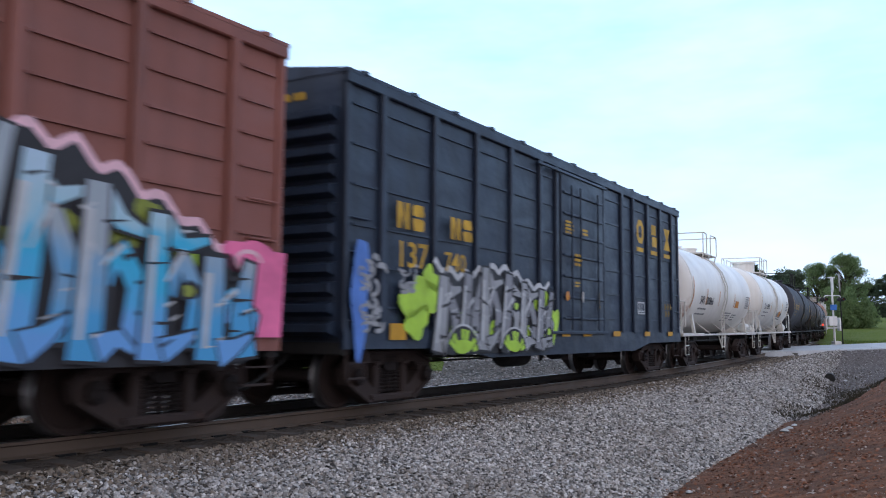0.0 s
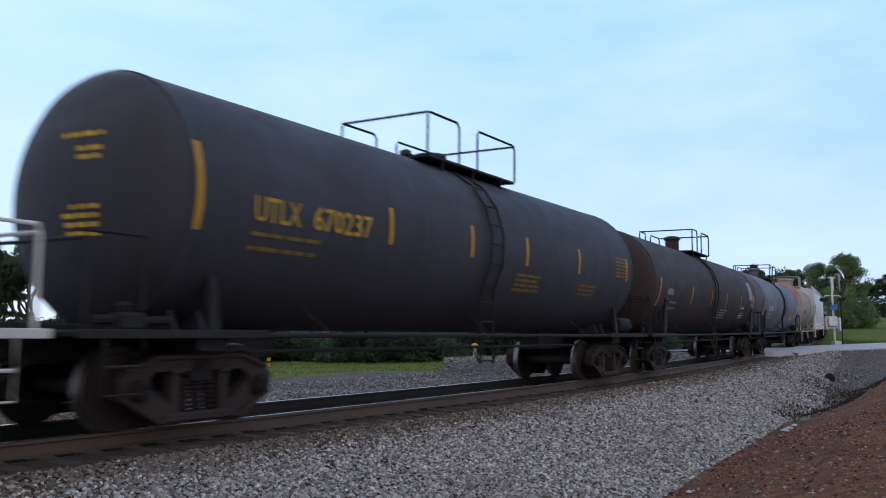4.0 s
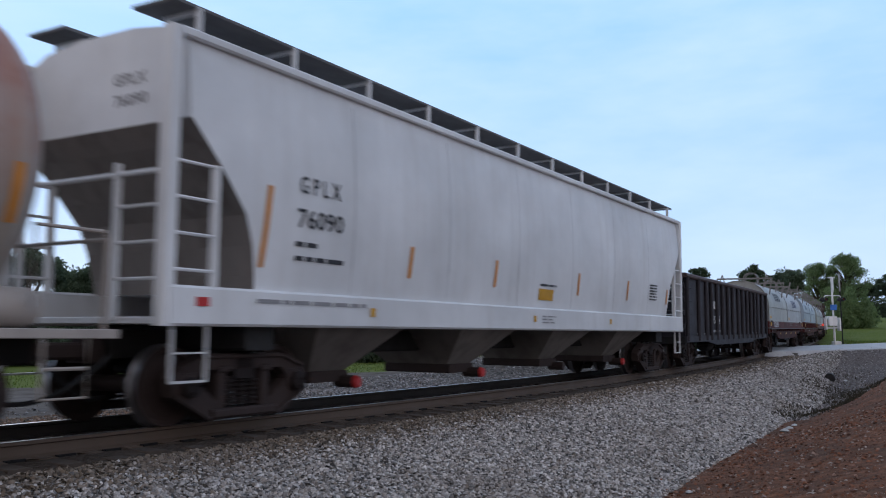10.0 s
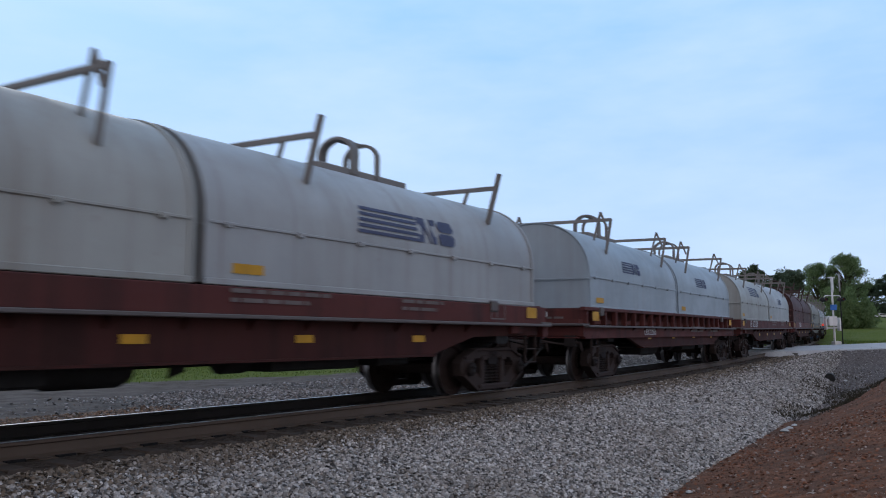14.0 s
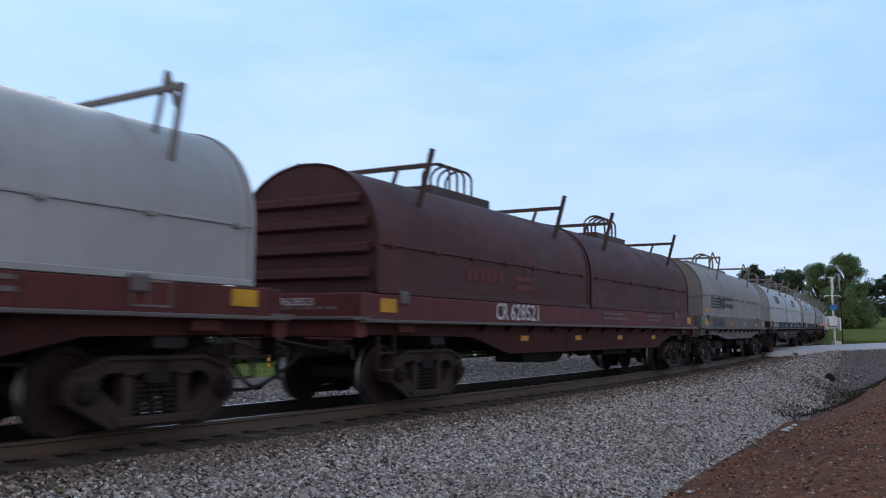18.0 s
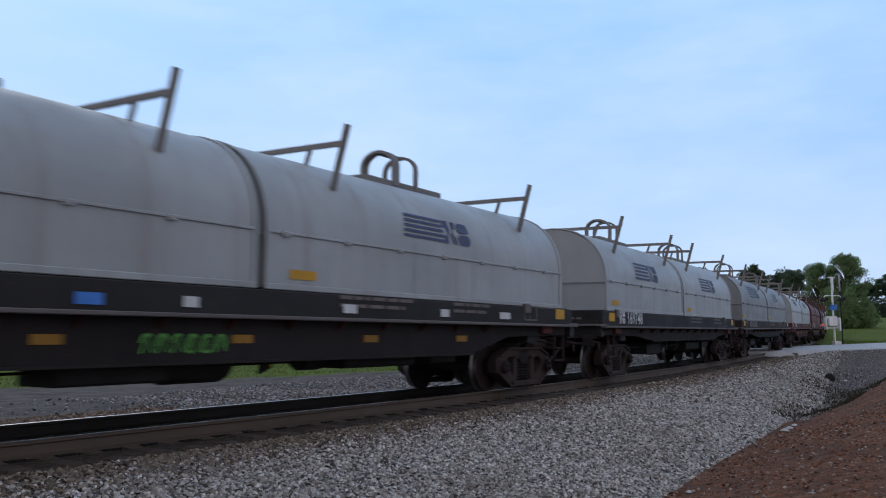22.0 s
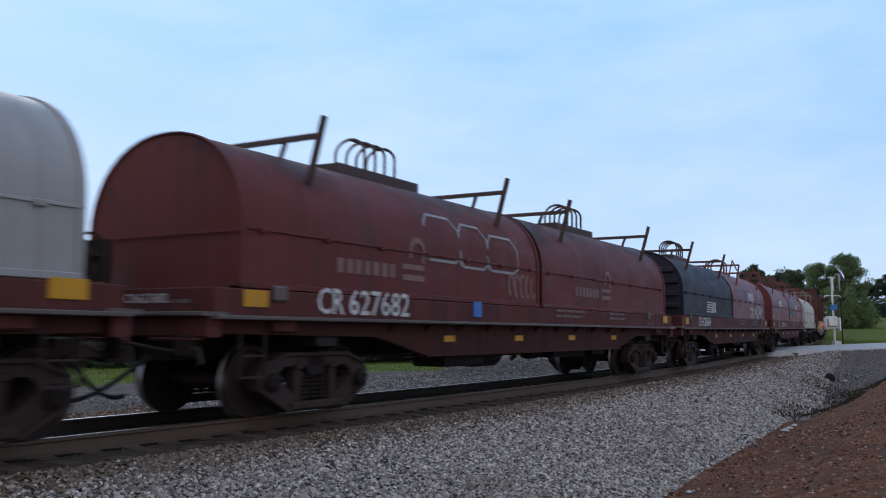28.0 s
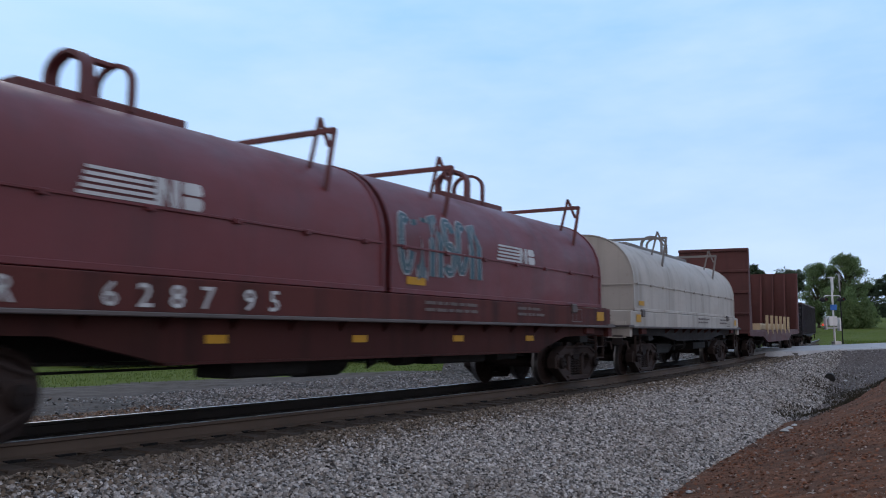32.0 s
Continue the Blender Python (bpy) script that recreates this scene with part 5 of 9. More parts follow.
            pieces("rail_strut", st, rail, car)
        part("train_pipe", MB().tube([(-tc / 2, -0.7, 0.82), (tc / 2, -0.7, 0.82)], 0.03, 6), M["black_gear"], car)
    # mid ladder on the camera's side and its far twin
    cx = (a + b) / 2 + rack_at
    lx = cx - 0.40
    for sgn in (-1, 1):
        ld = MB()
        for dx in (-0.22, 0.22):
            pts = []
            for z in [0.55, 0.9, 1.3, 1.8, 2.3, 2.8, 3.3, 3.7, zc + radius * 0.93]:
                yy = min(-1.40, side(z) - 0.09) if z < zc else side(z) - 0.09
                pts.append((lx + dx, -sgn * yy if sgn > 0 else yy, z))
            ld.tube(pts, 0.024, 6)
        for i in range(10):
            z = 0.6 + i * 0.34
            yy = min(-1.40, side(z) - 0.09) if z < zc else side(z) - 0.09
            yy = yy if sgn < 0 else -yy
            ld.tube([(lx - 0.22, yy, z), (lx + 0.22, yy, z)], 0.016, 6)
        for dx in (-0.5, 0.5):
            ld.tube([(lx + dx * 0.45, sgn * 1.40, 0.55), (lx + dx * 1.4, sgn * 1.36, 1.05)], 0.022, 6)
        part("ladder", ld, rail, car, "pipe ladder up the tank's side")
    # top walkway, dome and rails
    top = zc + radius
    wk = MB()
    for sgn in (-1, 1):
        wk.box(cx - rack_half, cx + rack_half, min(sgn * 0.42, sgn * 0.92), max(sgn * 0.42, sgn * 0.92), top - 0.10, top - 0.05, 0.01)
        for dx in (-1.1, 0, 1.1):
            wk.bar((cx + dx, sgn * 0.9, top - 0.08), (cx + dx, sgn * 0.85, top - 0.34), 0.04, 0.04)
    part("walkway", wk, rack or rail, car, "grated top walkway")
    if dome == "can":
        r = dome_r
        dm = MB().lathe([(top - 0.15, r), (top + 0.40, r), (top + 0.42, r + 0.06), (top + 0.50, r + 0.06), (top + 0.53, r - 0.02), (top + 0.56, 0.1)], 28, "z", (cx - 0.43, 0, 0))
    else:
        dm = MB().lathe([(top - 0.15, 0.27), (top + 0.20, 0.27), (top + 0.21, 0.31), (top + 0.27, 0.31), (top + 0.30, 0.08)], 20, "z", (cx + (dome_at or -0.1), 0, 0))
        dm.lathe([(top - 0.1, 0.06), (top + 0.12, 0.06), (top + 0.13, 0.11), (top + 0.20, 0.11), (top + 0.24, 0.03)], 12, "z", (cx - 0.95, 0, 0))
        dm.tube([(cx - 0.5, 0.15, top + 0.02), (cx - 0.5, 0.15, top + 0.22), (cx - 0.3, 0.15, top + 0.22)], 0.03, 6)
    part("dome", dm, rack or shell, car, "bolted manway dome")
    hr_, x0, x1 = top + 0.68, cx - rack_half, cx + rack_half
    for sgn in (-1, 1):
        y = sgn * 0.92
        for p0, p1 in ((x0, cx - 0.58), (cx + 0.10, x1)):
            part("top_rail", MB().tube([(p0, y, top - 0.06), (p0, y, hr_ - 0.06), (p0 + 0.06, y, hr_), (p1 - 0.08, y, hr_), (p1, y, hr_ - 0.08), (p1, y, top - 0.06)], 0.022, 6), rack or rail, car, "bent pipe guard rail")
    for x in (x0, x1):
        part("top_rail", MB().tube([(x, -0.92, hr_ - 0.01), (x, 0.92, hr_ - 0.01)], 0.022, 6), rack or rail, car)
    # stripes, number, print
    ss = MB()
    L = b - a
    for i, t in enumerate(stripes):
        x = a + L * t
        z0 = stripe_z + (0 if i == 0 else 0.16)
        ss.patch(x, x + 0.09, z0, z0 + (stripe_h if i == 0 else 0.54), side, 0.010, 1, 7, slant)
    pieces("reflector", ss, M[stripe], car, "upright reflective stripe")
    mk = MB()
    if code:
        stencil(mk, code, a + num_x, num_z, num_h, side, 0.78)
    elif n_mark:
        small_print(mk, a + num_x, num_z + 0.05, 1, n_mark * num_h * 0.8, side, rng, num_h * 0.7)
    if number:
        stencil(mk, number, a + num_x + n_mark * num_h * 0.86 + 0.05, num_z, num_h, side, squeeze)
    pieces("stencil", mk, M[mark], car, "stencilled figure")
    m2 = MB()
    small_print(m2, a + num_x, num_z - 0.18, 2, 1.7, side, rng, 0.05, 0.17)
    small_print(m2, b - 1.15, num_z + 0.45, 6, 0.9, side, rng, 0.05, 0.085)
    small_print(m2, a + L * 0.56, num_z - 0.25, 4, 1.3, side, rng, 0.05, 0.09)
    small_print(m2, b - 3.2, num_z - 0.3, 3, 1.0, side, rng, 0.05, 0.09)
    print_part(m2, M["grey_mark"] if mark != "gold_mark" else M["dim_gold"], car)
    if heads:
        # lines of print on the forward head
        hp = MB()
        for z, n, w in ((3.25, 1, 0.7), (3.08, 2, 0.45), (2.42, 4, 0.5)):
            for r in range(n):
                y, zz = -0.62, z - r * 0.10
                while y < -0.62 + w * rng.uniform(0.7, 1.0):
                    q = rng.uniform(0.06, 0.2)
                    d0 = lambda yy: a - 0.62 * math.sqrt(max(0.0, 1 - (yy * yy + (zz - zc) ** 2) / radius ** 2)) - 0.012
                    hp.add([(d0(y), y, zz), (d0(y + q), y + q, zz), (d0(y + q) + 0.004, y + q, zz + 0.055), (d0(y) + 0.004, y, zz + 0.055)], [(3, 2, 1, 0)])
                    y += q + 0.04
        print_part(hp, M[mark], car)
    for t, z, w, h, mt in plates:
        part("placard", MB().patch(a + L * t, a + L * t + w, z, z + h, side, 0.014, 1, 3), M[mt], car, "notice panel on the tank")
    return car


# -- boxcar, hopper, gondola, flat --
def blob(mb, cx, cz, rx, rz, rng, side, out, n=26, rough=0.28, lean=0.0):
    """A sprayed patch of uneven outline, lying on the side."""
    ph = [rng.uniform(0, 6.28) for _ in range(4)]
    c = len(mb.v)
    mb.v.append((cx, side(cz) - out, cz))
    for i in range(n):
        t = 2 * math.pi * i / n
        k = 1 + rough * (0.5 * math.sin(2 * t + ph[0]) + 0.35 * math.sin(3 * t + ph[1]) + 0.3 * math.sin(5 * t + ph[2]))
        z = cz + rz * k * math.sin(t)
        mb.v.append((cx + rx * k * math.cos(t) + lean * (z - cz), side(z) - out, z))
    for i in range(n):
        mb.f.append((c, c + 1 + i, c + 1 + (i + 1) % n))
    return mb


def stroke(mb, pts, w, side, out):
    """A sprayed line of width w through points (x, z)."""
    n = len(mb.v)
    for i, (x, z) in enumerate(pts):
        a, b = pts[max(0, i - 1)], pts[min(len(pts) - 1, i + 1)]
        dx, dz = b[0] - a[0], b[1] - a[1]
        l = math.hypot(dx, dz) or 1
        nx, nz = -dz / l * w / 2, dx / l * w / 2
        mb.v += [(x + nx, side(z + nz) - out, z + nz), (x - nx, side(z - nz) - out, z - nz)]
    for i in range(len(pts) - 1):
        mb.f.append((n + 2 * i, n + 2 * i + 1, n + 2 * i + 3, n + 2 * i + 2))
    return mb


def curl(cx, cz, rx, rz, t0, t1, n=14):
    return [(cx + rx * math.cos(t0 + (t1 - t0) * i / n), cz + rz * math.sin(t0 + (t1 - t0) * i / n)) for i in range(n + 1)]


def letter_forms(fill, line, x0, x1, z0, z1, count, rng, side, out):
    """Swollen, interlocking letter-like forms with outlines; no word is meant."""
    w = (x1 - x0) / count
    for i in range(count):
        cx = x0 + w * (i + 0.5)
        zc, h = (z0 + z1) / 2 + rng.uniform(-0.06, 0.06), (z1 - z0) * rng.uniform(0.42, 0.54)
        kind = rng.randrange(4)
        lean = rng.uniform(-0.12, 0.22)
        o = out + 0.002 * (i % 2)
        if kind == 0:
            path = [(cx - w * 0.3, zc - h), (cx - w * 0.25, zc), (cx - w * 0.15, zc + h * 0.9), (cx + w * 0.2, zc + h), (cx + w * 0.36, zc + h * 0.2), (cx + w * 0.30, zc - h)]
        elif kind == 1:
            path = curl(cx, zc + h * 0.1, w * 0.34, h * 0.78, 0.9, 6.0)
        elif kind == 2:
            path = curl(cx, zc + h * 0.42, w * 0.32, h * 0.45, 0.2, 4.3, 8) + curl(cx, zc - h * 0.42, w * 0.34, h * 0.45, 1.3, -2.6, 8)
        else:
            path = [(cx - w * 0.34, zc + h * 0.8), (cx - w * 0.1, zc - h * 0.9), (cx + w * 0.02, zc + h * 0.2), (cx + w * 0.15, zc - h * 0.9), (cx + w * 0.38, zc + h * 0.9)]
        path = [(x + lean * (z - zc), z) for x, z in path]
        stroke(line, path, w * 0.44, side, o)
        stroke(fill, path, w * 0.34, side, o + 0.004)
        stroke(line, [(x, z) for x, z in path][1:-1], w * 0.03, side, o + 0.008)


def taper(mb, pts, w0, w1, side, out):
    """A sprayed band through points (x, z) whose width runs from w0 to w1."""
    n, m = len(mb.v), len(pts) - 1
    for i, (x, z) in enumerate(pts):
        p, q = pts[max(0, i - 1)], pts[min(m, i + 1)]
        dx, dz = q[0] - p[0], q[1] - p[1]
        l = math.hypot(dx, dz) or 1
        w = (w0 + (w1 - w0) * i / m) / 2
        nx, nz = -dz / l * w, dx / l * w
        mb.v += [(x + nx, side(z + nz) - out, z + nz), (x - nx, side(z - nz) - out, z - nz)]
    for i in range(m):
        mb.f.append((n + 2 * i, n + 2 * i + 1, n + 2 * i + 3, n + 2 * i + 2))
    return mb


def wild_piece(car, x0, x1, z0, crest, mats, seed, n, side, arches=(), lean=0.25):
    """A wall piece of thick overlapping bars, hooks and arrow wedges with dark edges over a dark ground
    with bright gaps. crest(t): height of its ragged top. No word is meant."""
    rng = random.Random(seed)
    fill, alt, line, rim, gap, shine = MB(), MB(), MB(), MB(), MB(), MB()
    w = (x1 - x0) / n
    ground = []
    m = n * 8
    for i in range(m + 1):
        t = i / m
        jag = 0.10 * (abs(((t * n * 1.5) % 1.0) - 0.5) * 2 - 0.5)
        ground.append((x0 + (x1 - x0) * t, z0 + (crest(t) - z0) * (0.93 + jag)))
    for (xa, za), (xb, zb) in zip(ground, ground[1:]):
        line.add([(xa, side(0) - 0.003, z0), (xb, side(0) - 0.003, z0), (xb, side(0) - 0.003, zb), (xa, side(0) - 0.003, za)], [(0, 1, 2, 3)])
    taper(rim, [(x, z + 0.05) for x, z in ground], 0.12, 0.10, side, 0.0025)
    for i in range(n * 2):
        cx = x0 + (x1 - x0) * (i + rng.uniform(0.2, 0.8)) / (n * 2)
        h = crest((cx - x0) / (x1 - x0)) - z0
        blob(gap, cx, z0 + h * rng.uniform(0.12, 0.85), w * 0.24, 0.13, rng, side, 0.0045, 14, 0.3)
    o = 0.006

    def form(pts, wa, wb, mb, edge=0.075):
        nonlocal o
        (xa, za), (xb, zb), (xc, zc), (xd, zd) = pts[0], pts[1], pts[-2], pts[-1]
        la, lb = math.hypot(xa - xb, za - zb) or 1, math.hypot(xd - xc, zd - zc) or 1
        k = edge / 2
        longer = [(xa + (xa - xb) / la * k, za + (za - zb) / la * k)] + pts[1:-1] + [(xd + (xd - xc) / lb * k, zd + (zd - zc) / lb * k)]
        taper(line, longer, wa + edge, wb + edge, side, o)
        taper(mb, pts, wa, wb, side, o + 0.001)
        o += 0.0016

    for i in range(n):
        cx = x0 + w * (i + 0.5)
        t = (cx - x0) / (x1 - x0)
        h = (crest(t) - z0) * rng.uniform(0.86, 0.98)
        s_ = w * rng.uniform(0.36, 0.46)
        l = lean * rng.uniform(0.2, 1.2)
        kind = (i + seed) % 4
        foot_x = cx - w * 0.30
        hook = [(foot_x + w * 0.2, z0 + h * 0.50), (foot_x + w * 0.5, z0 + h * (0.62 + 0.1 * (kind % 2))), (foot_x + w * 0.78, z0 + h * 0.44), (foot_x + w * 0.66, z0 + h * 0.12)]
        form(hook, s_, s_ * 0.8, alt if kind % 2 else fill)
        if kind != 2:
            form([(foot_x + w * 0.15, z0 + h * 0.94), (foot_x + w * 0.45 + l * 0.2, z0 + h * 0.80), (foot_x + w * 0.95, z0 + h * (0.86 if kind else 0.74))], s_ * 0.9, s_ * 0.25, fill)
        else:
            form([(cx + w * 0.42 + l * h * 0.3, z0 + h * 0.98), (cx + w * 0.30, z0 + h * 0.5), (cx + w * 0.36, z0 + h * 0.06)], s_ * 0.5, s_ * 1.2, alt)
        form([(foot_x, z0 + h * 0.04), (foot_x + l * h * 0.25, z0 + h * 0.5), (foot_x + l * h * 0.4, z0 + h)], s_ * 1.15, s_ * 0.8, fill if kind % 2 else alt)
        form([(cx - w * 0.12, z0 + h * 0.10), (cx + w * 0.2, z0 + h * 0.16), (cx + w * 0.52, z0 + h * rng.uniform(0.05, 0.3))], s_ * 0.9, s_ * 0.15, fill, 0.06)
        # pale shine along the bars
        taper(shine, [(foot_x - s_ * 0.2, z0 + h * 0.15), (foot_x - s_ * 0.2 + l * h * 0.3, z0 + h * 0.85)], s_ * 0.22, s_ * 0.30, side, o + 0.001)
        taper(shine, [(hook[0][0], hook[0][1] + s_ * 0.28), (hook[1][0], hook[1][1] + s_ * 0.30)], 0.03, 0.07, side, o + 0.001)
        if rng.random() < 0.6:
            bx, bz = cx + w * rng.uniform(0.2, 0.4), z0 + h * rng.uniform(0.25, 0.6)
            blob(line, bx, bz, 0.15, 0.11, rng, side, o + 0.0012, 12), blob(gap, bx, bz, 0.09, 0.06, rng, side, o + 0.002, 10)
            o += 0.002
        for _ in range(4):
            # short dark cuts and pale flicks across the bars
            bx, bz = cx + w * rng.uniform(-0.45, 0.45), z0 + h * rng.uniform(0.08, 0.92)
            taper(line, [(bx, bz), (bx + w * rng.uniform(0.2, 0.5), bz + h * rng.uniform(-0.07, 0.07))], rng.uniform(0.02, 0.07), 0.015, side, o + 0.0022)
            bx, bz = cx + w * rng.uniform(-0.45, 0.45), z0 + h * rng.uniform(0.1, 0.9)
            taper(shine, [(bx, bz), (bx + w * rng.uniform(0.08, 0.25), bz + h * rng.uniform(-0.08, 0.08))], rng.uniform(0.02, 0.05), 0.01, side, o + 0.0026)
    for ax, r in arches:
        # hooped shapes along the foot, ringed with dark and bright blocks
        taper(line, curl(ax, z0, r, r * 0.78, math.pi, 0.0, 16), 0.26, 0.26, side, o)
        for j in range(9):
            if j % 3:
                taper(gap, curl(ax, z0, r, r * 0.78, math.pi * (0.97 - j * 0.105), math.pi * (0.885 - j * 0.105), 3), 0.17, 0.17, side, o + 0.002)
        taper(shine, curl(ax, z0, r + 0.17, r * 0.78 + 0.15, math.pi * 0.95, math.pi * 0.05, 16), 0.035, 0.035, side, o + 0.002)
        blob(gap, ax, z0 + r * 0.30, r * 0.74, r * 0.28, rng, side, o + 0.001, 16, 0.08)
    for name, mb, mat, lab in (("graffiti_fill", fill, mats[0], "sprayed bars and hooks of a graffiti piece"), ("graffiti_fill", alt, mats[1], "second tone of the sprayed piece"), ("graffiti_outline", line, "spray_black", "dark sprayed outlines and ground"),
                               ("graffiti_rim", rim, mats[2], "pale rim round the piece"), ("graffiti_gap", gap, mats[3], "bright sprayed gaps and spots"), ("graffiti_shine", shine, "spray_white", "silver sprayed shine")):
        tagged(part(name, mb, M[mat], car, lab, smooth=0), kind="stuff")


def box_car(label, sa, sb, fa, fb, body, number, seed, posts, door, roof_z=4.64, low=0.86, ribs=0, end_ribs=12):
    rng = random.Random(seed)
    car, mid, xf, xr, tc = make_car("boxcar", label, "freight car", fa + 0.12, fb - 0.12, sa, sb)
    a, b = fa - mid, fb - mid
    underframe(car, xf, xr, tc, 0.98)
    W = 1.44
    part("floor", MB().box(a, b, -W, W, 0.95, 1.08), body, car)
    for k in (-1, 1):
        y0, y1 = sorted((k * (W - 0.05), k * W))
        part("side_wall", MB().box(a, b, y0, y1, 1.0, roof_z - 0.12, 0.004), body, car, "sheet steel side")
        s0, s1 = sorted((k * (W - 0.02), k * (W + 0.05)))
        part("side_sill", MB().prism([(a, 0.86), (-tc / 2 + 1.4, 0.84), (-tc / 2 + 2.6, 0.66), (tc / 2 - 2.6, 0.66), (tc / 2 - 1.4, 0.84), (b, 0.86), (b, 1.12), (a, 1.12)], s0, s1), body, car)
        part("eave_rail", MB().box(a, b, min(k * (W - 0.04), k * (W + 0.07)), max(k * (W - 0.04), k * (W + 0.07)), roof_z - 0.20, roof_z - 0.04, 0.015), body, car)
        for x in posts:
            pb = MB().box(a + x - 0.075, a + x + 0.075, min(k * W, k * (W + 0.075)), max(k * W, k * (W + 0.075)), 1.10, roof_z - 0.18, 0.02)
            part("side_post", pb, body, car)
        edges = sorted([0.05] + list(posts) + [fb - fa - 0.05])
        if ribs:
            for i in range(len(edges) - 1):
                p, q = edges[i] + 0.14, edges[i + 1] - 0.14
                if q - p < 0.3 or (door and p > door[0] - 0.3 and q < door[1] + 0.3):
                    continue
                for j in range(ribs):
                    z = 1.45 + (roof_z - 1.9) * j / (ribs - 1)
                    part("side_rib", MB().prism([(a + p, z - 0.02), (a + q, z - 0.02), (a + q, z + 0.012), (a + p, z + 0.012)], min(k * W, k * (W + 0.028)), max(k * W, k * (W + 0.028))), body, car)
        if door:
            d0, d1 = a + door[0], a + door[1]
            y0, y1 = sorted((k * W, k * (W + 0.09)))
            dr = part("door", MB().box(d0, d1, y0, y1, 1.10, roof_z - 0.26, 0.015), body, car, "sliding steel door")
            o0, o1 = sorted((k * (W + 0.088), k * (W + 0.125)))
            for j in range(7):
                z = 1.4 + j * 0.44
                part("door_rib", MB().box(d0 + 0.08, d1 - 0.08, o0, o1, z - 0.025, z + 0.025, 0.01), body, dr)
            for x in (d0 + 0.45, d0 + 0.95, d1 - 0.45):
                part("lock_rod", MB().tube([(x, k * (W + 0.14), 1.15), (x, k * (W + 0.14), roof_z - 0.5)], 0.02, 6), body, dr)
            part("door_handle", MB().bar((d0 + 1.0, k * (W + 0.15), 1.75), (d0 + 1.0, k * (W + 0.15), 1.98), 0.05, 0.03), M["white_mark"], dr)
            pieces("door_track", MB().box(d0 - 1.2, d1 + 0.2, o0, o1, roof_z - 0.30, roof_z - 0.24, 0.01).box(d0 - 1.2, d1 + 0.2, o0, o1, 1.07, 1.13, 0.01), body, car)
        for x0 in (0.12, fb - fa - 0.57):
            ld = ladder(MB(), a + x0, a + x0 + 0.45, k * W if k < 0 else k * W + 0.02, 1.0, 2.9 if k < 0 else 2.6, 4)
            pieces("grab_iron", ld, body, car)
            part("step", shared("box_step", lambda: step_mesh(0.45, 0.42)), M["steel_rust"], car, at=pose(a + x0 + 0.22, k * 1.44, 0.88))
    for x, k in ((a, -1), (b, 1)):
        e0, e1 = sorted((x, x - k * 0.05))
        en = part("end_wall", MB().box(e0, e1, -W + 0.03, W - 0.03, 1.0, roof_z - 0.03), body, car, "corrugated steel end")
        for j in range(end_ribs):
            z = 1.15 + (roof_z - 1.75) * j / (end_ribs - 1)
            part("end_rib", MB().prism([(x, z - 0.12), (x + k * 0.15, z - 0.06), (x + k * 0.15, z + 0.04), (x, z + 0.09)], -W + 0.12, W - 0.12), body, en)
        pieces("corner_post", MB().box(min(x, x - k * 0.12), max(x, x - k * 0.12), -W - 0.04, -W + 0.06, 0.86, roof_z - 0.05, 0.02).box(min(x, x - k * 0.12), max(x, x - k * 0.12), W - 0.06, W + 0.04, 0.86, roof_z - 0.05, 0.02), body, car)
        part("end_sill", MB().box(min(x, x - k * 0.2), max(x, x - k * 0.2), -W, W, 0.78, 1.05, 0.02), M["black_gear"], car)
    roof = MB().loft([(-W - 0.07, roof_z - 0.05), (-W - 0.07, roof_z), (0, roof_z + 0.22), (W + 0.07, roof_z), (W + 0.07, roof_z - 0.05)][::-1], a - 0.02, b + 0.02)
    rf = part("roof", roof, body, car, "low-pitched ribbed steel roof", smooth=10)
    n = 13
    for j in range(n):
        x = a + 0.4 + (b - a - 0.8) * j / (n - 1)
        part("roof_rib", MB().loft([(-W - 0.085, roof_z - 0.02), (-W - 0.085, roof_z + 0.035), (0, roof_z + 0.255), (W + 0.085, roof_z + 0.035), (W + 0.085, roof_z - 0.02)][::-1], x - 0.06, x + 0.06), body, rf)
    return car, a, b


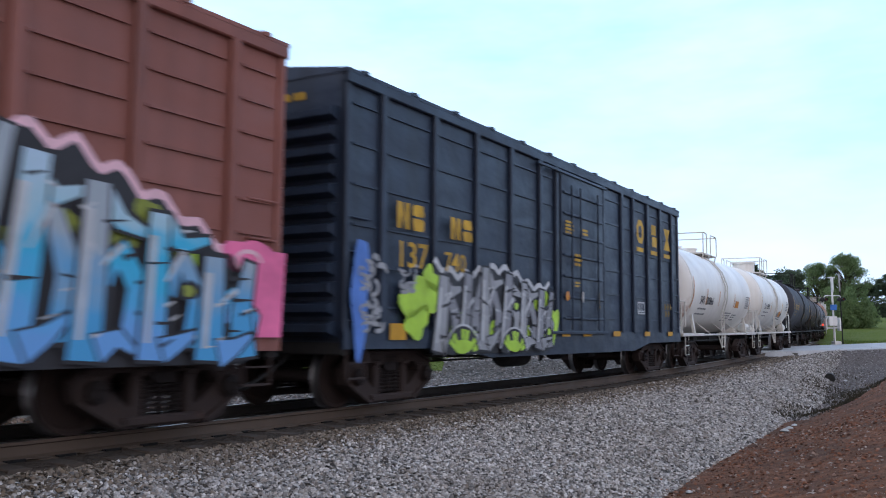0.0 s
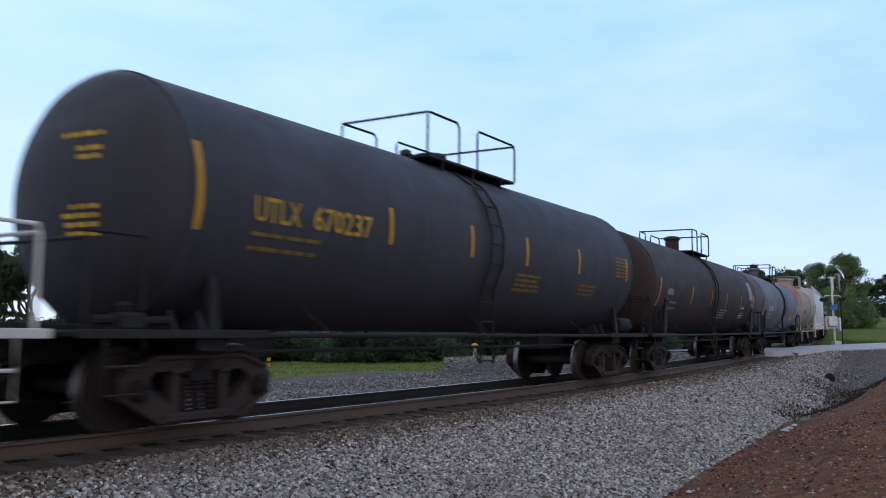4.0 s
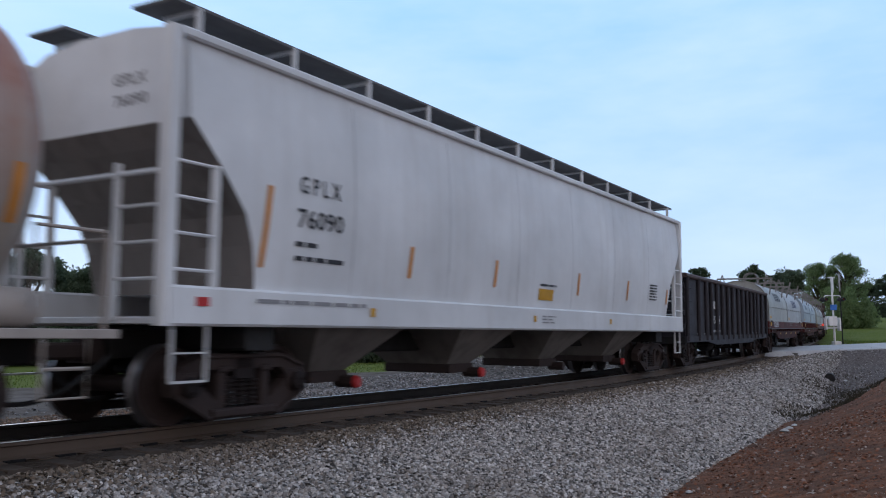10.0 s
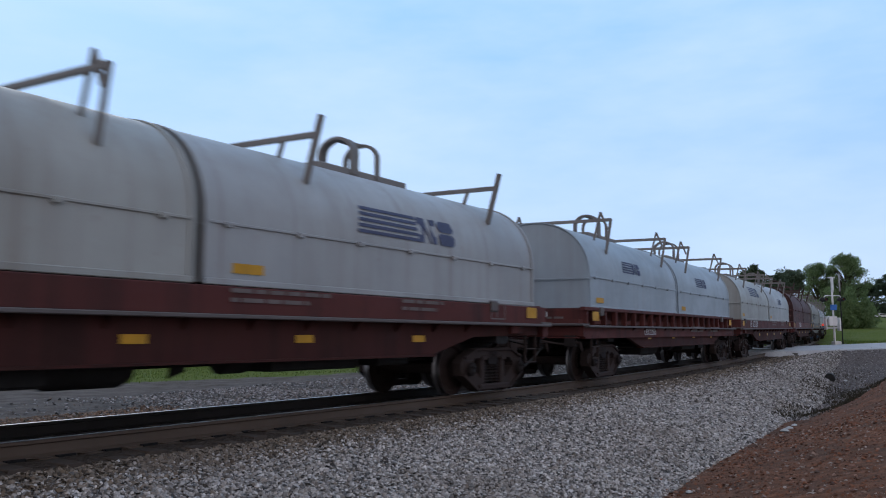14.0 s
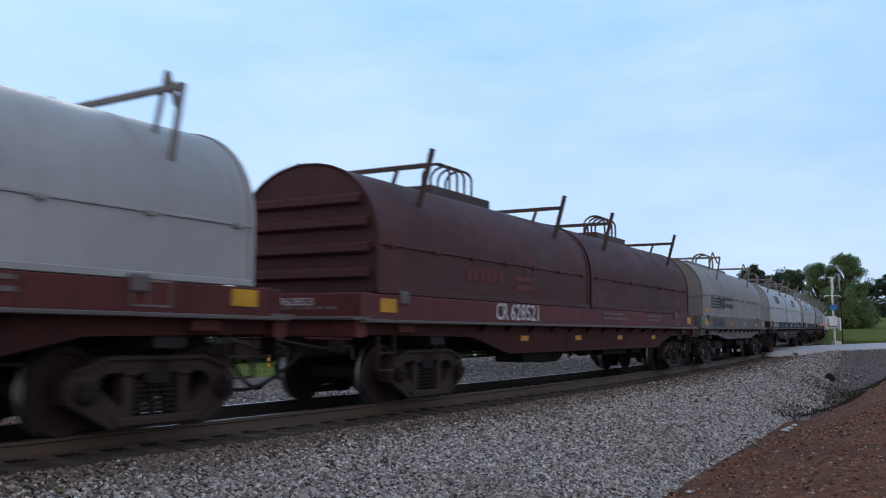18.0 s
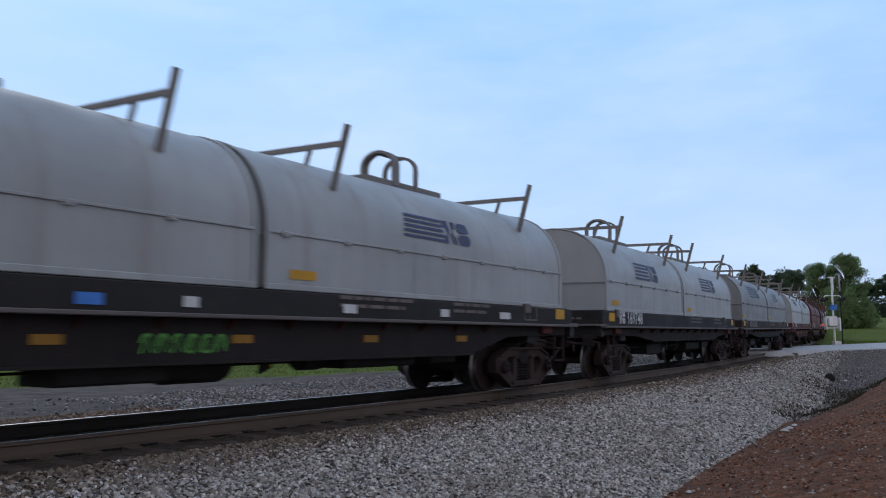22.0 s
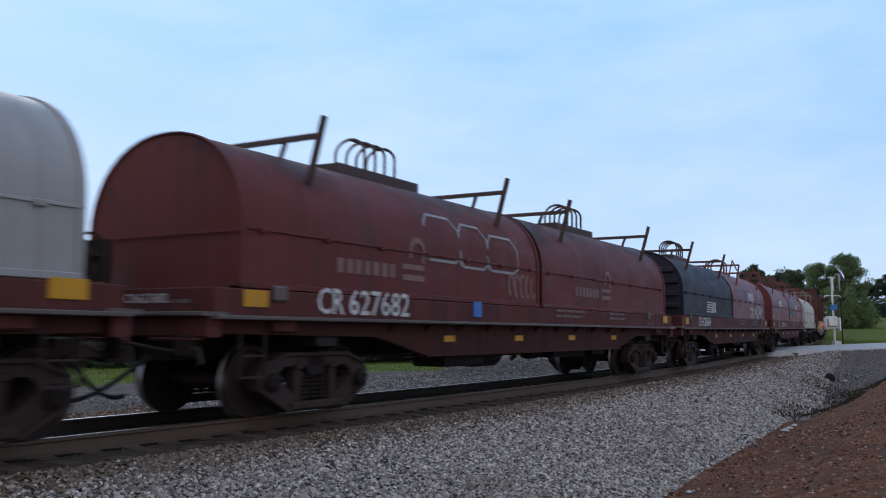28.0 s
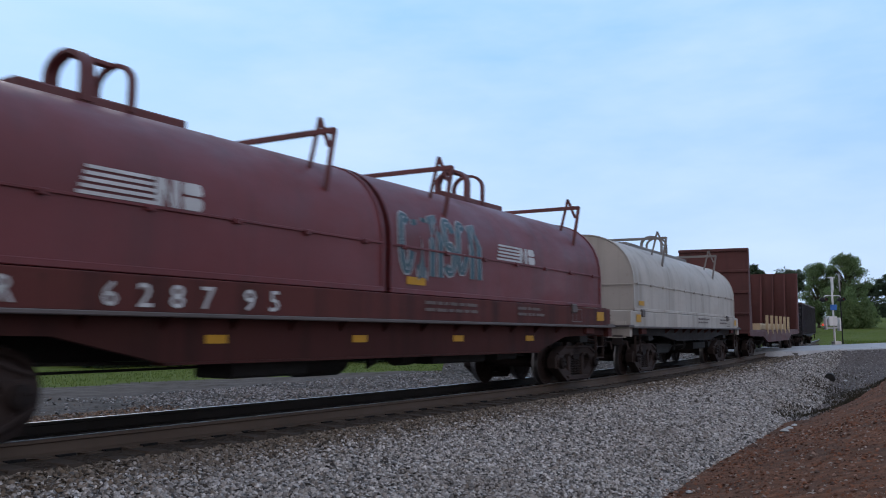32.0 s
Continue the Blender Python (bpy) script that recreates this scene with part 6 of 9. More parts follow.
def hopper_car(label, sa, sb, fa, fb, body, number):
    rng = random.Random(31)
    car, mid, xf, xr, tc = make_car("covered_hopper", label, "freight car", fa + 0.1, fb - 0.1, sa, sb)
    a, b = fa - mid, fb - mid
    W, eave, sill = 1.50, 4.38, 1.55

    def side(z):
        return -W + 0.10 * ((z - 2.9) / 1.4) ** 2 - 0.03

    # body in long section: square shoulders, ends that slope inwards to the floor
    ring = [(side(z), z) for z in (sill, 1.75, 2.1, 2.45, 2.72, 2.97, 3.2, 3.43, 3.9, eave)]
    roof = [(-1.1, eave + 0.14), (-0.5, eave + 0.22), (0.5, eave + 0.22), (1.1, eave + 0.14)]
    full = ring + roof + [(-y, z) for y, z in ring[::-1]]
    mb = MB()

    def inset(z):
        return float(np.interp(z, (1.55, 1.75, 2.1, 2.45, 2.97, 3.43), (1.12, 1.10, 1.02, 0.89, 0.44, 0.0)))
    n = len(full)
    for k in (0, 1):
        for y, z in full:
            mb.v.append(((a + 0.22 + inset(z)) if k == 0 else (b - 0.22 - inset(z)), y, z))
    for i in range(n - 1):
        mb.f.append((i, i + 1, n + i + 1, n + i)[::-1])
    half = len(ring)
    slope = MB()
    for k in (0, 1):
        o = k * n
        for i in range(half - 1):
            q = (o + i, o + i + 1, o + n - 2 - i, o + n - 1 - i)
            q = q if k == 0 else q[::-1]
            # sheets under the overhang are split off for a colour that holds their shade
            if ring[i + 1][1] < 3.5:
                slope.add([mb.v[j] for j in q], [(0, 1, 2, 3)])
            else:
                mb.f.append(q)
        cap = tuple(o + i for i in range(half - 1, n - half + 1))
        mb.f.append(cap if k == 0 else cap[::-1])
    mb.f.append((0, n, 2 * n - 1, n - 1)[::-1])
    shell = part("body", mb, body, car, "smooth-sided steel hopper body", smooth=25)
    fig = MB()
    for text, y0, z0 in (("GPLX", -0.20, 3.93), (number, -0.22, 3.68)):
        vs, fs = lettering(text, 0.14, 1.15)
        fig.add([(a + 0.212, y0 - u, z0 + v) for u, v in vs], fs)
    pieces("stencil", fig, M["grey_mark"], car, "worn stencilled figure")
    pieces("slope_sheet", slope, M["shaded_white"], car, "sloping end sheet, grimy and coloured dark for shade")
    for k in (-1, 1):
        y0, y1 = sorted((k * 1.40, k * 1.53))
        part("side_sill", MB().box(a, b, y0, y1, 1.14, 1.58, 0.03), body, car, "deep plate side sill")
        part("eave_rail", MB().box(a + 0.1, b - 0.1, min(k * 1.36, k * 1.50), max(k * 1.36, k * 1.50), eave - 0.06, eave + 0.05, 0.02), body, car)
        for x in (a - 0.10, b - 0.08):
            part("corner_post", MB().box(x, x + 0.18, min(k * 1.36, k * 1.52), max(k * 1.36, k * 1.52), 1.14, eave + 0.02, 0.02), body, car)
        for x in (a + 0.60, b - 0.70):
            part("ladder_post", MB().box(x, x + 0.10, min(k * 1.42, k * 1.52), max(k * 1.42, k * 1.52), 1.5, 2.95, 0.02), body, car)
        for x0 in (a, b - 0.66):
            pieces("rung", ladder(MB(), x0, x0 + 0.66, k * 1.47, 1.55, 3.12, 4, 0.02), body, car)
            part("step", shared("hop_step", lambda: step_mesh(0.5, 0.62)), body, car, "hanging corner step", at=pose(x0 + 0.34, k * 1.46, 1.16))
    for x, k in ((a, -1), (b, 1)):
        pieces("end_cage_bar", MB().tube([(x, -1.45, 2.82), (x, 1.45, 2.82)], 0.03, 8).bar((x, -0.62, 1.2), (x, -0.62, 2.95), 0.07, 0.07).tube([(x, -1.42, 2.45), (x, -0.62, 2.45)], 0.02, 6).tube([(x, -1.42, 2.05), (x, -0.62, 2.05)], 0.02, 6).tube([(x, -1.42, 1.65), (x, -0.62, 1.65)], 0.02, 6).bar((x, 1.1, 1.2), (x, 1.1, 4.2), 0.06, 0.06), body, car)
        part("end_deck", MB().box(min(x, x - k * 1.5), max(x, x - k * 1.5), -1.4, 1.4, 1.16, 1.24, 0.01), body, car)
    # running boards on posts along the roof
    for k in (-1, 1):
        bd = MB()
        bd.box(a + 0.1, b - 0.1, min(k * 0.62, k * 1.30), max(k * 0.62, k * 1.30), eave + 0.38, eave + 0.42, 0.005)
        part("running_board", bd, M["board_grey"], car, "grated roof walk")
        for j in range(12):
            x = a + 0.5 + (b - a - 1.0) * j / 11
            part("board_post", shared("hop_post", lambda: MB().box(-0.035, 0.035, -0.03, 0.03, 0.0, 0.40, 0.01).box(-0.03, 0.03, 0.0, 0.55, 0.35, 0.39)), body, car, at=pose(x, k * 1.28, eave, 0, 0, 0 if k < 0 else 180))
    for j in range(5):
        part("hatch", MB().box(a + 1.2 + j * 3.5, a + 3.6 + j * 3.5, -0.5, 0.5, eave + 0.20, eave + 0.36, 0.04), body, car, "roof loading hatch")
    # outlet pockets, in the same shade-darkened white as the slope sheets
    L = tc - 4.4
    for j in range(4):
        x = -L / 2 + L * j / 3
        poly = [(-1.5, 1.15), (1.5, 1.15), (0.42, 0.52), (0.42, 0.38), (-0.42, 0.38), (-0.42, 0.52)]
        hp = MB()
        hp.add([(x - 1.05, -1.32, 1.16), (x + 1.05, -1.32, 1.16), (x + 1.05, 1.32, 1.16), (x - 1.05, 1.32, 1.16), (x - 0.40, -0.62, 0.50), (x + 0.40, -0.62, 0.50), (x + 0.40, 0.62, 0.50), (x - 0.40, 0.62, 0.50)],
               [(0, 1, 5, 4), (1, 2, 6, 5), (2, 3, 7, 6), (3, 0, 4, 7), (7, 6, 5, 4), (0, 3, 2, 1)])
        pk = part("outlet_pocket", hp, M["shaded_white"], car, "sloping discharge pocket")
        part("outlet_gate", MB().box(x - 0.44, x + 0.44, -0.7, 0.7, 0.36, 0.52, 0.02).tube([(x + 0.3, -0.95, 0.36), (x + 0.3, -0.6, 0.36)], 0.09, 10), M["steel_rust"], pk)
        if j in (0, 1, 3):
            part("outlet_cap", MB().lathe([(-1.0, 0.08), (-0.94, 0.1)], 10, "y", (x + 0.3, 0, 0.36)), M["red_mark"], pk, "red outlet cap")
    part("centre_sill", MB().box(a + 0.3, b - 0.3, -0.22, 0.22, 0.76, 1.1, 0.02), M["black_gear"], car)
    for x in (-tc / 2, tc / 2):
        part("body_bolster", MB().box(x - 0.25, x + 0.25, -1.35, 1.35, 0.86, 1.16, 0.03), M["black_gear"], car)
    mk = MB()
    stencil(mk, "G P L X", a + 2.03, 2.84, 0.22, side, 0.82)
    stencil(mk, number, a + 2.0, 2.40, 0.24, side, 1.12)
    pieces("stencil", mk, M["black_mark"], car, "black stencilled figure")
    mk = MB()
    small_print(mk, a + 2.0, 2.16, 1, 0.6, side, rng, 0.06)
    small_print(mk, a + 2.0, 1.98, 1, 1.1, side, rng, 0.06)
    small_print(mk, b - 3.0, 2.35, 6, 0.8, side, rng, 0.04, 0.075)
    small_print(mk, a + 9.4, 2.02, 1, 0.8, side, rng, 0.04)
    print_part(mk, M["black_mark"], car)
    print_part(small_print(small_print(MB(), a + 1.3, 1.42, 1, 2.3, lambda z: -1.53, rng, 0.05), a + 9.4, 1.4, 3, 0.7, lambda z: -1.53, rng, 0.03, 0.06), M["grey_mark"], car)
    st = MB()
    for x, h in ((1.35, 0.95), (4.6, 0.48), (7.4, 0.48), (11.3, 0.48), (14.5, 0.48), (17.8, 0.4)):
        st.patch(a + x, a + x + 0.09, 2.0 - (0.15 if h > 0.9 else 0.1), 2.0 + h - 0.1, side, 0.012, 1, 4, 0.10)
    pieces("reflector", st, M["amber_mark"], car, "amber reflector stripe")
    pl = MB().patch(a + 9.35, a + 10.05, 1.74, 1.96, side, 0.012, 1, 1)
    for x in (3.6, 9.0, 13.2):
        pl.patch(a + x, a + x + 0.12, 1.30, 1.42, lambda z: -1.53, 0.012, 1, 1)
    pieces("notice_plate", pl, M["yellow_mark"], car)
    part("red_tag", MB().patch(a + 0.35, a + 0.55, 1.36, 1.46, lambda z: -1.53, 0.01, 1, 1), M["red_mark"], car)
    for j in range(6):
        x = a + 3.2 + j * 2.6
        part("weld_seam", MB().patch(x, x + 0.02, 1.6, 4.2, side, 0.006, 1, 6), M["seam_grey"], car)
    return car


def gondola(label, sa, sb, fa, fb, body, number, top=2.95, posts=()):
    rng = random.Random(17)
    car, mid, xf, xr, tc = make_car("gondola", label, "freight car", fa + 0.1, fb - 0.1, sa, sb)
    a, b = fa - mid, fb - mid
    W = 1.40
    underframe(car, xf, xr, tc, 0.98)
    part("floor", MB().box(a, b, -W, W, 0.98, 1.08), body, car)
    for k in (-1, 1):
        y0, y1 = sorted((k * (W - 0.03), k * W))
        part("side_wall", MB().box(a, b, y0, y1, 0.98, top - 0.05), body, car, "sheet steel gondola side")
        part("top_chord", MB().box(a - 0.05, b + 0.05, min(k * (W - 0.10), k * (W + 0.10)), max(k * (W - 0.10), k * (W + 0.10)), top - 0.14, top, 0.04), M["chord_brown"], car, "rusty brown top chord")
        s0, s1 = sorted((k * (W - 0.02), k * (W + 0.05)))
        part("side_sill", MB().prism([(a, 0.82), (-tc / 2 + 1.6, 0.82), (-tc / 2 + 3.4, 0.68), (tc / 2 - 3.4, 0.68), (tc / 2 - 1.6, 0.82), (b, 0.82), (b, 1.02), (a, 1.02)], s0, s1), body, car)
        for x in [a + u for u in posts]:
            part("side_post", MB().box(x - 0.07, x + 0.07, min(k * W, k * (W + 0.11)), max(k * W, k * (W + 0.11)), 0.86, top - 0.12, 0.035), body, car)
        for x0 in (a + 0.25, b - 0.72):
            pieces("grab_iron", ladder(MB(), x0, x0 + 0.45, k * (W + 0.02), 1.1, 2.7, 4), body, car)
            part("step", shared("box_step", lambda: step_mesh(0.45, 0.42)), body, car, at=pose(x0 + 0.22, k * 1.40, 0.85))
    for x, k in ((a, -1), (b, 1)):
        part("end_wall", MB().box(min(x, x - k * 0.04), max(x, x - k * 0.04), -W, W, 0.98, top - 0.06), body, car)
        for j in range(4):
            z = 1.3 + j * 0.42
            part("end_rib", MB().prism([(x, z - 0.09), (x + k * 0.09, z - 0.05), (x + k * 0.09, z + 0.05), (x, z + 0.09)], -W, W), body, car)
        part("end_chord", MB().box(min(x - k * 0.05, x + k * 0.09), max(x - k * 0.05, x + k * 0.09), -W, W, top - 0.15, top - 0.003, 0.03), M["chord_brown"], car)
        part("end_sill", MB().box(min(x, x - k * 0.2), max(x, x - k * 0.2), -W, W, 0.76, 1.0, 0.02), M["black_gear"], car)
    g = lambda z: -W
    if number:
        mk = MB()
        x, step = a + 4.92, 0.78
        bars(mk, x - step, 1.93, 0.27, 2, g, 0.28)
        stencil(mk, number[:3], x - step, 1.42, 0.27, g, 0.85)
        stencil(mk, number[3:], x, 1.42, 0.27, g, 0.92)
        pieces("stencil", mk, M["white_mark"], car, "white stencilled figure")
        mk = MB()
        for xx in (x - step, x):
            small_print(mk, xx, 1.12, 2, 0.62, g, rng, 0.085, 0.18)
        for xx in (a + 1.6, a + 2.7, b - 4.2, b - 3.0):
            small_print(mk, xx, 1.05, 2, 0.5, g, rng, 0.05, 0.12)
        print_part(mk, M["grey_mark"], car)
        fr = MB()
        x = b - 2.70
        for z in (1.28, 1.72):
            fr.patch(x, x + 0.56, z, z + 0.035, g, 0.01, 1, 1)
        for xx in (0, 0.2, 0.525):
            fr.patch(x + xx, x + xx + 0.035, 1.28, 1.77, g, 0.01, 1, 1)
        part("test_panel", fr, M["white_mark"], car, "white outlined data panel")
    return car


def bulkhead_flat(label, sa, sb, fa, fb, body):
    car, mid, xf, xr, tc = make_car("bulkhead_flatcar", label, "freight car", fa + 0.1, fb - 0.1, sa, sb)
    a, b = fa - mid, fb - mid
    underframe(car, xf, xr, tc, 0.98)
    part("deck", MB().box(a, b, -1.42, 1.42, 1.06, 1.20, 0.02), body, car)
    for k in (-1, 1):
        part("side_sill", MB().prism([(a, 0.95), (-tc / 2 + 2, 0.9), (-tc / 2 + 3.4, 0.62), (tc / 2 - 3.4, 0.62), (tc / 2 - 2, 0.9), (b, 0.95), (b, 1.1), (a, 1.1)], min(k * 1.36, k * 1.45), max(k * 1.36, k * 1.45)), body, car)
        for j in range(6):
            x = a + 5.6 + (b - a - 11.2) * j / 5
            part("stake", shared("flat_stake", lambda: MB().box(-0.06, 0.06, -0.06, 0.06, 1.0, 1.9, 0.01)), M["stake_pale"], car, "pale timber stake", at=pose(x, k * 1.42, 0))
    for x, k in ((a, 1), (b, -1)):
        bh = part("bulkhead", MB().box(min(x, x + k * 0.12), max(x, x + k * 0.12), -1.45, 1.45, 1.15, 4.68, 0.03), body, car, "tall steel end bulkhead")
        for y in (-1.4, -0.7, 0, 0.7, 1.4):
            part("bulkhead_post", MB().prism([(x - 0.0 + k * 0.1, 1.2), (x + k * 0.75, 1.2), (x + k * 0.25, 4.66), (x + k * 0.1, 4.66)], y - 0.05, y + 0.05), body, bh)
        for z in (1.9, 2.8, 3.7, 4.6):
            part("bulkhead_rib", MB().box(min(x - k * 0.08, x), max(x - k * 0.08, x), -1.45, 1.45, z - 0.06, z + 0.06, 0.02), body, bh)
    part("low_load", MB().box(a + 5.0, b - 5.0, -1.2, 1.2, 1.2, 1.5, 0.05), M["stake_pale"], car, "low load of pale timber")
    return car


# ---- car paints ----
M["hood_trim"] = paint("grey_bracket_paint", (0.19, 0.18, 0.172), (0.13, 0.07, 0.04), 0.5, 0.6)
M["hood_trim_red"] = paint("red_bracket_paint", (0.14, 0.045, 0.045), (0.09, 0.045, 0.03), 0.4, 0.6)
M["hood_cream"] = paint("cream_grey_cover", (0.318, 0.330, 0.316), (0.20, 0.12, 0.08), 0.25, 0.5, (0.20, 0.17, 0.14), 0.45, seam=(1.27, (0.17, 0.13, 0.10), 0.5))
M["hood_white"] = paint("white_cover", (0.322, 0.338, 0.347), (0.22, 0.14, 0.10), 0.22, 0.45, (0.22, 0.20, 0.18), 0.42, seam=(1.27, (0.17, 0.135, 0.11), 0.5))
M["hood_dirty"] = paint("dirty_cream_cover", (0.45, 0.42, 0.38), (0.2, 0.12, 0.08), 0.4, 0.6, (0.16, 0.13, 0.10), 0.6)
M["hood_grey"] = paint("grey_cover", (0.212, 0.220, 0.228), (0.18, 0.12, 0.09), 0.25, 0.5, (0.15, 0.13, 0.115), 0.5, seam=(1.27, (0.14, 0.11, 0.09), 0.55))
M["hood_tan"] = paint("dusty_tan_grey_cover", (0.222, 0.212, 0.200), (0.16, 0.11, 0.08), 0.3, 0.6, (0.15, 0.12, 0.10), 0.5, seam=(1.6, (0.15, 0.115, 0.09), 0.5))
M["hood_blue"] = paint("pale_blue_cover", (0.31, 0.37, 0.42), (0.2, 0.14, 0.1), 0.18, 0.5, (0.2, 0.2, 0.19), 0.3)
M["hood_brown"] = paint("dark_brown_cover", (0.076, 0.029, 0.028), (0.15, 0.04, 0.03), 0.5, 0.65, (0.035, 0.022, 0.022), 0.6, gloss=0.25, seam=(1.5, (0.04, 0.022, 0.02), 0.6), soot=(3.3, 4.2, (0.035, 0.022, 0.022)))
M["hood_rust"] = paint("rust_red_cover", (0.125, 0.022, 0.019), (0.05, 0.024, 0.020), 0.7, 0.6, (0.030, 0.016, 0.015), 0.75, gloss=0.3, seam=(1.5, (0.035, 0.018, 0.016), 0.6), soot=(3.05, 3.8, (0.026, 0.016, 0.016)))
M["hood_red"] = paint("maroon_cover", (0.15, 0.032, 0.036), (0.09, 0.035, 0.03), 0.3, 0.5, (0.055, 0.024, 0.025), 0.45, seam=(2.4, (0.055, 0.022, 0.022), 0.5))
M["hood_black"] = paint("blue_black_cover", (0.024, 0.023, 0.037), (0.06, 0.055, 0.052), 0.25, 0.6, (0.018, 0.018, 0.021), 0.4, gloss=0.25, seam=(1.62, (0.085, 0.08, 0.082), 0.55))
M["frame_red"] = paint("oxide_red_frame", (0.100, 0.029, 0.026), (0.046, 0.023, 0.018), 0.7, 0.7, (0.026, 0.014, 0.013), 0.85, gloss=0.2)
M["frame_bright_red"] = paint("red_frame", (0.115, 0.028, 0.028), (0.06, 0.026, 0.021), 0.5, 0.6, (0.035, 0.017, 0.016), 0.55, gloss=0.25)
M["frame_black"] = paint("black_brown_frame", (0.026, 0.024, 0.024), (0.06, 0.033, 0.026), 0.5, 0.7, (0.014, 0.012, 0.012), 0.5, gloss=0.2)
M["frame_umber"] = paint("dark_umber_frame", (0.036, 0.022, 0.021), (0.075, 0.032, 0.024), 0.6, 0.7, (0.016, 0.012, 0.012), 0.7, gloss=0.2)
# frame paints with the flange's shade put into the colour, and road grime
M["belly_red"] = paint("shaded_red_girder", (0.056, 0.018, 0.016), (0.05, 0.025, 0.019), 0.6, 0.75, (0.018, 0.010, 0.009), 0.8, gloss=0.15)
M["belly_black"] = paint("shaded_black_girder", (0.022, 0.018, 0.018), (0.055, 0.028, 0.022), 0.7, 0.75, (0.010, 0.009, 0.009), 0.6, gloss=0.15)
M["frame_grey"] = paint("dusty_grey_frame", (0.135, 0.128, 0.120), (0.10, 0.06, 0.04), 0.35, 0.65, (0.06, 0.05, 0.045), 0.5)
M["flange_grey"] = paint("dusty_flange", (0.115, 0.100, 0.098), (0.10, 0.05, 0.035), 0.6, 0.7)
M["tank_white"] = paint("white_tank", (0.78, 0.765, 0.73), (0.36, 0.22, 0.13), 0.12, 0.4, (0.50, 0.42, 0.34), 0.25, foot=(0.26, 0.11, 0.05))
M["tank_black"] = paint("black_tank", (0.046, 0.045, 0.056), (0.06, 0.045, 0.04), 0.25, 0.68, (0.022, 0.020, 0.023), 0.5, gloss=0.3)
M["tank_brown"] = paint("brown_black_tank", (0.050, 0.036, 0.036), (0.09, 0.05, 0.04), 0.3, 0.68, (0.025, 0.02, 0.02), 0.4, gloss=0.2)
M["tank_slate"] = paint("slate_blue_tank", (0.128, 0.133, 0.162), (0.085, 0.065, 0.055), 0.3, 0.6, (0.045, 0.044, 0.050), 0.5, gloss=0.25, spill=(0.5, 1.5, (0.022, 0.021, 0.024)))
k = Mat("rust_washed_tank", 0.55)
wash = k.math("ADD", k.axis(2), k.span(k.noise(0.8, 6, 0.6, (0.6, 1, 1)), 0.3, 0.7, -0.75, 0.75))
tone = k.mix(k.span(wash, 2.2, 3.5), (0.33, 0.29, 0.255), (0.30, 0.145, 0.105))
tone = k.mix(k.math("MULTIPLY", k.span(k.noise(1.0, 5, 0.6, (2.2, 2.2, 0.2)), 0.45, 0.7), 0.4), tone, (0.36, 0.33, 0.30))
tone = k.mix(k.math("MULTIPLY", k.span(k.noise(6, 5), 0.58, 0.7), 0.4), tone, (0.20, 0.08, 0.055))
M["tank_rusty"] = k.done(tone, 0.6)
M["box_brown"] = paint("oxide_brown_boxcar", (0.235, 0.086, 0.067), (0.14, 0.05, 0.04), 0.35, 0.6, (0.08, 0.035, 0.03), 0.4)
M["box_blue"] = paint("navy_boxcar", (0.021, 0.034, 0.061), (0.08, 0.075, 0.07), 0.2, 0.42, (0.009, 0.012, 0.018), 0.7, gloss=0.3, dent=14.0)
M["hopper_white"] = paint("white_hopper", (0.655, 0.668, 0.68), (0.35, 0.28, 0.22), 0.12, 0.45, (0.40, 0.38, 0.35), 0.25)
# hopper white with the shade of downward faces mixed in, plus grime streaks
M["shaded_white"] = paint("shaded_white_sheet", (0.20, 0.18, 0.165), (0.14, 0.10, 0.08), 0.4, 0.7, (0.09, 0.075, 0.065), 0.7, gloss=0.2)
M["gon_black"] = paint("black_gondola", (0.038, 0.036, 0.043), (0.075, 0.05, 0.045), 0.35, 0.7, (0.022, 0.019, 0.022), 0.5, gloss=0.25, dent=14.0)
M["chord_brown"] = paint("brown_top_chord", (0.075, 0.045, 0.04), (0.10, 0.05, 0.035), 0.4, 0.7)
M["dull_amber"] = plain("dusty_amber_reflector", (0.26, 0.13, 0.02), 0.6)
M["flat_rust"] = paint("dark_red_flatcar", (0.095, 0.030, 0.028), (0.05, 0.025, 0.02), 0.5, 0.65, (0.03, 0.018, 0.016), 0.5)
M["board_grey"] = plain("galvanised_walk", (0.12, 0.12, 0.125), 0.7)
M["seam_grey"] = plain("weld_shadowless_seam", (0.46, 0.47, 0.48), 0.6)
M["stake_pale"] = plain("pale_timber", (0.42, 0.33, 0.21), 0.8)
M["spray_white"] = plain("silver_spray", (0.46, 0.47, 0.49), 0.5)
M["spray_black"] = plain("black_spray", (0.03, 0.03, 0.035), 0.5)
M["faded_letter"] = plain("faded_rosy_letters", (0.21, 0.135, 0.125), 0.7)
M["spray_teal"] = plain("dark_teal_spray", (0.045, 0.10, 0.125), 0.5)
M["spray_green"] = plain("green_tag_spray", (0.10, 0.30, 0.06), 0.5)
M["spray_grey2"] = plain("silver_grey_spray", (0.30, 0.31, 0.33), 0.5)
M["spray_grey3"] = plain("dull_silver_spray", (0.225, 0.23, 0.255), 0.5)
M["spray_olive"] = plain("olive_spray", (0.24, 0.28, 0.05), 0.5)
M["dim_gold"] = plain("dim_gold_stencil", (0.20, 0.13, 0.03), 0.7)
M["spray_lime"] = plain("lime_spray", (0.38, 0.60, 0.06), 0.5)
M["spray_pink"] = plain("pink_spray", (0.75, 0.16, 0.33), 0.5)
M["spray_rose"] = plain("pale_pink_spray", (0.72, 0.45, 0.52), 0.5)
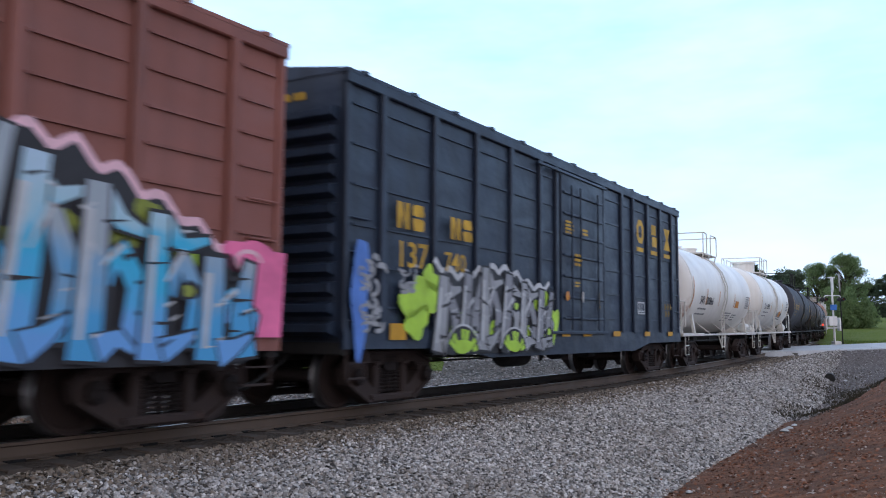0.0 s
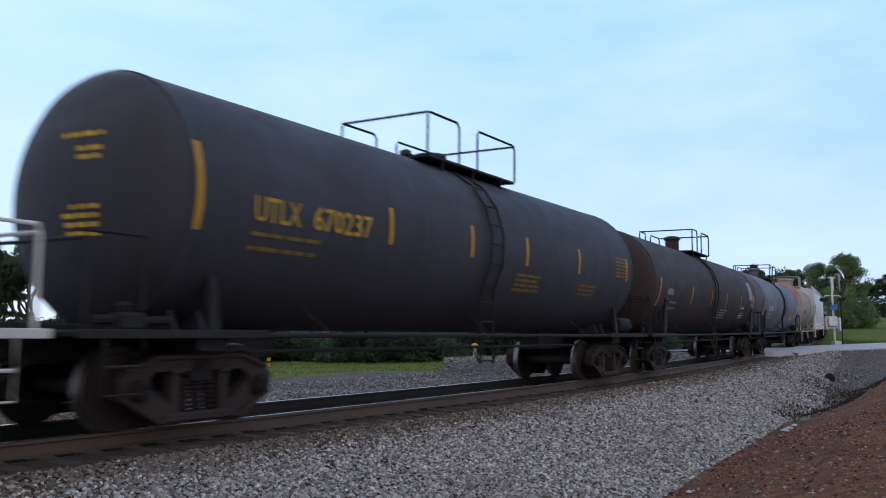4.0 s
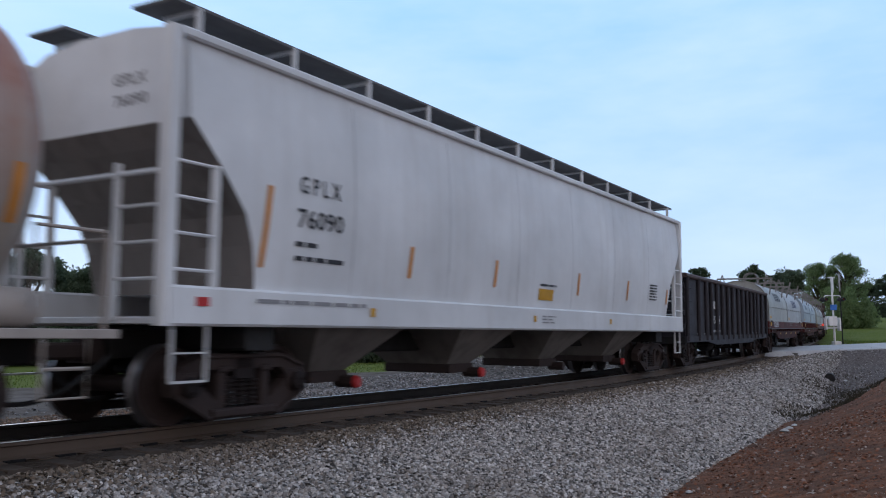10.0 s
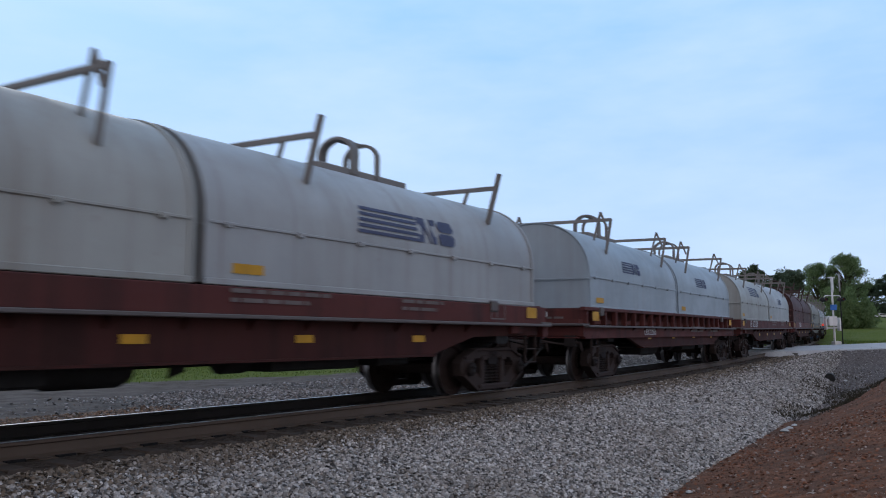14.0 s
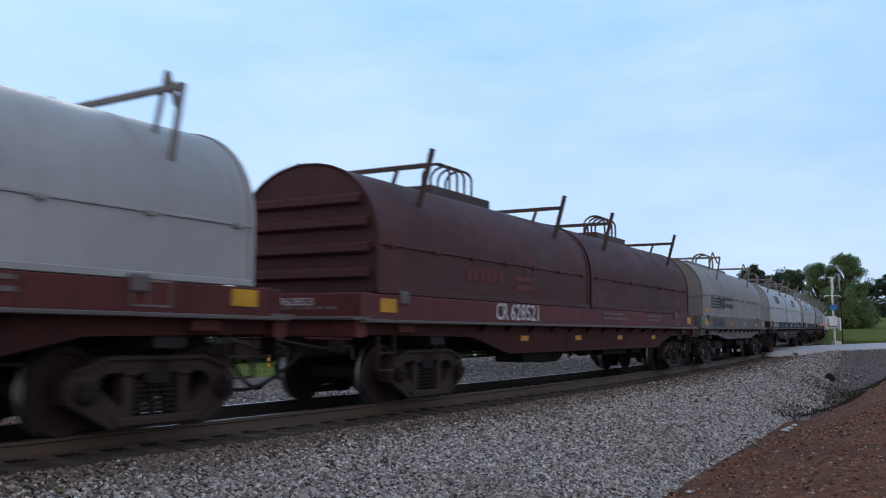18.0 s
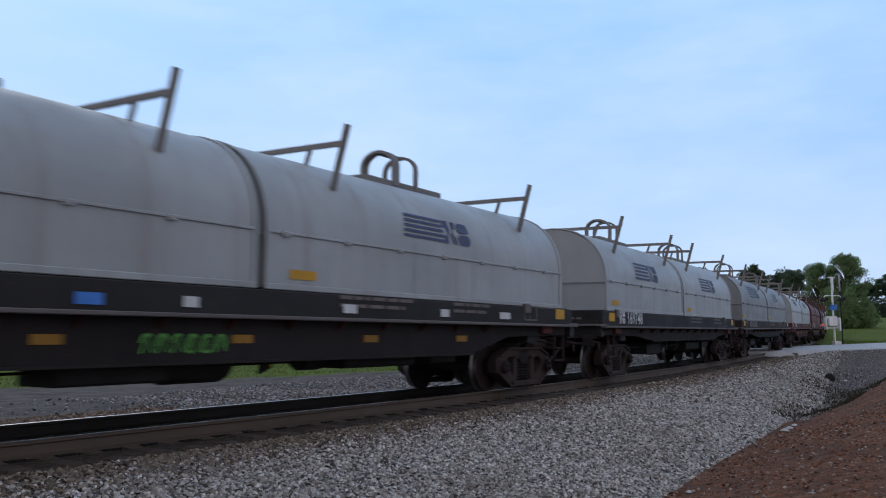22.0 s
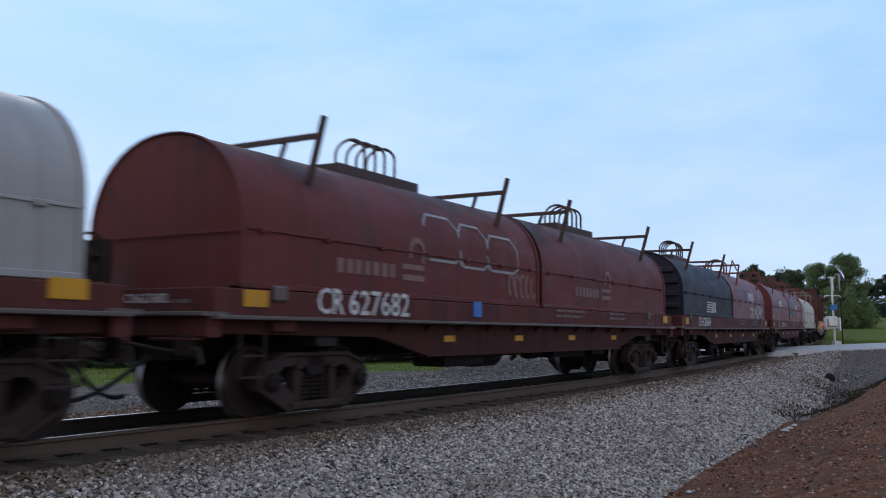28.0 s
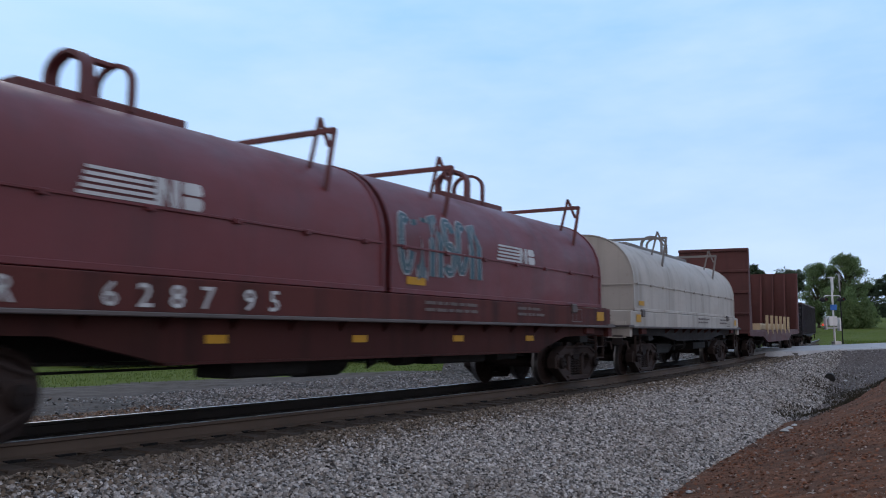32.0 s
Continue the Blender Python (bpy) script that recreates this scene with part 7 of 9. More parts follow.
M["spray_blue"] = plain("blue_spray", (0.09, 0.20, 0.55), 0.5)
M["sill_print"] = plain("worn_sill_print", (0.15, 0.125, 0.12), 0.7)
M["spray_deep"] = plain("deep_blue_spray", (0.045, 0.085, 0.27), 0.6)
M["spray_pale"] = plain("pale_spray", (0.46, 0.45, 0.42), 0.6)
M["spray_grey"] = plain("faded_spray", (0.30, 0.31, 0.33), 0.6)
k = Mat("blue_fade_spray", 0.5)
h = k.math("ADD", k.axis(2), k.span(k.noise(1.6, 4), 0.3, 0.7, -0.35, 0.35))
tone = k.mix(k.span(h, 1.1, 1.8), (0.12, 0.32, 0.66), (0.02, 0.38, 0.62))
tone = k.mix(k.span(h, 1.85, 2.25), tone, (0.32, 0.50, 0.60))
tone = k.mix(k.span(h, 2.3, 2.9), tone, (0.42, 0.55, 0.70))
M["spray_sky"] = k.done(tone)
k = Mat("silver_to_blue_spray", 0.5)
h = k.math("ADD", k.axis(2), k.span(k.noise(1.6, 4), 0.3, 0.7, -0.3, 0.3))
tone = k.mix(k.span(h, 1.3, 2.0), (0.05, 0.30, 0.58), (0.30, 0.35, 0.40))
M["spray_silver_sky"] = k.done(tone)


# ---- the train, front to rear ----
def brown_boxcar():
    posts = [1.6 * i + 0.55 for i in range(10)]
    car, a, b = box_car("oxide-brown boxcar with ribbed sides covered in blue graffiti", -9.9, 3.30, -11.2, 4.72, M["box_brown"], "", 3, [0.5, 1.9, 3.3, 4.7, 6.1, 9.7, 11.0, 12.35, 13.7, 15.05], (6.3, 9.5), 4.70, 0.86, 8)
    rng = random.Random(8)
    W = lambda z: -1.53
    high = lambda t: 0.72 + (2.28 if t < 0.62 else 2.28 - 1.15 * ((t - 0.62) / 0.38) ** 1.3)
    wild_piece(car, b - 7.6, b - 0.62, 0.72, high, ("spray_sky", "spray_silver_sky", "spray_rose", "spray_olive"), 18, 9, W)
    pink = MB()
    pink.patch(b - 0.95, b - 0.04, 1.02, 2.05, W, 0.002, 3, 4, 0.05)
    blob(pink, b - 0.62, 1.95, 0.36, 0.24, rng, W, 0.003, 20)
    part("graffiti_patch", pink, M["spray_pink"], car, "bright pink sprayed patch")
    part("graffiti_tag", stroke(MB(), curl(b - 0.62, 1.9, 0.2, 0.12, 0, 5.2), 0.05, W, 0.008), M["spray_rose"], car)
    part("lime_label", MB().patch(b - 1.72, b - 1.42, 1.72, 1.92, W, 0.022, 1, 1), M["spray_lime"], car, "square lime label")


def blue_boxcar():
    car, a, b = box_car("navy-blue boxcar with yellow stencils and silver graffiti", 7.57, 20.60, 5.88, 22.20, M["box_blue"], "", 5, [0.9, 2.35, 3.75, 5.1, 6.4, 7.2, 9.95, 11.25, 12.13, 13.3, 14.45, 15.55], (7.35, 9.80), 4.72, 0.86, 6)
    rng = random.Random(21)
    W = lambda z: -1.53
    gold = MB()
    bars(gold, a + 1.18, 2.62, 0.40, 2, W, 0.42), bars(gold, a + 2.75, 2.60, 0.36, 2, W, 0.40)
    stencil(gold, "137", a + 1.15, 2.06, 0.38, W, 1.1), stencil(gold, "740", a + 2.55, 2.08, 0.30, W, 1.1)
    for i in range(3):
        x = a + 12.22 + i * 1.19
        gold.patch(x, x + 0.56, 3.19, 3.30, W, 0.012, 1, 1)
        if i == 0:
            oct_ = ((0.16, 0), (0.44, 0), (0.58, 0.16), (0.58, 0.44), (0.44, 0.6), (0.16, 0.6), (0.02, 0.44), (0.02, 0.16))
            gold.add([(x + u, W(0) - 0.012, 3.41 + v) for u, v in oct_] + [(x + 0.3 + (u - 0.3) * 0.52, W(0) - 0.012, 3.71 + (v - 0.3) * 0.52) for u, v in oct_], [(j, (j + 1) % 8, 8 + (j + 1) % 8, 8 + j) for j in range(8)])
        elif i == 1:
            gold.patch(x + 0.06, x + 0.46, 3.73, 4.0, W, 0.012, 1, 1), gold.patch(x + 0.12, x + 0.52, 3.41, 3.68, W, 0.012, 1, 1)
        else:
            gold.add([(x + u, W(0) - 0.012, 3.41 + v) for u, v in ((0.0, 0), (0.6, 0), (0.38, 0.3), (0.6, 0.6), (0.0, 0.6), (0.22, 0.3))], [(0, 1, 2, 5), (5, 2, 3, 4)])
    tiny = MB()
    D = lambda z: -1.565
    small_print(tiny, a + 7.46, 3.40, 4, 0.48, D, rng, 0.045, 0.075), small_print(tiny, a + 8.42, 3.30, 2, 0.42, D, rng, 0.05, 0.08)
    small_print(tiny, a + 7.96, 2.72, 3, 0.42, D, rng, 0.06, 0.10), small_print(tiny, a + 7.98, 2.14, 2, 0.3, D, rng, 0.04, 0.07)
    y = 0.95
    while y > -0.6:
        w = rng.uniform(0.10, 0.22)
        tiny.add([(a - 0.012, y, 4.36), (a - 0.012, y - w, 4.36), (a - 0.012, y - w, 4.47), (a - 0.012, y, 4.47)], [(0, 1, 2, 3)])
        y -= w + (0.05 if rng.random() < 0.8 else 0.3)
    print_part(tiny, M["gold_mark"], car)
    part("round_label", blob(MB(), a + 7.56, 1.86, 0.10, 0.10, rng, D, 0.01, 14, 0.03), M["amber_mark"], car, "round orange label")
    part("upright_label", MB().patch(a + 9.34, a + 9.44, 1.64, 2.02, D, 0.01, 1, 1), M["dim_gold"], car)
    dim = MB()
    for i, (u, v) in enumerate(((0.0, 0.2), (0.24, 0.2), (0.5, 0.2), (0.05, 0.0), (0.3, 0.0))):
        dim.patch(a + 14.58 + u, a + 14.70 + u, 1.55 + v, 1.71 + v, W, 0.012, 1, 1)
        dim.patch(a + 14.70 + u, a + 14.78 + u, 1.61 + v, 1.65 + v, W, 0.012, 1, 1)
    pieces("faded_mark", dim, M["dim_gold"], car, "worn yellow figures")
    pieces("stencil", gold, M["gold_mark"], car, "faded yellow stencilled figure")
    yl = MB()
    for x, w in ((1.05, 0.42), (5.0, 0.4), (7.38, 0.42), (8.55, 0.5), (10.47, 0.5), (12.85, 0.45), (14.93, 0.46)):
        yl.patch(a + x, a + x + w, 0.98 if x < 2 else 1.02, 1.22 if x < 2 else 1.14, lambda z: -1.52, 0.004, 1, 1)
    pieces("reflector", yl, M["yellow_mark"], car, "yellow reflector patch")
    fill, line, lime, wh, pnl = MB(), MB(), MB(), MB(), MB()
    wild_piece(car, a + 2.25, a + 6.70, 0.74, lambda t: 2.22 - 0.12 * math.sin(t * 9.0) - 0.10 * t, ("spray_grey2", "spray_grey3", "spray_white", "spray_lime"), 33, 6, W, ((a + 3.1, 0.42), (a + 5.0, 0.38)), 0.35)
    for cx, cz, rx, rz in ((1.85, 1.62, 0.50, 0.32), (1.75, 1.25, 0.36, 0.22), (2.15, 1.92, 0.22, 0.2), (6.92, 1.25, 0.22, 0.34), (6.55, 1.68, 0.22, 0.22)):
        blob(lime, a + cx, cz, rx, rz, rng, W, 0.006, 24, 0.4)
    for cx, cz in ((0.55, 1.9), (0.5, 1.35), (1.55, 1.92)):
        for j in range(14):
            t0 = rng.uniform(0, 6.28)
            stroke(wh, curl(a + cx + rng.uniform(-0.25, 0.25), cz + rng.uniform(-0.2, 0.2), rng.uniform(0.06, 0.16), rng.uniform(0.04, 0.12), t0, t0 + rng.uniform(1.2, 3.6), 8), rng.uniform(0.03, 0.07), W, 0.008 + 0.0006 * j)
    blob(pnl, a + 0.3, 1.6, 0.22, 0.75, rng, W, 0.002, 20)
    pieces("graffiti_shade", lime, M["spray_lime"], car, "lime-green sprayed highlights")
    tagged(part("graffiti_tag", wh, M["spray_grey"], car, "pale scrawled tags"), kind="stuff")
    part("graffiti_patch", pnl, M["spray_blue"], car)
    dp = MB()
    for z in (1.58, 1.64, 1.86):
        dp.patch(a + 12.24, a + 12.80, z, z + 0.035, W, 0.012, 1, 1)
    for x in (12.24, 12.38, 12.55, 12.76):
        dp.patch(a + x, a + x + 0.04, 1.58, 1.89, W, 0.012, 1, 1)
    part("test_panel", dp, M["white_mark"], car, "white outlined data panel")


def tanks():
    tank_car("white tank car with rust-stained ends and white pipe rails", 24.98, 34.70, 24.03, 34.95, 22.75, 36.45, M["tank_white"], M["white_pipe"], 1.48, 2.58, "200866", "black_mark", "amber_mark", "small", seed=1, code="SHPX", num_x=1.27, num_z=2.06, rack_at=0.10, rack_half=1.2, dome_at=0.72, squeeze=1.05, stripes=(0.01, 0.20, 0.395, 0.665, 0.98), plates=((0.69, 2.06, 0.75, 0.26, "amber_mark"),))
    tank_car("short white tank car with a tall dome and yellow stripes", 39.05, 47.55, 38.15, 48.46, 37.0, 49.87, M["tank_white"], M["white_pipe"], 1.50, 2.62, "630180", "black_mark", "yellow_mark", "can", seed=2, code="UTLX", num_x=1.0, num_z=2.19, num_h=0.24, squeeze=0.92, rack_half=1.28, dome_r=0.54, stripes=(0.0, 0.325, 0.54, 0.735, 0.985), plates=((0.60, 1.92, 0.38, 0.18, "grey_mark"), (0.645, 1.86, 0.72, 0.28, "amber_mark"), (0.72, 1.90, 0.4, 0.16, "black_mark")))
    tank_car("long black tank car with yellow stencils and stripes", 52.0, 65.2, 51.45, 65.7, 50.1, 67.1, M["tank_black"], M["black_gear"], 1.54, 2.64, "670237", "gold_mark", "yellow_mark", "small", seed=3, code="UTLX", num_x=0.9, num_h=0.30, num_z=2.4, stripe_z=2.2, rack_at=0.22, rack_half=1.65, stripes=(0.0, 0.26, 0.43, 0.58, 0.76, 0.97))
    tank_car("long brown-black tank car with amber stripes", 69.4, 84.0, 68.0, 84.6, 67.6, 86.0, M["tank_brown"], M["black_gear"], 1.47, 2.53, "", "grey_mark", "amber_mark", "can", dome_r=0.24, brace=(0.34, 2.0), slant=0.2, seed=4, num_x=1.3, stripe_z=1.85, stripe_h=0.8, plates=((0.90, 2.45, 0.85, 0.75, "grey_mark"), (0.80, 1.75, 0.7, 0.06, "white_mark"), (0.80, 2.05, 0.7, 0.06, "white_mark")))
    tank_car("slate-blue tank car with white stencils and amber stripes", 88.24, 102.8, 87.45, 103.15, 86.7, 104.9, M["tank_slate"], M["black_gear"], 1.47, 2.53, "3506", "white_mark", "amber_mark", "can", dome_r=0.24, brace=(0.34, 2.0), slant=0.22, seed=5, code="GLNX", num_x=1.75, num_z=2.12, stripes=(-0.02, 0.25, 0.42, 0.6, 0.78, 0.97), stripe_z=1.85, stripe_h=0.8, plates=((0.7376, 1.72, 0.88, 0.28, "yellow_mark"), (0.942, 2.25, 0.9, 0.40, "grey_mark"), (0.862, 1.74, 0.6, 0.03, "white_mark"), (0.862, 1.99, 0.6, 0.03, "white_mark"), (0.862, 1.74, 0.05, 0.28, "white_mark"), (0.897, 1.74, 0.05, 0.28, "white_mark")))
    car = tank_car("rust-washed tank car with a grey foot and amber stripes", 107.0, 119.2, 106.05, 120.1, 105.4, 121.3, M["tank_rusty"], M["pipe_dusty"], 1.585, 2.72, "82195", "black_mark", "amber_mark", "can", seed=6, num_x=1.2, num_z=2.2, dome_r=0.5, stripes=(0.02, 0.26, 0.42, 0.58, 0.77, 0.995), plates=((0.601, 2.33, 0.85, 0.36, "yellow_mark"), (0.267, 2.24, 0.33, 0.22, "pipe_dusty"), (0.876, 2.25, 1.1, 0.60, "white_mark"), (0.876, 2.89, 1.1, 0.20, "grey_mark"), (0.807, 1.78, 0.32, 0.22, "black_mark"), (0.865, 1.92, 0.28, 0.12, "black_mark")), rack=M["pipe_dusty"], rack_at=0.12, rack_half=1.06)
    x, z, q = 119.22 - 113.1, 1.58, 0.17
    sign = MB().add([(x + u, -1.45, z + v) for u, v in ((-q, 0), (0, -q), (q, 0), (0, q))] + [(x + u, -1.44, z + v) for u, v in ((-q, 0), (0, -q), (q, 0), (0, q))], [(0, 1, 2, 3), (7, 6, 5, 4), (0, 4, 5, 1), (1, 5, 6, 2), (2, 6, 7, 3), (3, 7, 4, 0)])
    ds = part("diamond_sign", sign, M["red_mark"], car, "red and white diamond warning sign on a bracket")
    part("sign_band", MB().patch(x - 0.11, x + 0.11, z - 0.05, z + 0.05, lambda z: -1.45, 0.004, 1, 1), M["white_mark"], ds)
    part("sign_bracket", MB().box(x - 0.10, x + 0.10, -1.437, -1.40, 1.05, 1.75, 0.008), M["pipe_dusty"], car)
    rows = MB()
    small_print(rows, 118.45 - 113.1, 2.74, 6, 0.95, lambda z: -1.60, random.Random(5), 0.03, 0.085, 0.03)
    print_part(rows, M["black_mark"], car)


M["pipe_dusty"] = paint("dusty_pale_pipe", (0.36, 0.32, 0.29), (0.16, 0.08, 0.06), 0.4, 0.6)


def coil_cars():
    ns = lambda m, z=2.68, l=2.6, h=0.44: (m, z, l, h)
    coil_car("coil car with cream covers on an oxide-red frame", 161.9, 175.9, 160.06, 177.05, M["frame_red"], (M["hood_cream"], M["hood_white"]), ("vee", "late_post"), "plate", "628340", (ns("black_mark"), ns("navy_mark", 2.50)), seed=1, end_wheel=False, lower=0.06)
    coil_car("coil car with pale blue covers on a staked red frame", 181.6, 195.2, 179.93, 195.6, M["frame_red"], (M["hood_blue"], M["hood_blue"]), "vee", "plate", "622068", (ns("navy_mark", 2.6, 1.5, 0.32), ns("navy_mark", 2.6, 1.5, 0.32)), seed=2, stakes=True, end_wheel=False, num_x=4.6, lower=0.03)
    coil_car("coil car with cream covers and navy emblems on a red frame", 200.2, 213.7, 198.2, 214.85, M["frame_red"], (M["hood_cream"], M["hood_white"]), "vee", "plate", "627129", (ns("navy_mark"), ("navy_mark", 2.50, 1.3, 0.32, -0.45)), seed=3, end_wheel=False, lower=0.05, num_x=2.5, num_h=0.28, num_gap=0.70)
    coil_car("coil car with dark brown ribbed-end covers on a red frame", 219.1, 233.5, 217.26, 234.3, M["frame_bright_red"], (M["hood_brown"], M["hood_brown"]), "post", "loops", "628521", None, M["flange_grey"], seed=4, notice=False, ribbed=True, end_wheel=False, num_x=4.2, extra=brown_marks, lower=0.02)
    long_hood()
    coil_car("coil car with light grey covers on a black frame", 253.9, 267.5, 251.75, 268.7, M["frame_black"], (M["hood_white"], M["hood_white"]), "post", "plate", "612675", code="", logo=(ns("navy_mark", 2.56, 2.0, 0.42), ns("navy_mark", 2.56, 2.0, 0.42)), seed=6, end_wheel=False, lower=0.07, split=-0.85, extra=tagged_belly)
    coil_car("coil car with clean light grey covers on a black frame", 272.8, 285.7, 271.33, 286.3, M["frame_black"], (M["hood_white"], M["hood_white"]), "post", "plate", "169748", code="", logo=(ns("navy_mark", 2.50, 2.13, 0.48), ns("navy_mark", 2.50, 2.13, 0.48)), flange=M["flange_grey"], seed=7, deep=False, split=-0.5, mark_at=-1.22, end_wheel=False, num_x=1.35, lower=0.05)
    coil_car("coil car with grey covers on a dark umber frame", 290.4, 302.7, 288.75, 303.9, M["frame_umber"], (M["hood_grey"], M["hood_grey"]), "post", "plate", "169626", code="NW", num_x=2.2, num_h=0.27, num_gap=0.66, mark_mat="grey_mark", logo=(ns("navy_mark", 2.62, 2.75, 0.54), ns("navy_mark", 2.62, 1.8, 0.44)), flange=M["flange_grey"], seed=8, lower=0.08, deep=False)
    coil_car("coil car with pale grey covers on an oxide-red frame", 308.4, 322.6, 306.5, 323.6, M["frame_red"], (M["hood_white"], M["hood_white"]), "post", "plate", "628655", (ns("black_mark"), ns("black_mark")), M["flange_grey"], seed=9, lower=0.11)
    coil_car("coil car with rust-red covers, white graffiti on the forward one", 327.4, 341.2, 325.65, 342.56, M["frame_red"], (M["hood_rust"], M["hood_rust"]), "post", "loops", "627682", None, seed=10, notice=False, extra=rust_marks, num_h=0.34, lower=0.07)
    coil_car("coil car with one black and one maroon cover", 346.6, 360.9, 344.7, 361.4, M["frame_red"], (M["hood_black"], M["hood_red"]), ("post", "vee"), ("loops", "plate"), "628604", (("white_mark", 1.80, 1.55, 0.40, -0.70), ("white_mark", 2.45, 1.45, 0.36, -0.55)), M["flange_grey"], seed=11, notice=False, ribbed=True, extra=red_marks, lower=0.02, num_x=2.35)
    coil_car("coil car with maroon covers and white emblems, graffiti on the second", 365.8, 380.0, 363.8, 380.85, M["frame_red"], (M["hood_red"], M["hood_red"]), "vee", "plate", "6  2  8  7    9  5", (("white_mark", 2.42, 1.6, 0.34, -0.96), None), seed=12, lower=0.0, num_x=2.75, num_h=0.25, num_gap=1.35, extra=dandy_marks)
    coil_car("short coil car with one white cover", 385.0, 395.0, 383.2, 396.7, M["hood_dirty"], (M["hood_dirty"],), "vee", "plate", "", None, seed=13, deep=False, end_wheel=False)


def tagged_belly(car, a, b, split):
    rng = random.Random(15)
    gn = MB()
    for i in range(6):
        x = 258.2 - 260.7 + i * 0.21
        stroke(gn, curl(x, 0.94, 0.08, 0.10, rng.uniform(-1, 1), rng.uniform(3.0, 5.5), 8), 0.03, belly_side, 0.012)
        stroke(gn, [(x - 0.08, 0.84), (x, 1.04), (x + 0.07, 0.85)], 0.028, belly_side, 0.014)
    tagged(part("graffiti_tag", gn, M["spray_green"], car, "green sprayed scrawl on the girder"), kind="stuff")
    part("blue_patch", MB().patch(257.26 - 260.7, 257.58 - 260.7, 1.33, 1.45, sill_side, 0.012, 1, 1), M["blue_mark"], car)
    wt = MB()
    for x, w in ((252.9, 0.0), (258.6, 0.22), (261.4, 0.3), (263.9, 0.26), (265.9, 0.4)):
        wt.patch(x - 260.7, x + w - 260.7, 1.34, 1.46, sill_side, 0.012, 1, 1)
    pieces("label_panel", wt, M["white_mark"], car, "small white label panel")


def long_hood():
    def marks(car, a, b, split):
        mk = speed_mark(MB(), a + 1.35, 1.98, 2.6, 0.50, lambda z: -HOOD_W)
        for i in range(7):
            mk.patch(a + 4.2 + i * 0.19, a + 4.33 + i * 0.19, 2.30, 2.45, lambda z: -HOOD_W, 0.012, 1, 1)
        for i in range(8):
            mk.patch(a + 4.2 + i * 0.19, a + 4.33 + i * 0.19, 2.03, 2.18, lambda z: -HOOD_W, 0.012, 1, 1)
        pieces("painted_mark", mk, M["black_mark"], car)
        am = MB()
        for x in (0.2, 4.6, 7.6, 10.6, 12.6):
            am.patch(a + x, a + x + 0.42, 1.36, 1.48, sill_side, 0.012, 1, 1)
        pieces("reflector", am, M["amber_mark"], car)
        x = a - 0.42
        part("end_rail", MB().tube([(x, 1.32, 1.30), (x, 1.32, 2.28), (x, 1.22, 2.40), (x, -0.80, 2.52), (x, -0.92, 2.44), (x + 0.1, -0.98, 1.70), (x + 0.2, -1.0, 1.40)], 0.028, 8), M["frame_grey"], car, "bent pipe rail round the end platform")
        part("end_rail", MB().tube([(x, 0.45, 2.44), (x, 0.40, 2.20), (x, 0.40, 1.34)], 0.026, 8), M["frame_grey"], car)
        pieces("end_rung", MB().tube([(x, 1.32, 1.62), (x, 0.95, 1.62)], 0.018, 6).tube([(x, 1.32, 1.95), (x, 0.95, 1.95)], 0.018, 6), M["frame_grey"], car)
        em = MB()
        end = lambda u, v: (a - 0.006, 0.55 - u, 3.05 + v)
        for i in range(5):
            em.add([end(u, 0.05 * i + v) for u, v in ((0.06 * (4 - i) * 0.5, 0), (0.42, 0), (0.45, 0.03), (0.06 * (4 - i) * 0.5, 0.03))], [(0, 1, 2, 3)])
        for u0 in (0.50, 0.78):
            em.add([end(u0 + u, v) for u, v in ((0, 0), (0.2, 0), (0.25, 0.24), (0.05, 0.24))], [(0, 1, 2, 3)])
        for i in range(6):
            em.add([end(0.42 + i * 0.09 + u, -0.2 + v) for u, v in ((0, 0), (0.06, 0), (0.06, 0.10), (0, 0.10))], [(0, 1, 2, 3)])
        pieces("painted_mark", em, M["black_mark"], car, "striped emblem on the cover's end")
    coil_car("coil car with one long dusty tan-grey cover and grey frame", 237.9, 248.9, 236.35, 249.42, M["frame_grey"], (M["hood_tan"],), "vee", "plate", "163930", None, code="", cap="blue_cap", seed=5, deep=False, mark_mat="black_mark", extra=marks, num_x=2.05)


def brown_marks(car, a, b, split):
    rng = random.Random(2)
    mk = MB()
    for cx in (b - 1.3,):
        for i in range(4):
            stroke(mk, curl(cx + i * 0.15, 2.02 - 0.12 * (i % 2), 0.07, 0.10, rng.uniform(0, 2), rng.uniform(4, 6)), 0.03, hood_side, 0.012)
    pieces("graffiti_tag", mk, M["dim_gold"], car, "scrawled tan tag")
    rd = MB()
    for i in range(6):
        rd.patch(a + 2.7 + i * 0.24, a + 2.86 + i * 0.24, 1.98, 2.22, hood_side, 0.012, 1, 1)
    rd.patch(a + 4.6, a + 5.4, 1.9, 2.0, hood_side, 0.012, 1, 1), rd.patch(a + 4.6, a + 5.4, 2.08, 2.16, hood_side, 0.012, 1, 1)
    stroke(rd, curl(a + 5.3, 2.3, 0.22, 0.2, -1.2, 3.6), 0.08, hood_side, 0.012)
    pieces("faded_mark", rd, M["hood_rust"], car, "rubbed-out red letters as blocks")


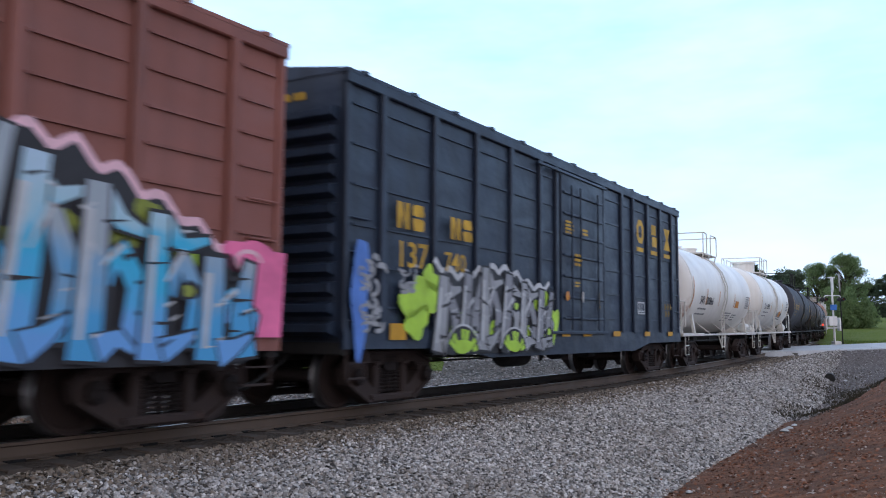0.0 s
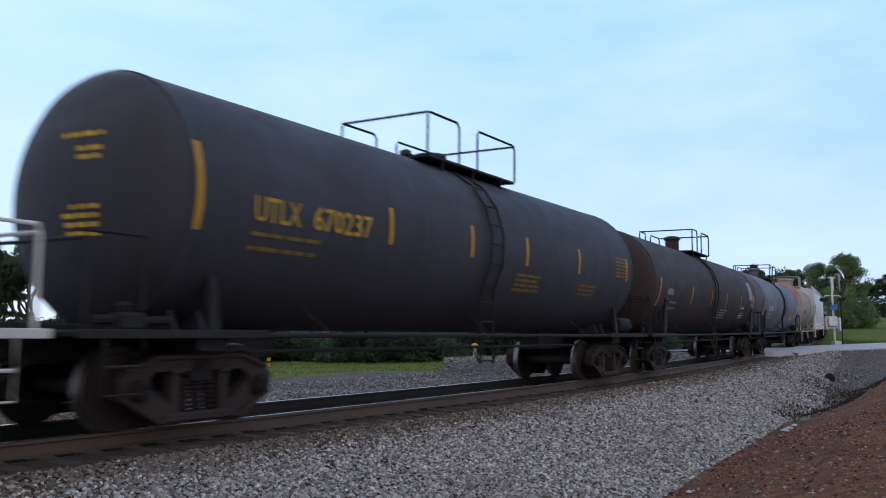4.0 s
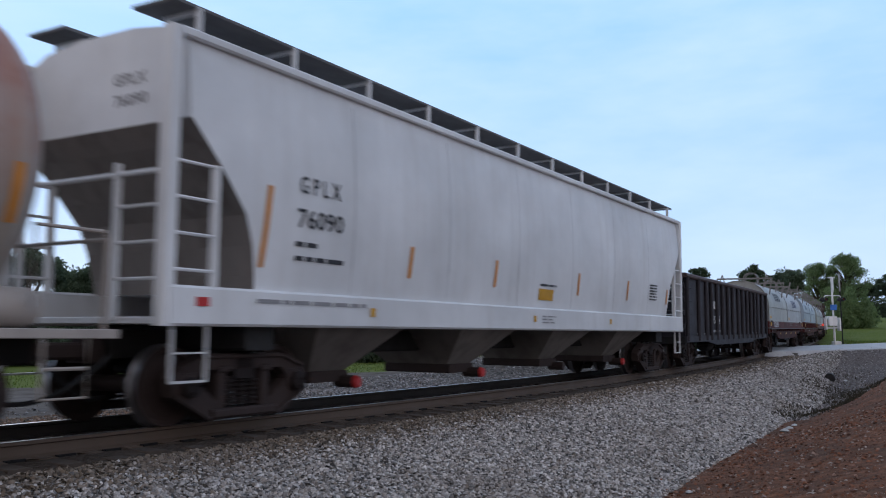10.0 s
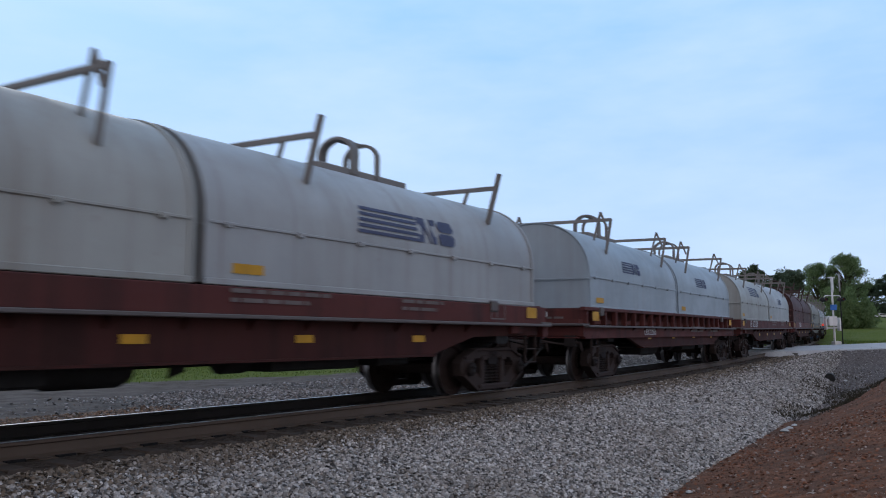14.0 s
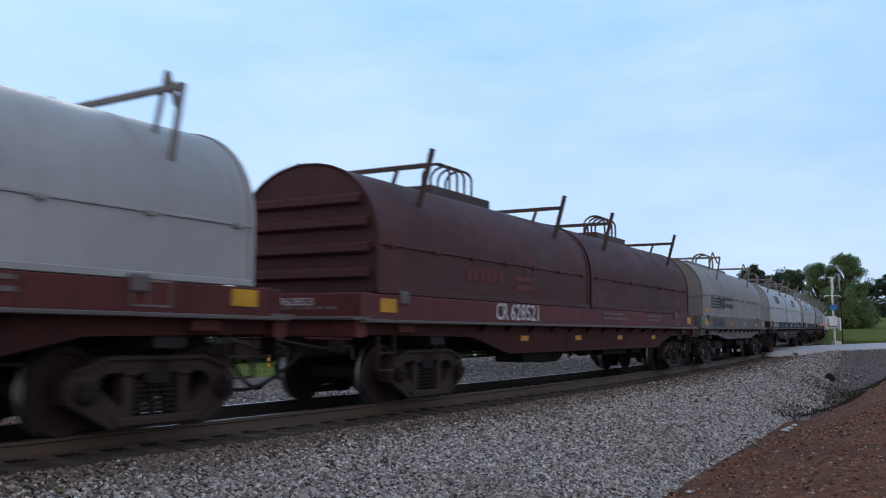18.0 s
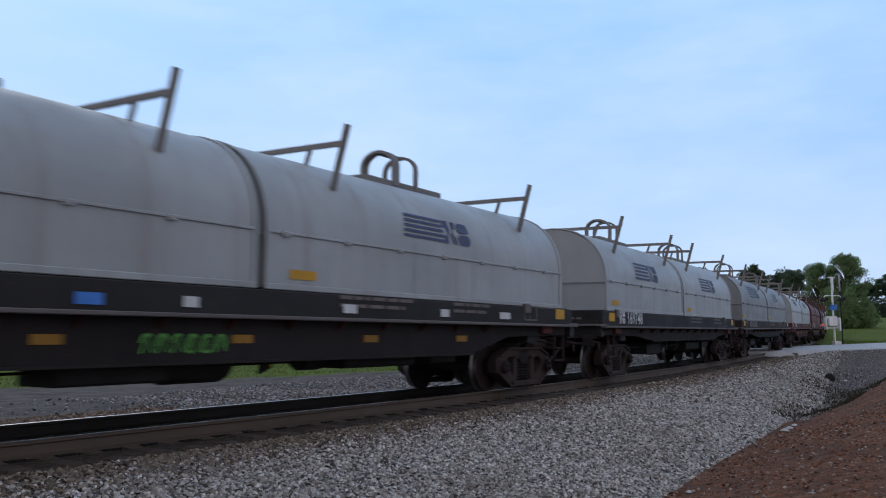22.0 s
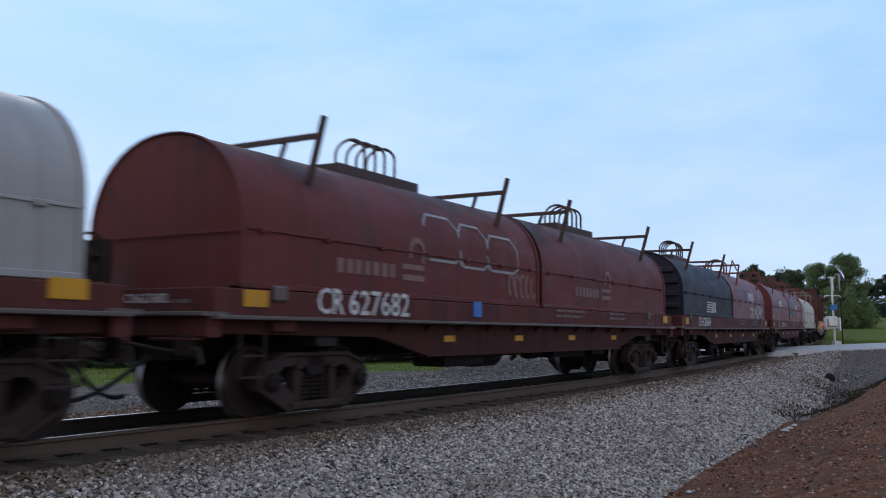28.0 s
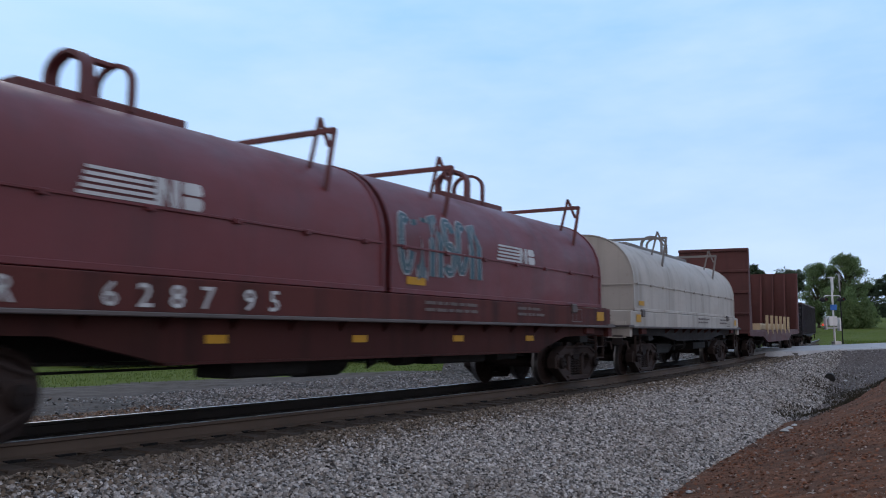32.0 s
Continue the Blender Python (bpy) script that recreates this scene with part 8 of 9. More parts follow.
def rust_marks(car, a, b, split):
    wh, ol, gr = MB(), MB(), MB()
    x = split - 4.3
    for p0, p1, z0, z1 in ((0, 1.1, 2.25, 3.0), (1.1, 2.1, 2.2, 2.95), (2.1, 3.3, 2.2, 2.85)):
        stroke(ol, [(x + p0, z0), (x + p0 + 0.02, z1 - 0.15), (x + p0 + 0.2, z1), (x + p1 - 0.2, z1), (x + p1, z1 - 0.2), (x + p1, z0 + 0.1), (x + p1 - 0.2, z0), (x + p0 + 0.1, z0), (x + p0, z0 + 0.1)], 0.045, hood_side, 0.012)
    part("graffiti_letters", ol, M["spray_grey"], car, "white outlined sprayed box letters")
    for i in range(5):
        stroke(gr, curl(split - 1.3 + i * 0.24, 1.98, 0.10, 0.2, 0.5 * i, 4.5 + 0.3 * i), 0.07, hood_side, 0.012)
    for p in (a, split):
        for i in range(7):
            gr.patch(p + 1.85 + i * 0.21, p + 1.99 + i * 0.21, 1.90, 2.10, hood_side, 0.012, 1, 1)
        x = p + 3.45
        gr.patch(x, x + 0.62, 1.88, 1.97, hood_side, 0.012, 1, 1), gr.patch(x, x + 0.62, 2.05, 2.13, hood_side, 0.012, 1, 1)
        stroke(gr, curl(x + 0.42, 2.32, 0.2, 0.2, -0.8, 3.6), 0.09, hood_side, 0.012)
    pieces("faded_mark", gr, M["faded_letter"], car, "faded pale letter blocks and emblem")
    bl = MB().patch(xf_of(car) + 5.3, xf_of(car) + 5.6, 1.36, 1.62, sill_side, 0.02, 1, 1)
    part("blue_patch", bl, M["blue_mark"], car)


def xf_of(car):
    return -8.4


def red_marks(car, a, b, split):
    rng = random.Random(9)
    bl, gr = MB(), MB()
    for i in range(8):
        x, h = split + 1.50 + i * 0.37, 0.20 + 0.03 * (i % 3 == 1)
        if i % 3 == 2:
            stroke(bl, [(x - 0.13, 2.62 + h), (x + 0.13, 2.62 + h), (x - 0.06, 2.62 - h), (x + 0.02, 2.62 - h)], 0.045, hood_side, 0.016)
        else:
            stroke(bl, curl(x, 2.62, 0.14, h, 0.7 + 0.3 * (i % 2), 5.6 + 0.6 * (i % 2)), 0.045, hood_side, 0.016)
    pieces("graffiti_tag", bl, M["spray_deep"], car, "deep blue sprayed letter")
    dk = MB()
    for cx, rx, rz in ((b - 3.60, 0.66, 0.30), (b - 2.35, 0.52, 0.28), (b - 1.35, 0.50, 0.22)):
        for i in range(34):
            t0 = rng.uniform(0, 6.28)
            stroke(gr, curl(cx + rng.uniform(-0.9, 0.9) * rx, 2.02 + rng.uniform(-0.8, 0.8) * rz, rng.uniform(0.05, 0.14), rng.uniform(0.05, 0.12), t0, t0 + rng.uniform(1.6, 4.0), 8), rng.uniform(0.03, 0.07), hood_side, 0.012 + 0.0004 * i)
        for i in range(4):
            stroke(dk, curl(cx + rng.uniform(-0.8, 0.8) * rx, 2.02 + rng.uniform(-0.6, 0.6) * rz, 0.09, 0.08, rng.uniform(0, 6), rng.uniform(7, 10), 8), 0.02, hood_side, 0.028)
    tagged(part("graffiti_scrawl", gr, M["spray_pale"], car, "pale sprayed scrawl"), kind="stuff")
    tagged(part("graffiti_outline", dk, M["hood_black"], car, "dark lines in the scrawl"), kind="stuff")


def dandy_marks(car, a, b, split):
    rng = random.Random(14)
    fill, line = MB(), MB()
    letter_forms(fill, line, split + 0.3, split + 2.85, 1.92, 2.98, 6, rng, hood_side, 0.012)
    ends = MB()
    for z in (2.70, 2.79, 2.88):
        y = 1.20
        while y > 0.5:
            w = rng.uniform(0.10, 0.26)
            ends.add([(a - 0.006, y, z), (a - 0.006, y - w, z), (a - 0.006, y - w, z + 0.055), (a - 0.006, y, z + 0.055)], [(0, 1, 2, 3)])
            y -= w + 0.05
    print_part(ends, M["white_mark"], car)
    part("graffiti_letters", fill, M["spray_teal"], car, "dark teal sprayed letter forms")
    part("graffiti_outline", line, M["spray_white"], car, "white sprayed outlines")
    pieces("painted_mark", speed_mark(MB(), split + 3.45, 2.42, 1.55, 0.32, hood_side), M["white_mark"], car, "white striped emblem")


brown_boxcar()
blue_boxcar()
tanks()
hopper_car("white covered hopper with amber stripes and roof walks", 123.37, 139.4, 121.8, 141.13, M["hopper_white"], "76090")
gondola("black gondola with brown top chords and white stencils", 143.5, 157.1, 142.08, 158.75, M["gon_black"], "193934", posts=(0.15, 1.77, 2.93, 3.73, 4.76, 5.75, 6.80, 7.80, 8.98, 9.99, 11.05, 12.0, 13.04, 13.86, 15.06, 16.5))
coil_cars()
bulkhead_flat("rust-red bulkhead flatcar with pale stakes", 402.0, 417.5, 399.9, 420.0, M["flat_rust"])
gondola("dark gondola behind the bulkhead flatcar", 424.5, 437.5, 422.9, 439.0, M["gon_black"], "", posts=[0.16 + 1.21 * i for i in range(14)])


# ---- road, crossing signal, far side, trees ----
def height_at(x, y):
    return float(ground_height(np.array([float(x)]), np.array([float(y)]))[0])


def build_road():
    mb = MB()
    xs = [14.0 + 1.2 * i for i in range(60)]
    for x in xs:
        c = road_axis(x)
        z = -0.235 + 0.012 * max(x - 22, 0)
        for o, dz in ((-4.4, -0.25), (-4.2, 0.02), (0, 0.06), (4.2, 0.02), (4.4, -0.25)):
            mb.v.append((x - o * 0.38, c + o * 0.92, z + dz))
    for i in range(len(xs) - 1):
        for k in range(4):
            a = i * 5 + k
            mb.f.append((a, a + 5, a + 6, a + 1)[::-1])
    k = Mat("pale_worn_pavement", 0.9)
    c = k.mix(k.span(k.noise(1.2, 6), 0.3, 0.7), (0.30, 0.30, 0.31), (0.42, 0.42, 0.42))
    c = k.mix(k.span(k.noise(14, 4), 0.5, 0.7, 0, 0.5), c, (0.2, 0.2, 0.2))
    k.bump(k.noise(40, 3), 0.3, 0.01)
    rd = part("road", mb, k.done(c), None)
    tagged(rd, "pale worn road that runs over the level crossing", "road", kind="structure")
    # crossing panels between and beside the rails
    pm = plain("crossing_panel", (0.16, 0.155, 0.15), 0.9)
    for d0, d1 in ((-2.2, -0.88), (-0.63, 0.63), (0.88, 2.2)):
        for i in range(4):
            s = 46.5 + i * 2.2
            m = car_pose(s - 0.5, s + 0.5)
            p = part("crossing_panel", MB().box(-1.08, 1.08, -d1, -d0, -0.16, -0.012, 0.015), pm, rd)
            p.matrix_basis = m


build_road()


def crossing_signal():
    x, y = 26.9, 60.4
    white = paint("white_signal_paint", (0.70, 0.70, 0.69), (0.3, 0.2, 0.12), 0.15, 0.5)
    dark = plain("dark_signal_hood", (0.03, 0.03, 0.032), 0.5)
    sig = thing("crossing_signal", "white level-crossing signal mast with side lamps beside the road", "crossing signal", at=pose(x, y, height_at(x, y)))
    part("mast", MB().lathe([(0, 0.075), (4.9, 0.06), (4.95, 0.02)], 12, "z"), white, sig)
    part("base_cabinet", MB().box(-0.12, 0.34, -0.25, 0.25, 0.0, 0.5, 0.03), white, sig)
    part("gate_motor", MB().box(-0.45, 0.10, -0.35, 0.35, 1.55, 2.2, 0.04), white, sig, "white gate motor housing")
    part("counterweight", MB().box(0.30, 0.42, -0.2, 0.2, 1.2, 2.1, 0.03), white, sig)
    part("counterweight", MB().box(-0.62, -0.52, -0.2, 0.2, 1.3, 2.1, 0.03), white, sig)
    part("motor_arm", MB().bar((-0.62, 0, 1.42), (0.42, 0, 1.42), 0.12, 0.12), white, sig)
    part("lamp_arm", MB().tube([(-0.62, 0, 3.42), (-0.5, 0, 3.62), (0.5, 0, 3.62), (0.62, 0, 3.42)], 0.035, 8), white, sig)
    glow = Mat("red_lamp", 0.4)
    glow.b.inputs["Emission Color"].default_value, glow.b.inputs["Emission Strength"].default_value = (1.0, 0.10, 0.05, 1), 0.5
    red = glow.done((0.6, 0.04, 0.03))
    amber = plain("dull_lamp_lens", (0.35, 0.09, 0.05), 0.3)
    for sx in (-1, 1):
        for yy, dirn in ((-0.16, -1), (0.16, 1)):
            hd = part("lamp_hood", MB().lathe([(0, 0.06), (0.04, 0.16), (0.07, 0.16), (0.08, 0.11), (0.30, 0.11), (0.30, 0.095), (0.08, 0.09)], 18, "y"), dark, sig, "round black lamp backing with visor",
                      at=pose(sx * 0.60, yy, 3.36, 0, 0, 0 if dirn > 0 else 180))
            part("lens", MB().lathe([(0.085, 0.088), (0.11, 0.02)], 14, "y"), amber, hd)
    part("gate_lamp", MB().lathe([(-0.05, 0.05), (0.0, 0.085), (0.05, 0.05)], 12, "y", (-0.8, -0.1, 1.62)), red, sig, "small lit red lamp")
    part("lamp_bracket", MB().bar((-0.95, 0, 1.60), (-0.45, 0, 1.60), 0.05, 0.05), white, sig)
    part("notice", MB().box(-0.22, 0.22, -0.11, -0.09, 2.62, 3.0, 0.01), M["blue_mark"], sig, "square blue notice plate")
    # crossbuck boards, seen nearly edge on
    for a in (-45, 45):
        part("crossbuck_board", MB().box(-0.02, 0.02, -0.6, 0.6, -0.11, 0.11, 0.004), white, sig, at=pose(0.08 if a > 0 else 0.12, 0, 4.35, 0, 0, -23.9) @ pose(0, 0, 0, a, 0, 0))
    part("finial", MB().bar((-0.25, 0, 4.86), (0.25, 0, 4.86), 0.06, 0.06), white, sig)
    pole = thing("pole", "slim grey pole behind the crossing signal", "pole", at=pose(28.4, 62.5, height_at(28.4, 62.5)))
    part("shaft", MB().lathe([(0, 0.045), (4.2, 0.04)], 8, "z"), M["black_gear"], pole)
    part("raised_tip", MB().box(-0.05, 0.05, -0.03, 0.03, 4.1, 5.4, 0.01), M["grey_pipe"], pole, "pale upper end of the pole")


crossing_signal()


def roadside():
    wb = thing("marker_box", "small white equipment box on a post beyond the track", "equipment box", at=pose(8.9, 44.0, height_at(8.9, 44.0)))
    white = M["white_pipe"]
    part("box", MB().box(-0.22, 0.22, -0.2, 0.2, 0.3, 1.0, 0.03), white, wb)
    part("post", MB().box(-0.06, 0.06, -0.06, 0.06, 0, 0.32, 0.01), white, wb)
    ym = thing("hazard_marker", "yellow-capped marker post in the grass", "marker post", at=pose(1.74, 49.0, height_at(1.74, 49.0)))
    part("post", MB().box(-0.09, 0.09, -0.09, 0.09, 0, 0.62, 0.01), white, ym)
    part("cap", MB().lathe([(0.55, 0.16), (0.66, 0.22), (0.78, 0.2), (0.84, 0.06)], 12, "z"), M["yellow_mark"], ym, "yellow rounded cap")
    yp = thing("striped_post", "short yellow post with dark bands", "marker post", at=pose(-10.5, 53.0, height_at(-10.5, 53.0)))
    part("post", MB().box(-0.10, 0.10, -0.06, 0.06, 0, 0.98, 0.01), M["yellow_mark"], yp)
    for z in (0.25, 0.58):
        part("band", MB().box(-0.105, 0.105, -0.065, 0.065, z, z + 0.14, 0.005), M["black_mark"], yp)
    # loose things on the ground near the camera
    lit = plain("pale_litter", (0.42, 0.42, 0.41), 0.7)
    teal = plain("teal_litter", (0.16, 0.42, 0.36), 0.5)
    ochre = plain("ochre_stone", (0.50, 0.33, 0.17), 0.85)
    rng = random.Random(6)
    for name, x, y, r, mt, lab in (("stone", 2.45, 9.05, 0.075, ochre, "pale ochre stone at the gravel's edge"), ("bottle_shard", 2.75, 9.35, 0.05, teal, "crumpled teal scrap on red earth"),
                                   ("paper_scrap", 2.75, 10.1, 0.07, lit, "flat pale scrap of litter"), ("paper_scrap", -1.27, 9.1, 0.05, lit, "flat pale scrap of litter"),
                                   ("rubble", 6.35, 16.6, 0.12, lit, "pale broken rubble in the ditch"), ("rubble", 6.6, 17.0, 0.10, lit, "pale broken rubble in the ditch"), ("rubble", 6.9, 17.5, 0.09, lit, "pale broken rubble in the ditch"),
                                   ("rubble", 2.2, 9.6, 0.07, lit, "pale broken rubble in the ditch"), ("rubble", 16.2, 35.6, 0.13, lit, "pale broken rubble in the ditch"), ("rubble", 15.0, 34.5, 0.12, lit, "pale broken rubble in the ditch")):
        r *= 0.62
        mb = MB()
        n = 9
        vs = [(0, 0, r * 0.62), (0, 0, -r * 0.3)]
        for j, (zz, k) in enumerate(((0.35, 0.75), (-0.05, 1.0))):
            for i in range(n):
                a = 6.283 * i / n
                q = r * k * rng.uniform(0.7, 1.2)
                vs.append((q * math.cos(a) * 1.3, q * math.sin(a), r * zz))
        fs = [(0, 2 + i, 2 + (i + 1) % n) for i in range(n)] + [(2 + i, 2 + n + i, 2 + n + (i + 1) % n, 2 + (i + 1) % n) for i in range(n)] + [(1, 2 + n + (i + 1) % n, 2 + n + i) for i in range(n)]
        ob = part(name, mb.add(vs, fs), mt, None, smooth=20)
        ob.matrix_basis = pose(x, y, height_at(x, y) + r * 0.15, rng.uniform(-8, 8), rng.uniform(-8, 8), rng.uniform(0, 360))
        tagged(ob, lab, "stone" if "stone" in name or name == "rubble" else "litter")
    hole = thing("culvert_mouth", "dark culvert pipe mouth in the gravel bank", "culvert", at=pose(15.0, 34.3, height_at(15.0, 34.3) + 0.06, 0, 0, -25))
    part("pipe", MB().lathe([(-0.35, 0.19), (0.5, 0.19), (0.5, 0.16), (-0.2, 0.16)], 18, "y"), M["black_gear"], hole)


roadside()


# -- plants --
def leaf_mat(name, lo, hi, sun):
    k = Mat(name, 0.75)
    dull(k, 0.15)
    g = k.nt.nodes.new("ShaderNodeNewGeometry").outputs["Random Per Island"]
    c = k.mix(g, lo, hi)
    c = k.mix(k.span(k.noise(0.9, 3), 0.4, 0.7, 0, 0.6), c, sun)
    thin = k.nt.nodes.new("ShaderNodeBsdfTranslucent")
    k.nt.links.new(k.mix(0.35, c, tuple(1.3 * v for v in sun)), thin.inputs["Color"])
    both = k.nt.nodes.new("ShaderNodeMixShader")
    both.inputs[0].default_value = 0.45
    k.nt.links.new(k.b.outputs[0], both.inputs[1])
    k.nt.links.new(thin.outputs[0], both.inputs[2])
    k.nt.links.new(both.outputs[0], k.nt.nodes["Material Output"].inputs["Surface"])
    return k.done(c)


M["leaf_dark"] = leaf_mat("dark_leaves", (0.040, 0.064, 0.042), (0.092, 0.125, 0.078), (0.105, 0.135, 0.085))
M["leaf_mid"] = leaf_mat("summer_leaves", (0.085, 0.14, 0.062), (0.175, 0.245, 0.105), (0.205, 0.27, 0.125))
M["needle"] = leaf_mat("pine_needles", (0.034, 0.056, 0.036), (0.08, 0.11, 0.065), (0.10, 0.13, 0.075))
M["bark"] = paint("rough_bark", (0.075, 0.058, 0.045), (0.04, 0.03, 0.025), 0.5, 0.95)
M["dark_weed"] = leaf_mat("dark_ditch_weed", (0.025, 0.02, 0.014), (0.075, 0.06, 0.04), (0.06, 0.05, 0.03))
M["dry_weed"] = leaf_mat("dry_weed", (0.10, 0.085, 0.055), (0.24, 0.20, 0.12), (0.2, 0.17, 0.10))


def leaf_cloud(centres, radii, count, size, seed, name):
    """Many small leaf clumps filling a set of lobes, densest near their skins."""
    rng = np.random.default_rng(seed)
    c, r = np.array(centres, float), np.array(radii, float)
    w = np.prod(r, axis=1) ** 0.67
    i = rng.choice(len(c), count, p=w / w.sum())
    v = rng.normal(size=(count, 3))
    v /= np.linalg.norm(v, axis=1)[:, None]
    p = c[i] + v * r[i] * (rng.uniform(0, 1, (count, 1)) ** 0.28) * rng.uniform(0.72, 1.1, (count, 1))
    a, b = rng.normal(size=(count, 3)), rng.normal(size=(count, 3))
    a /= np.linalg.norm(a, axis=1)[:, None]
    b -= a * np.sum(a * b, axis=1)[:, None]
    b /= np.linalg.norm(b, axis=1)[:, None]
    s = rng.uniform(0.5, 1.2, (count, 1)) * size
    q = np.stack([p - a * s * 0.9, p - b * s * 0.45 + a * s * 0.1, p + a * s, p + b * s * 0.5 + a * s * 0.05], 1)
    me = bpy.data.meshes.new(name)
    me.vertices.add(count * 4)
    me.vertices.foreach_set("co", q.ravel().astype(np.float32))
    me.loops.add(count * 4)
    me.loops.foreach_set("vertex_index", np.arange(count * 4))
    me.polygons.add(count)
    me.polygons.foreach_set("loop_start", np.arange(0, count * 4, 4))
    me.update()
    return me


def make_tree(kind, seed):
    """Meshes of a tree about 10 m high: trunk with limbs, and crown."""
    rng = random.Random(seed)
    tk = MB()
    lobes, radii = [], []
    if kind == "broad":
        def limb(p, d, length, r, level):
            q = [p + d * length * t + Vector((rng.uniform(-1, 1), rng.uniform(-1, 1), 0)) * 0.08 * length * t for t in (0, 0.35, 0.7, 1.0)]
            tk.tube(q, r, 7)
            if level == 0:
                lobes.append(tuple(q[-1])), radii.append((rng.uniform(0.8, 1.35), rng.uniform(0.8, 1.35), rng.uniform(0.6, 1.0)))
                return
            for _ in range(3 if level > 1 else 3):
                nd = (d + Vector((rng.uniform(-1, 1), rng.uniform(-1, 1), rng.uniform(-0.15, 0.8))) * 0.75).normalized()
                limb(q[-1 if rng.random() < 0.6 else 2], nd, length * rng.uniform(0.6, 0.8), r * 0.55, level - 1)
        tk.lathe([(0, 0.34), (0.4, 0.24), (2.4, 0.19)], 10, "z")
        for _ in range(4):
            limb(Vector((0, 0, 1.6 + rng.uniform(0, 0.9))), Vector((rng.uniform(-0.7, 0.7), rng.uniform(-0.7, 0.7), 1)).normalized(), rng.uniform(2.4, 3.2), 0.14, 2)
        for _ in range(5):
            lobes.append((rng.uniform(-2.4, 2.4), rng.uniform(-2, 2), rng.uniform(1.0, 3.4))), radii.append((1.3, 1.3, 1.0))
        return tk, leaf_cloud(lobes, radii, 13000, 0.20, seed, "crown")
    if kind == "dome":
        tk.lathe([(0, 0.30), (0.5, 0.22), (5.5, 0.12)], 10, "z")
        for _ in range(170):
            a, u = rng.uniform(0, 6.283), rng.uniform(0, 1) ** 0.8
            z = 1.0 + 8.4 * u
            r = 3.1 * min(0.66 + 0.6 * u, 1.0, 1.75 * math.sqrt(max(0.0, 1.03 - u))) * rng.uniform(0.3, 1.0)
            e = (r * math.cos(a), r * math.sin(a), z)
            tk.tube([(0, 0, max(0.6, z - 1.6 - r * 0.4)), (e[0] * 0.55, e[1] * 0.55, z - 0.5), e], 0.05, 5)
            lobes.append(e), radii.append((rng.uniform(0.5, 0.95), rng.uniform(0.5, 0.95), rng.uniform(0.4, 0.75)))
        return tk, leaf_cloud(lobes, radii, 30000, 0.105, seed, "crown")
    if kind == "pine":
        tk.lathe([(0, 0.22), (5, 0.16), (9.4, 0.04)], 9, "z")
        for _ in range(26):
            z = rng.uniform(3.2, 9.6)
            a, l = rng.uniform(0, 6.283), (1.0 - (z / 10.8) ** 2) * rng.uniform(1.4, 3.0) + 0.3
            e = (l * math.cos(a), l * math.sin(a), z + 0.25 * l)
            tk.tube([(0, 0, z), e], 0.04, 5)
            lobes.append(e), radii.append((rng.uniform(0.5, 0.95), rng.uniform(0.5, 0.95), rng.uniform(0.3, 0.55)))
            lobes.append((e[0] * 0.6, e[1] * 0.6, e[2])), radii.append((0.5, 0.5, 0.35))
        return tk, leaf_cloud(lobes, radii, 6500, 0.18, seed, "crown")
    for _ in range(7):
        a, l = rng.uniform(0, 6.283), rng.uniform(0.5, 1.6)
        e = (l * math.cos(a), l * math.sin(a), rng.uniform(0.7, 2.6))
        tk.tube([(0, 0, 0), (e[0] * 0.5, e[1] * 0.5, e[2] * 0.5), e], 0.05, 5)
        lobes.append(e), radii.append((rng.uniform(0.7, 1.2), rng.uniform(0.7, 1.2), rng.uniform(0.6, 1.0)))
    for _ in range(4):
        lobes.append((rng.uniform(-1.5, 1.5), rng.uniform(-1, 1), 0.5)), radii.append((1.0, 1.0, 0.6))
    return tk, leaf_cloud(lobes, radii, 4200, 0.15, seed, "crown")


FORMS = {}


def plant(kind, leaf, x, y, high, turn, wide=1.0, variant=0, label=None):
    key = (kind, variant, leaf)
    if key not in FORMS:
        tk, cr = make_tree(kind, {"broad": 100, "pine": 200, "bush": 300, "dome": 400}[kind] + variant)
        FORMS[key] = (tk.mesh("trunk"), cr)
    tr, cr = FORMS[key]
    unit = {"broad": 8.6, "pine": 10.0, "bush": 3.3, "dome": 10.0}[kind]
    k = high / unit
    names = {"broad": ("broadleaf_tree", "tall leafy broadleaf tree at the field's edge", "tree"), "dome": ("broadleaf_tree", "tall leafy broadleaf tree at the field's edge", "tree"), "pine": ("pine_tree", "dark thin-limbed pine at the wood's edge", "tree"), "bush": ("shrub", "dense green shrub along the wood's edge", "shrub")}[kind]
    t = thing(names[0], label or names[1], names[2], at=pose(x, y, height_at(x, y) - 0.05, 0, 0, turn))
    m = Matrix.Diagonal((k * wide, k * wide, k, 1))
    part("trunk" if kind != "bush" else "stems", tr, M["bark"], t, at=m)
    part("crown" if kind != "bush" else "foliage", cr, M[leaf], t, at=m)


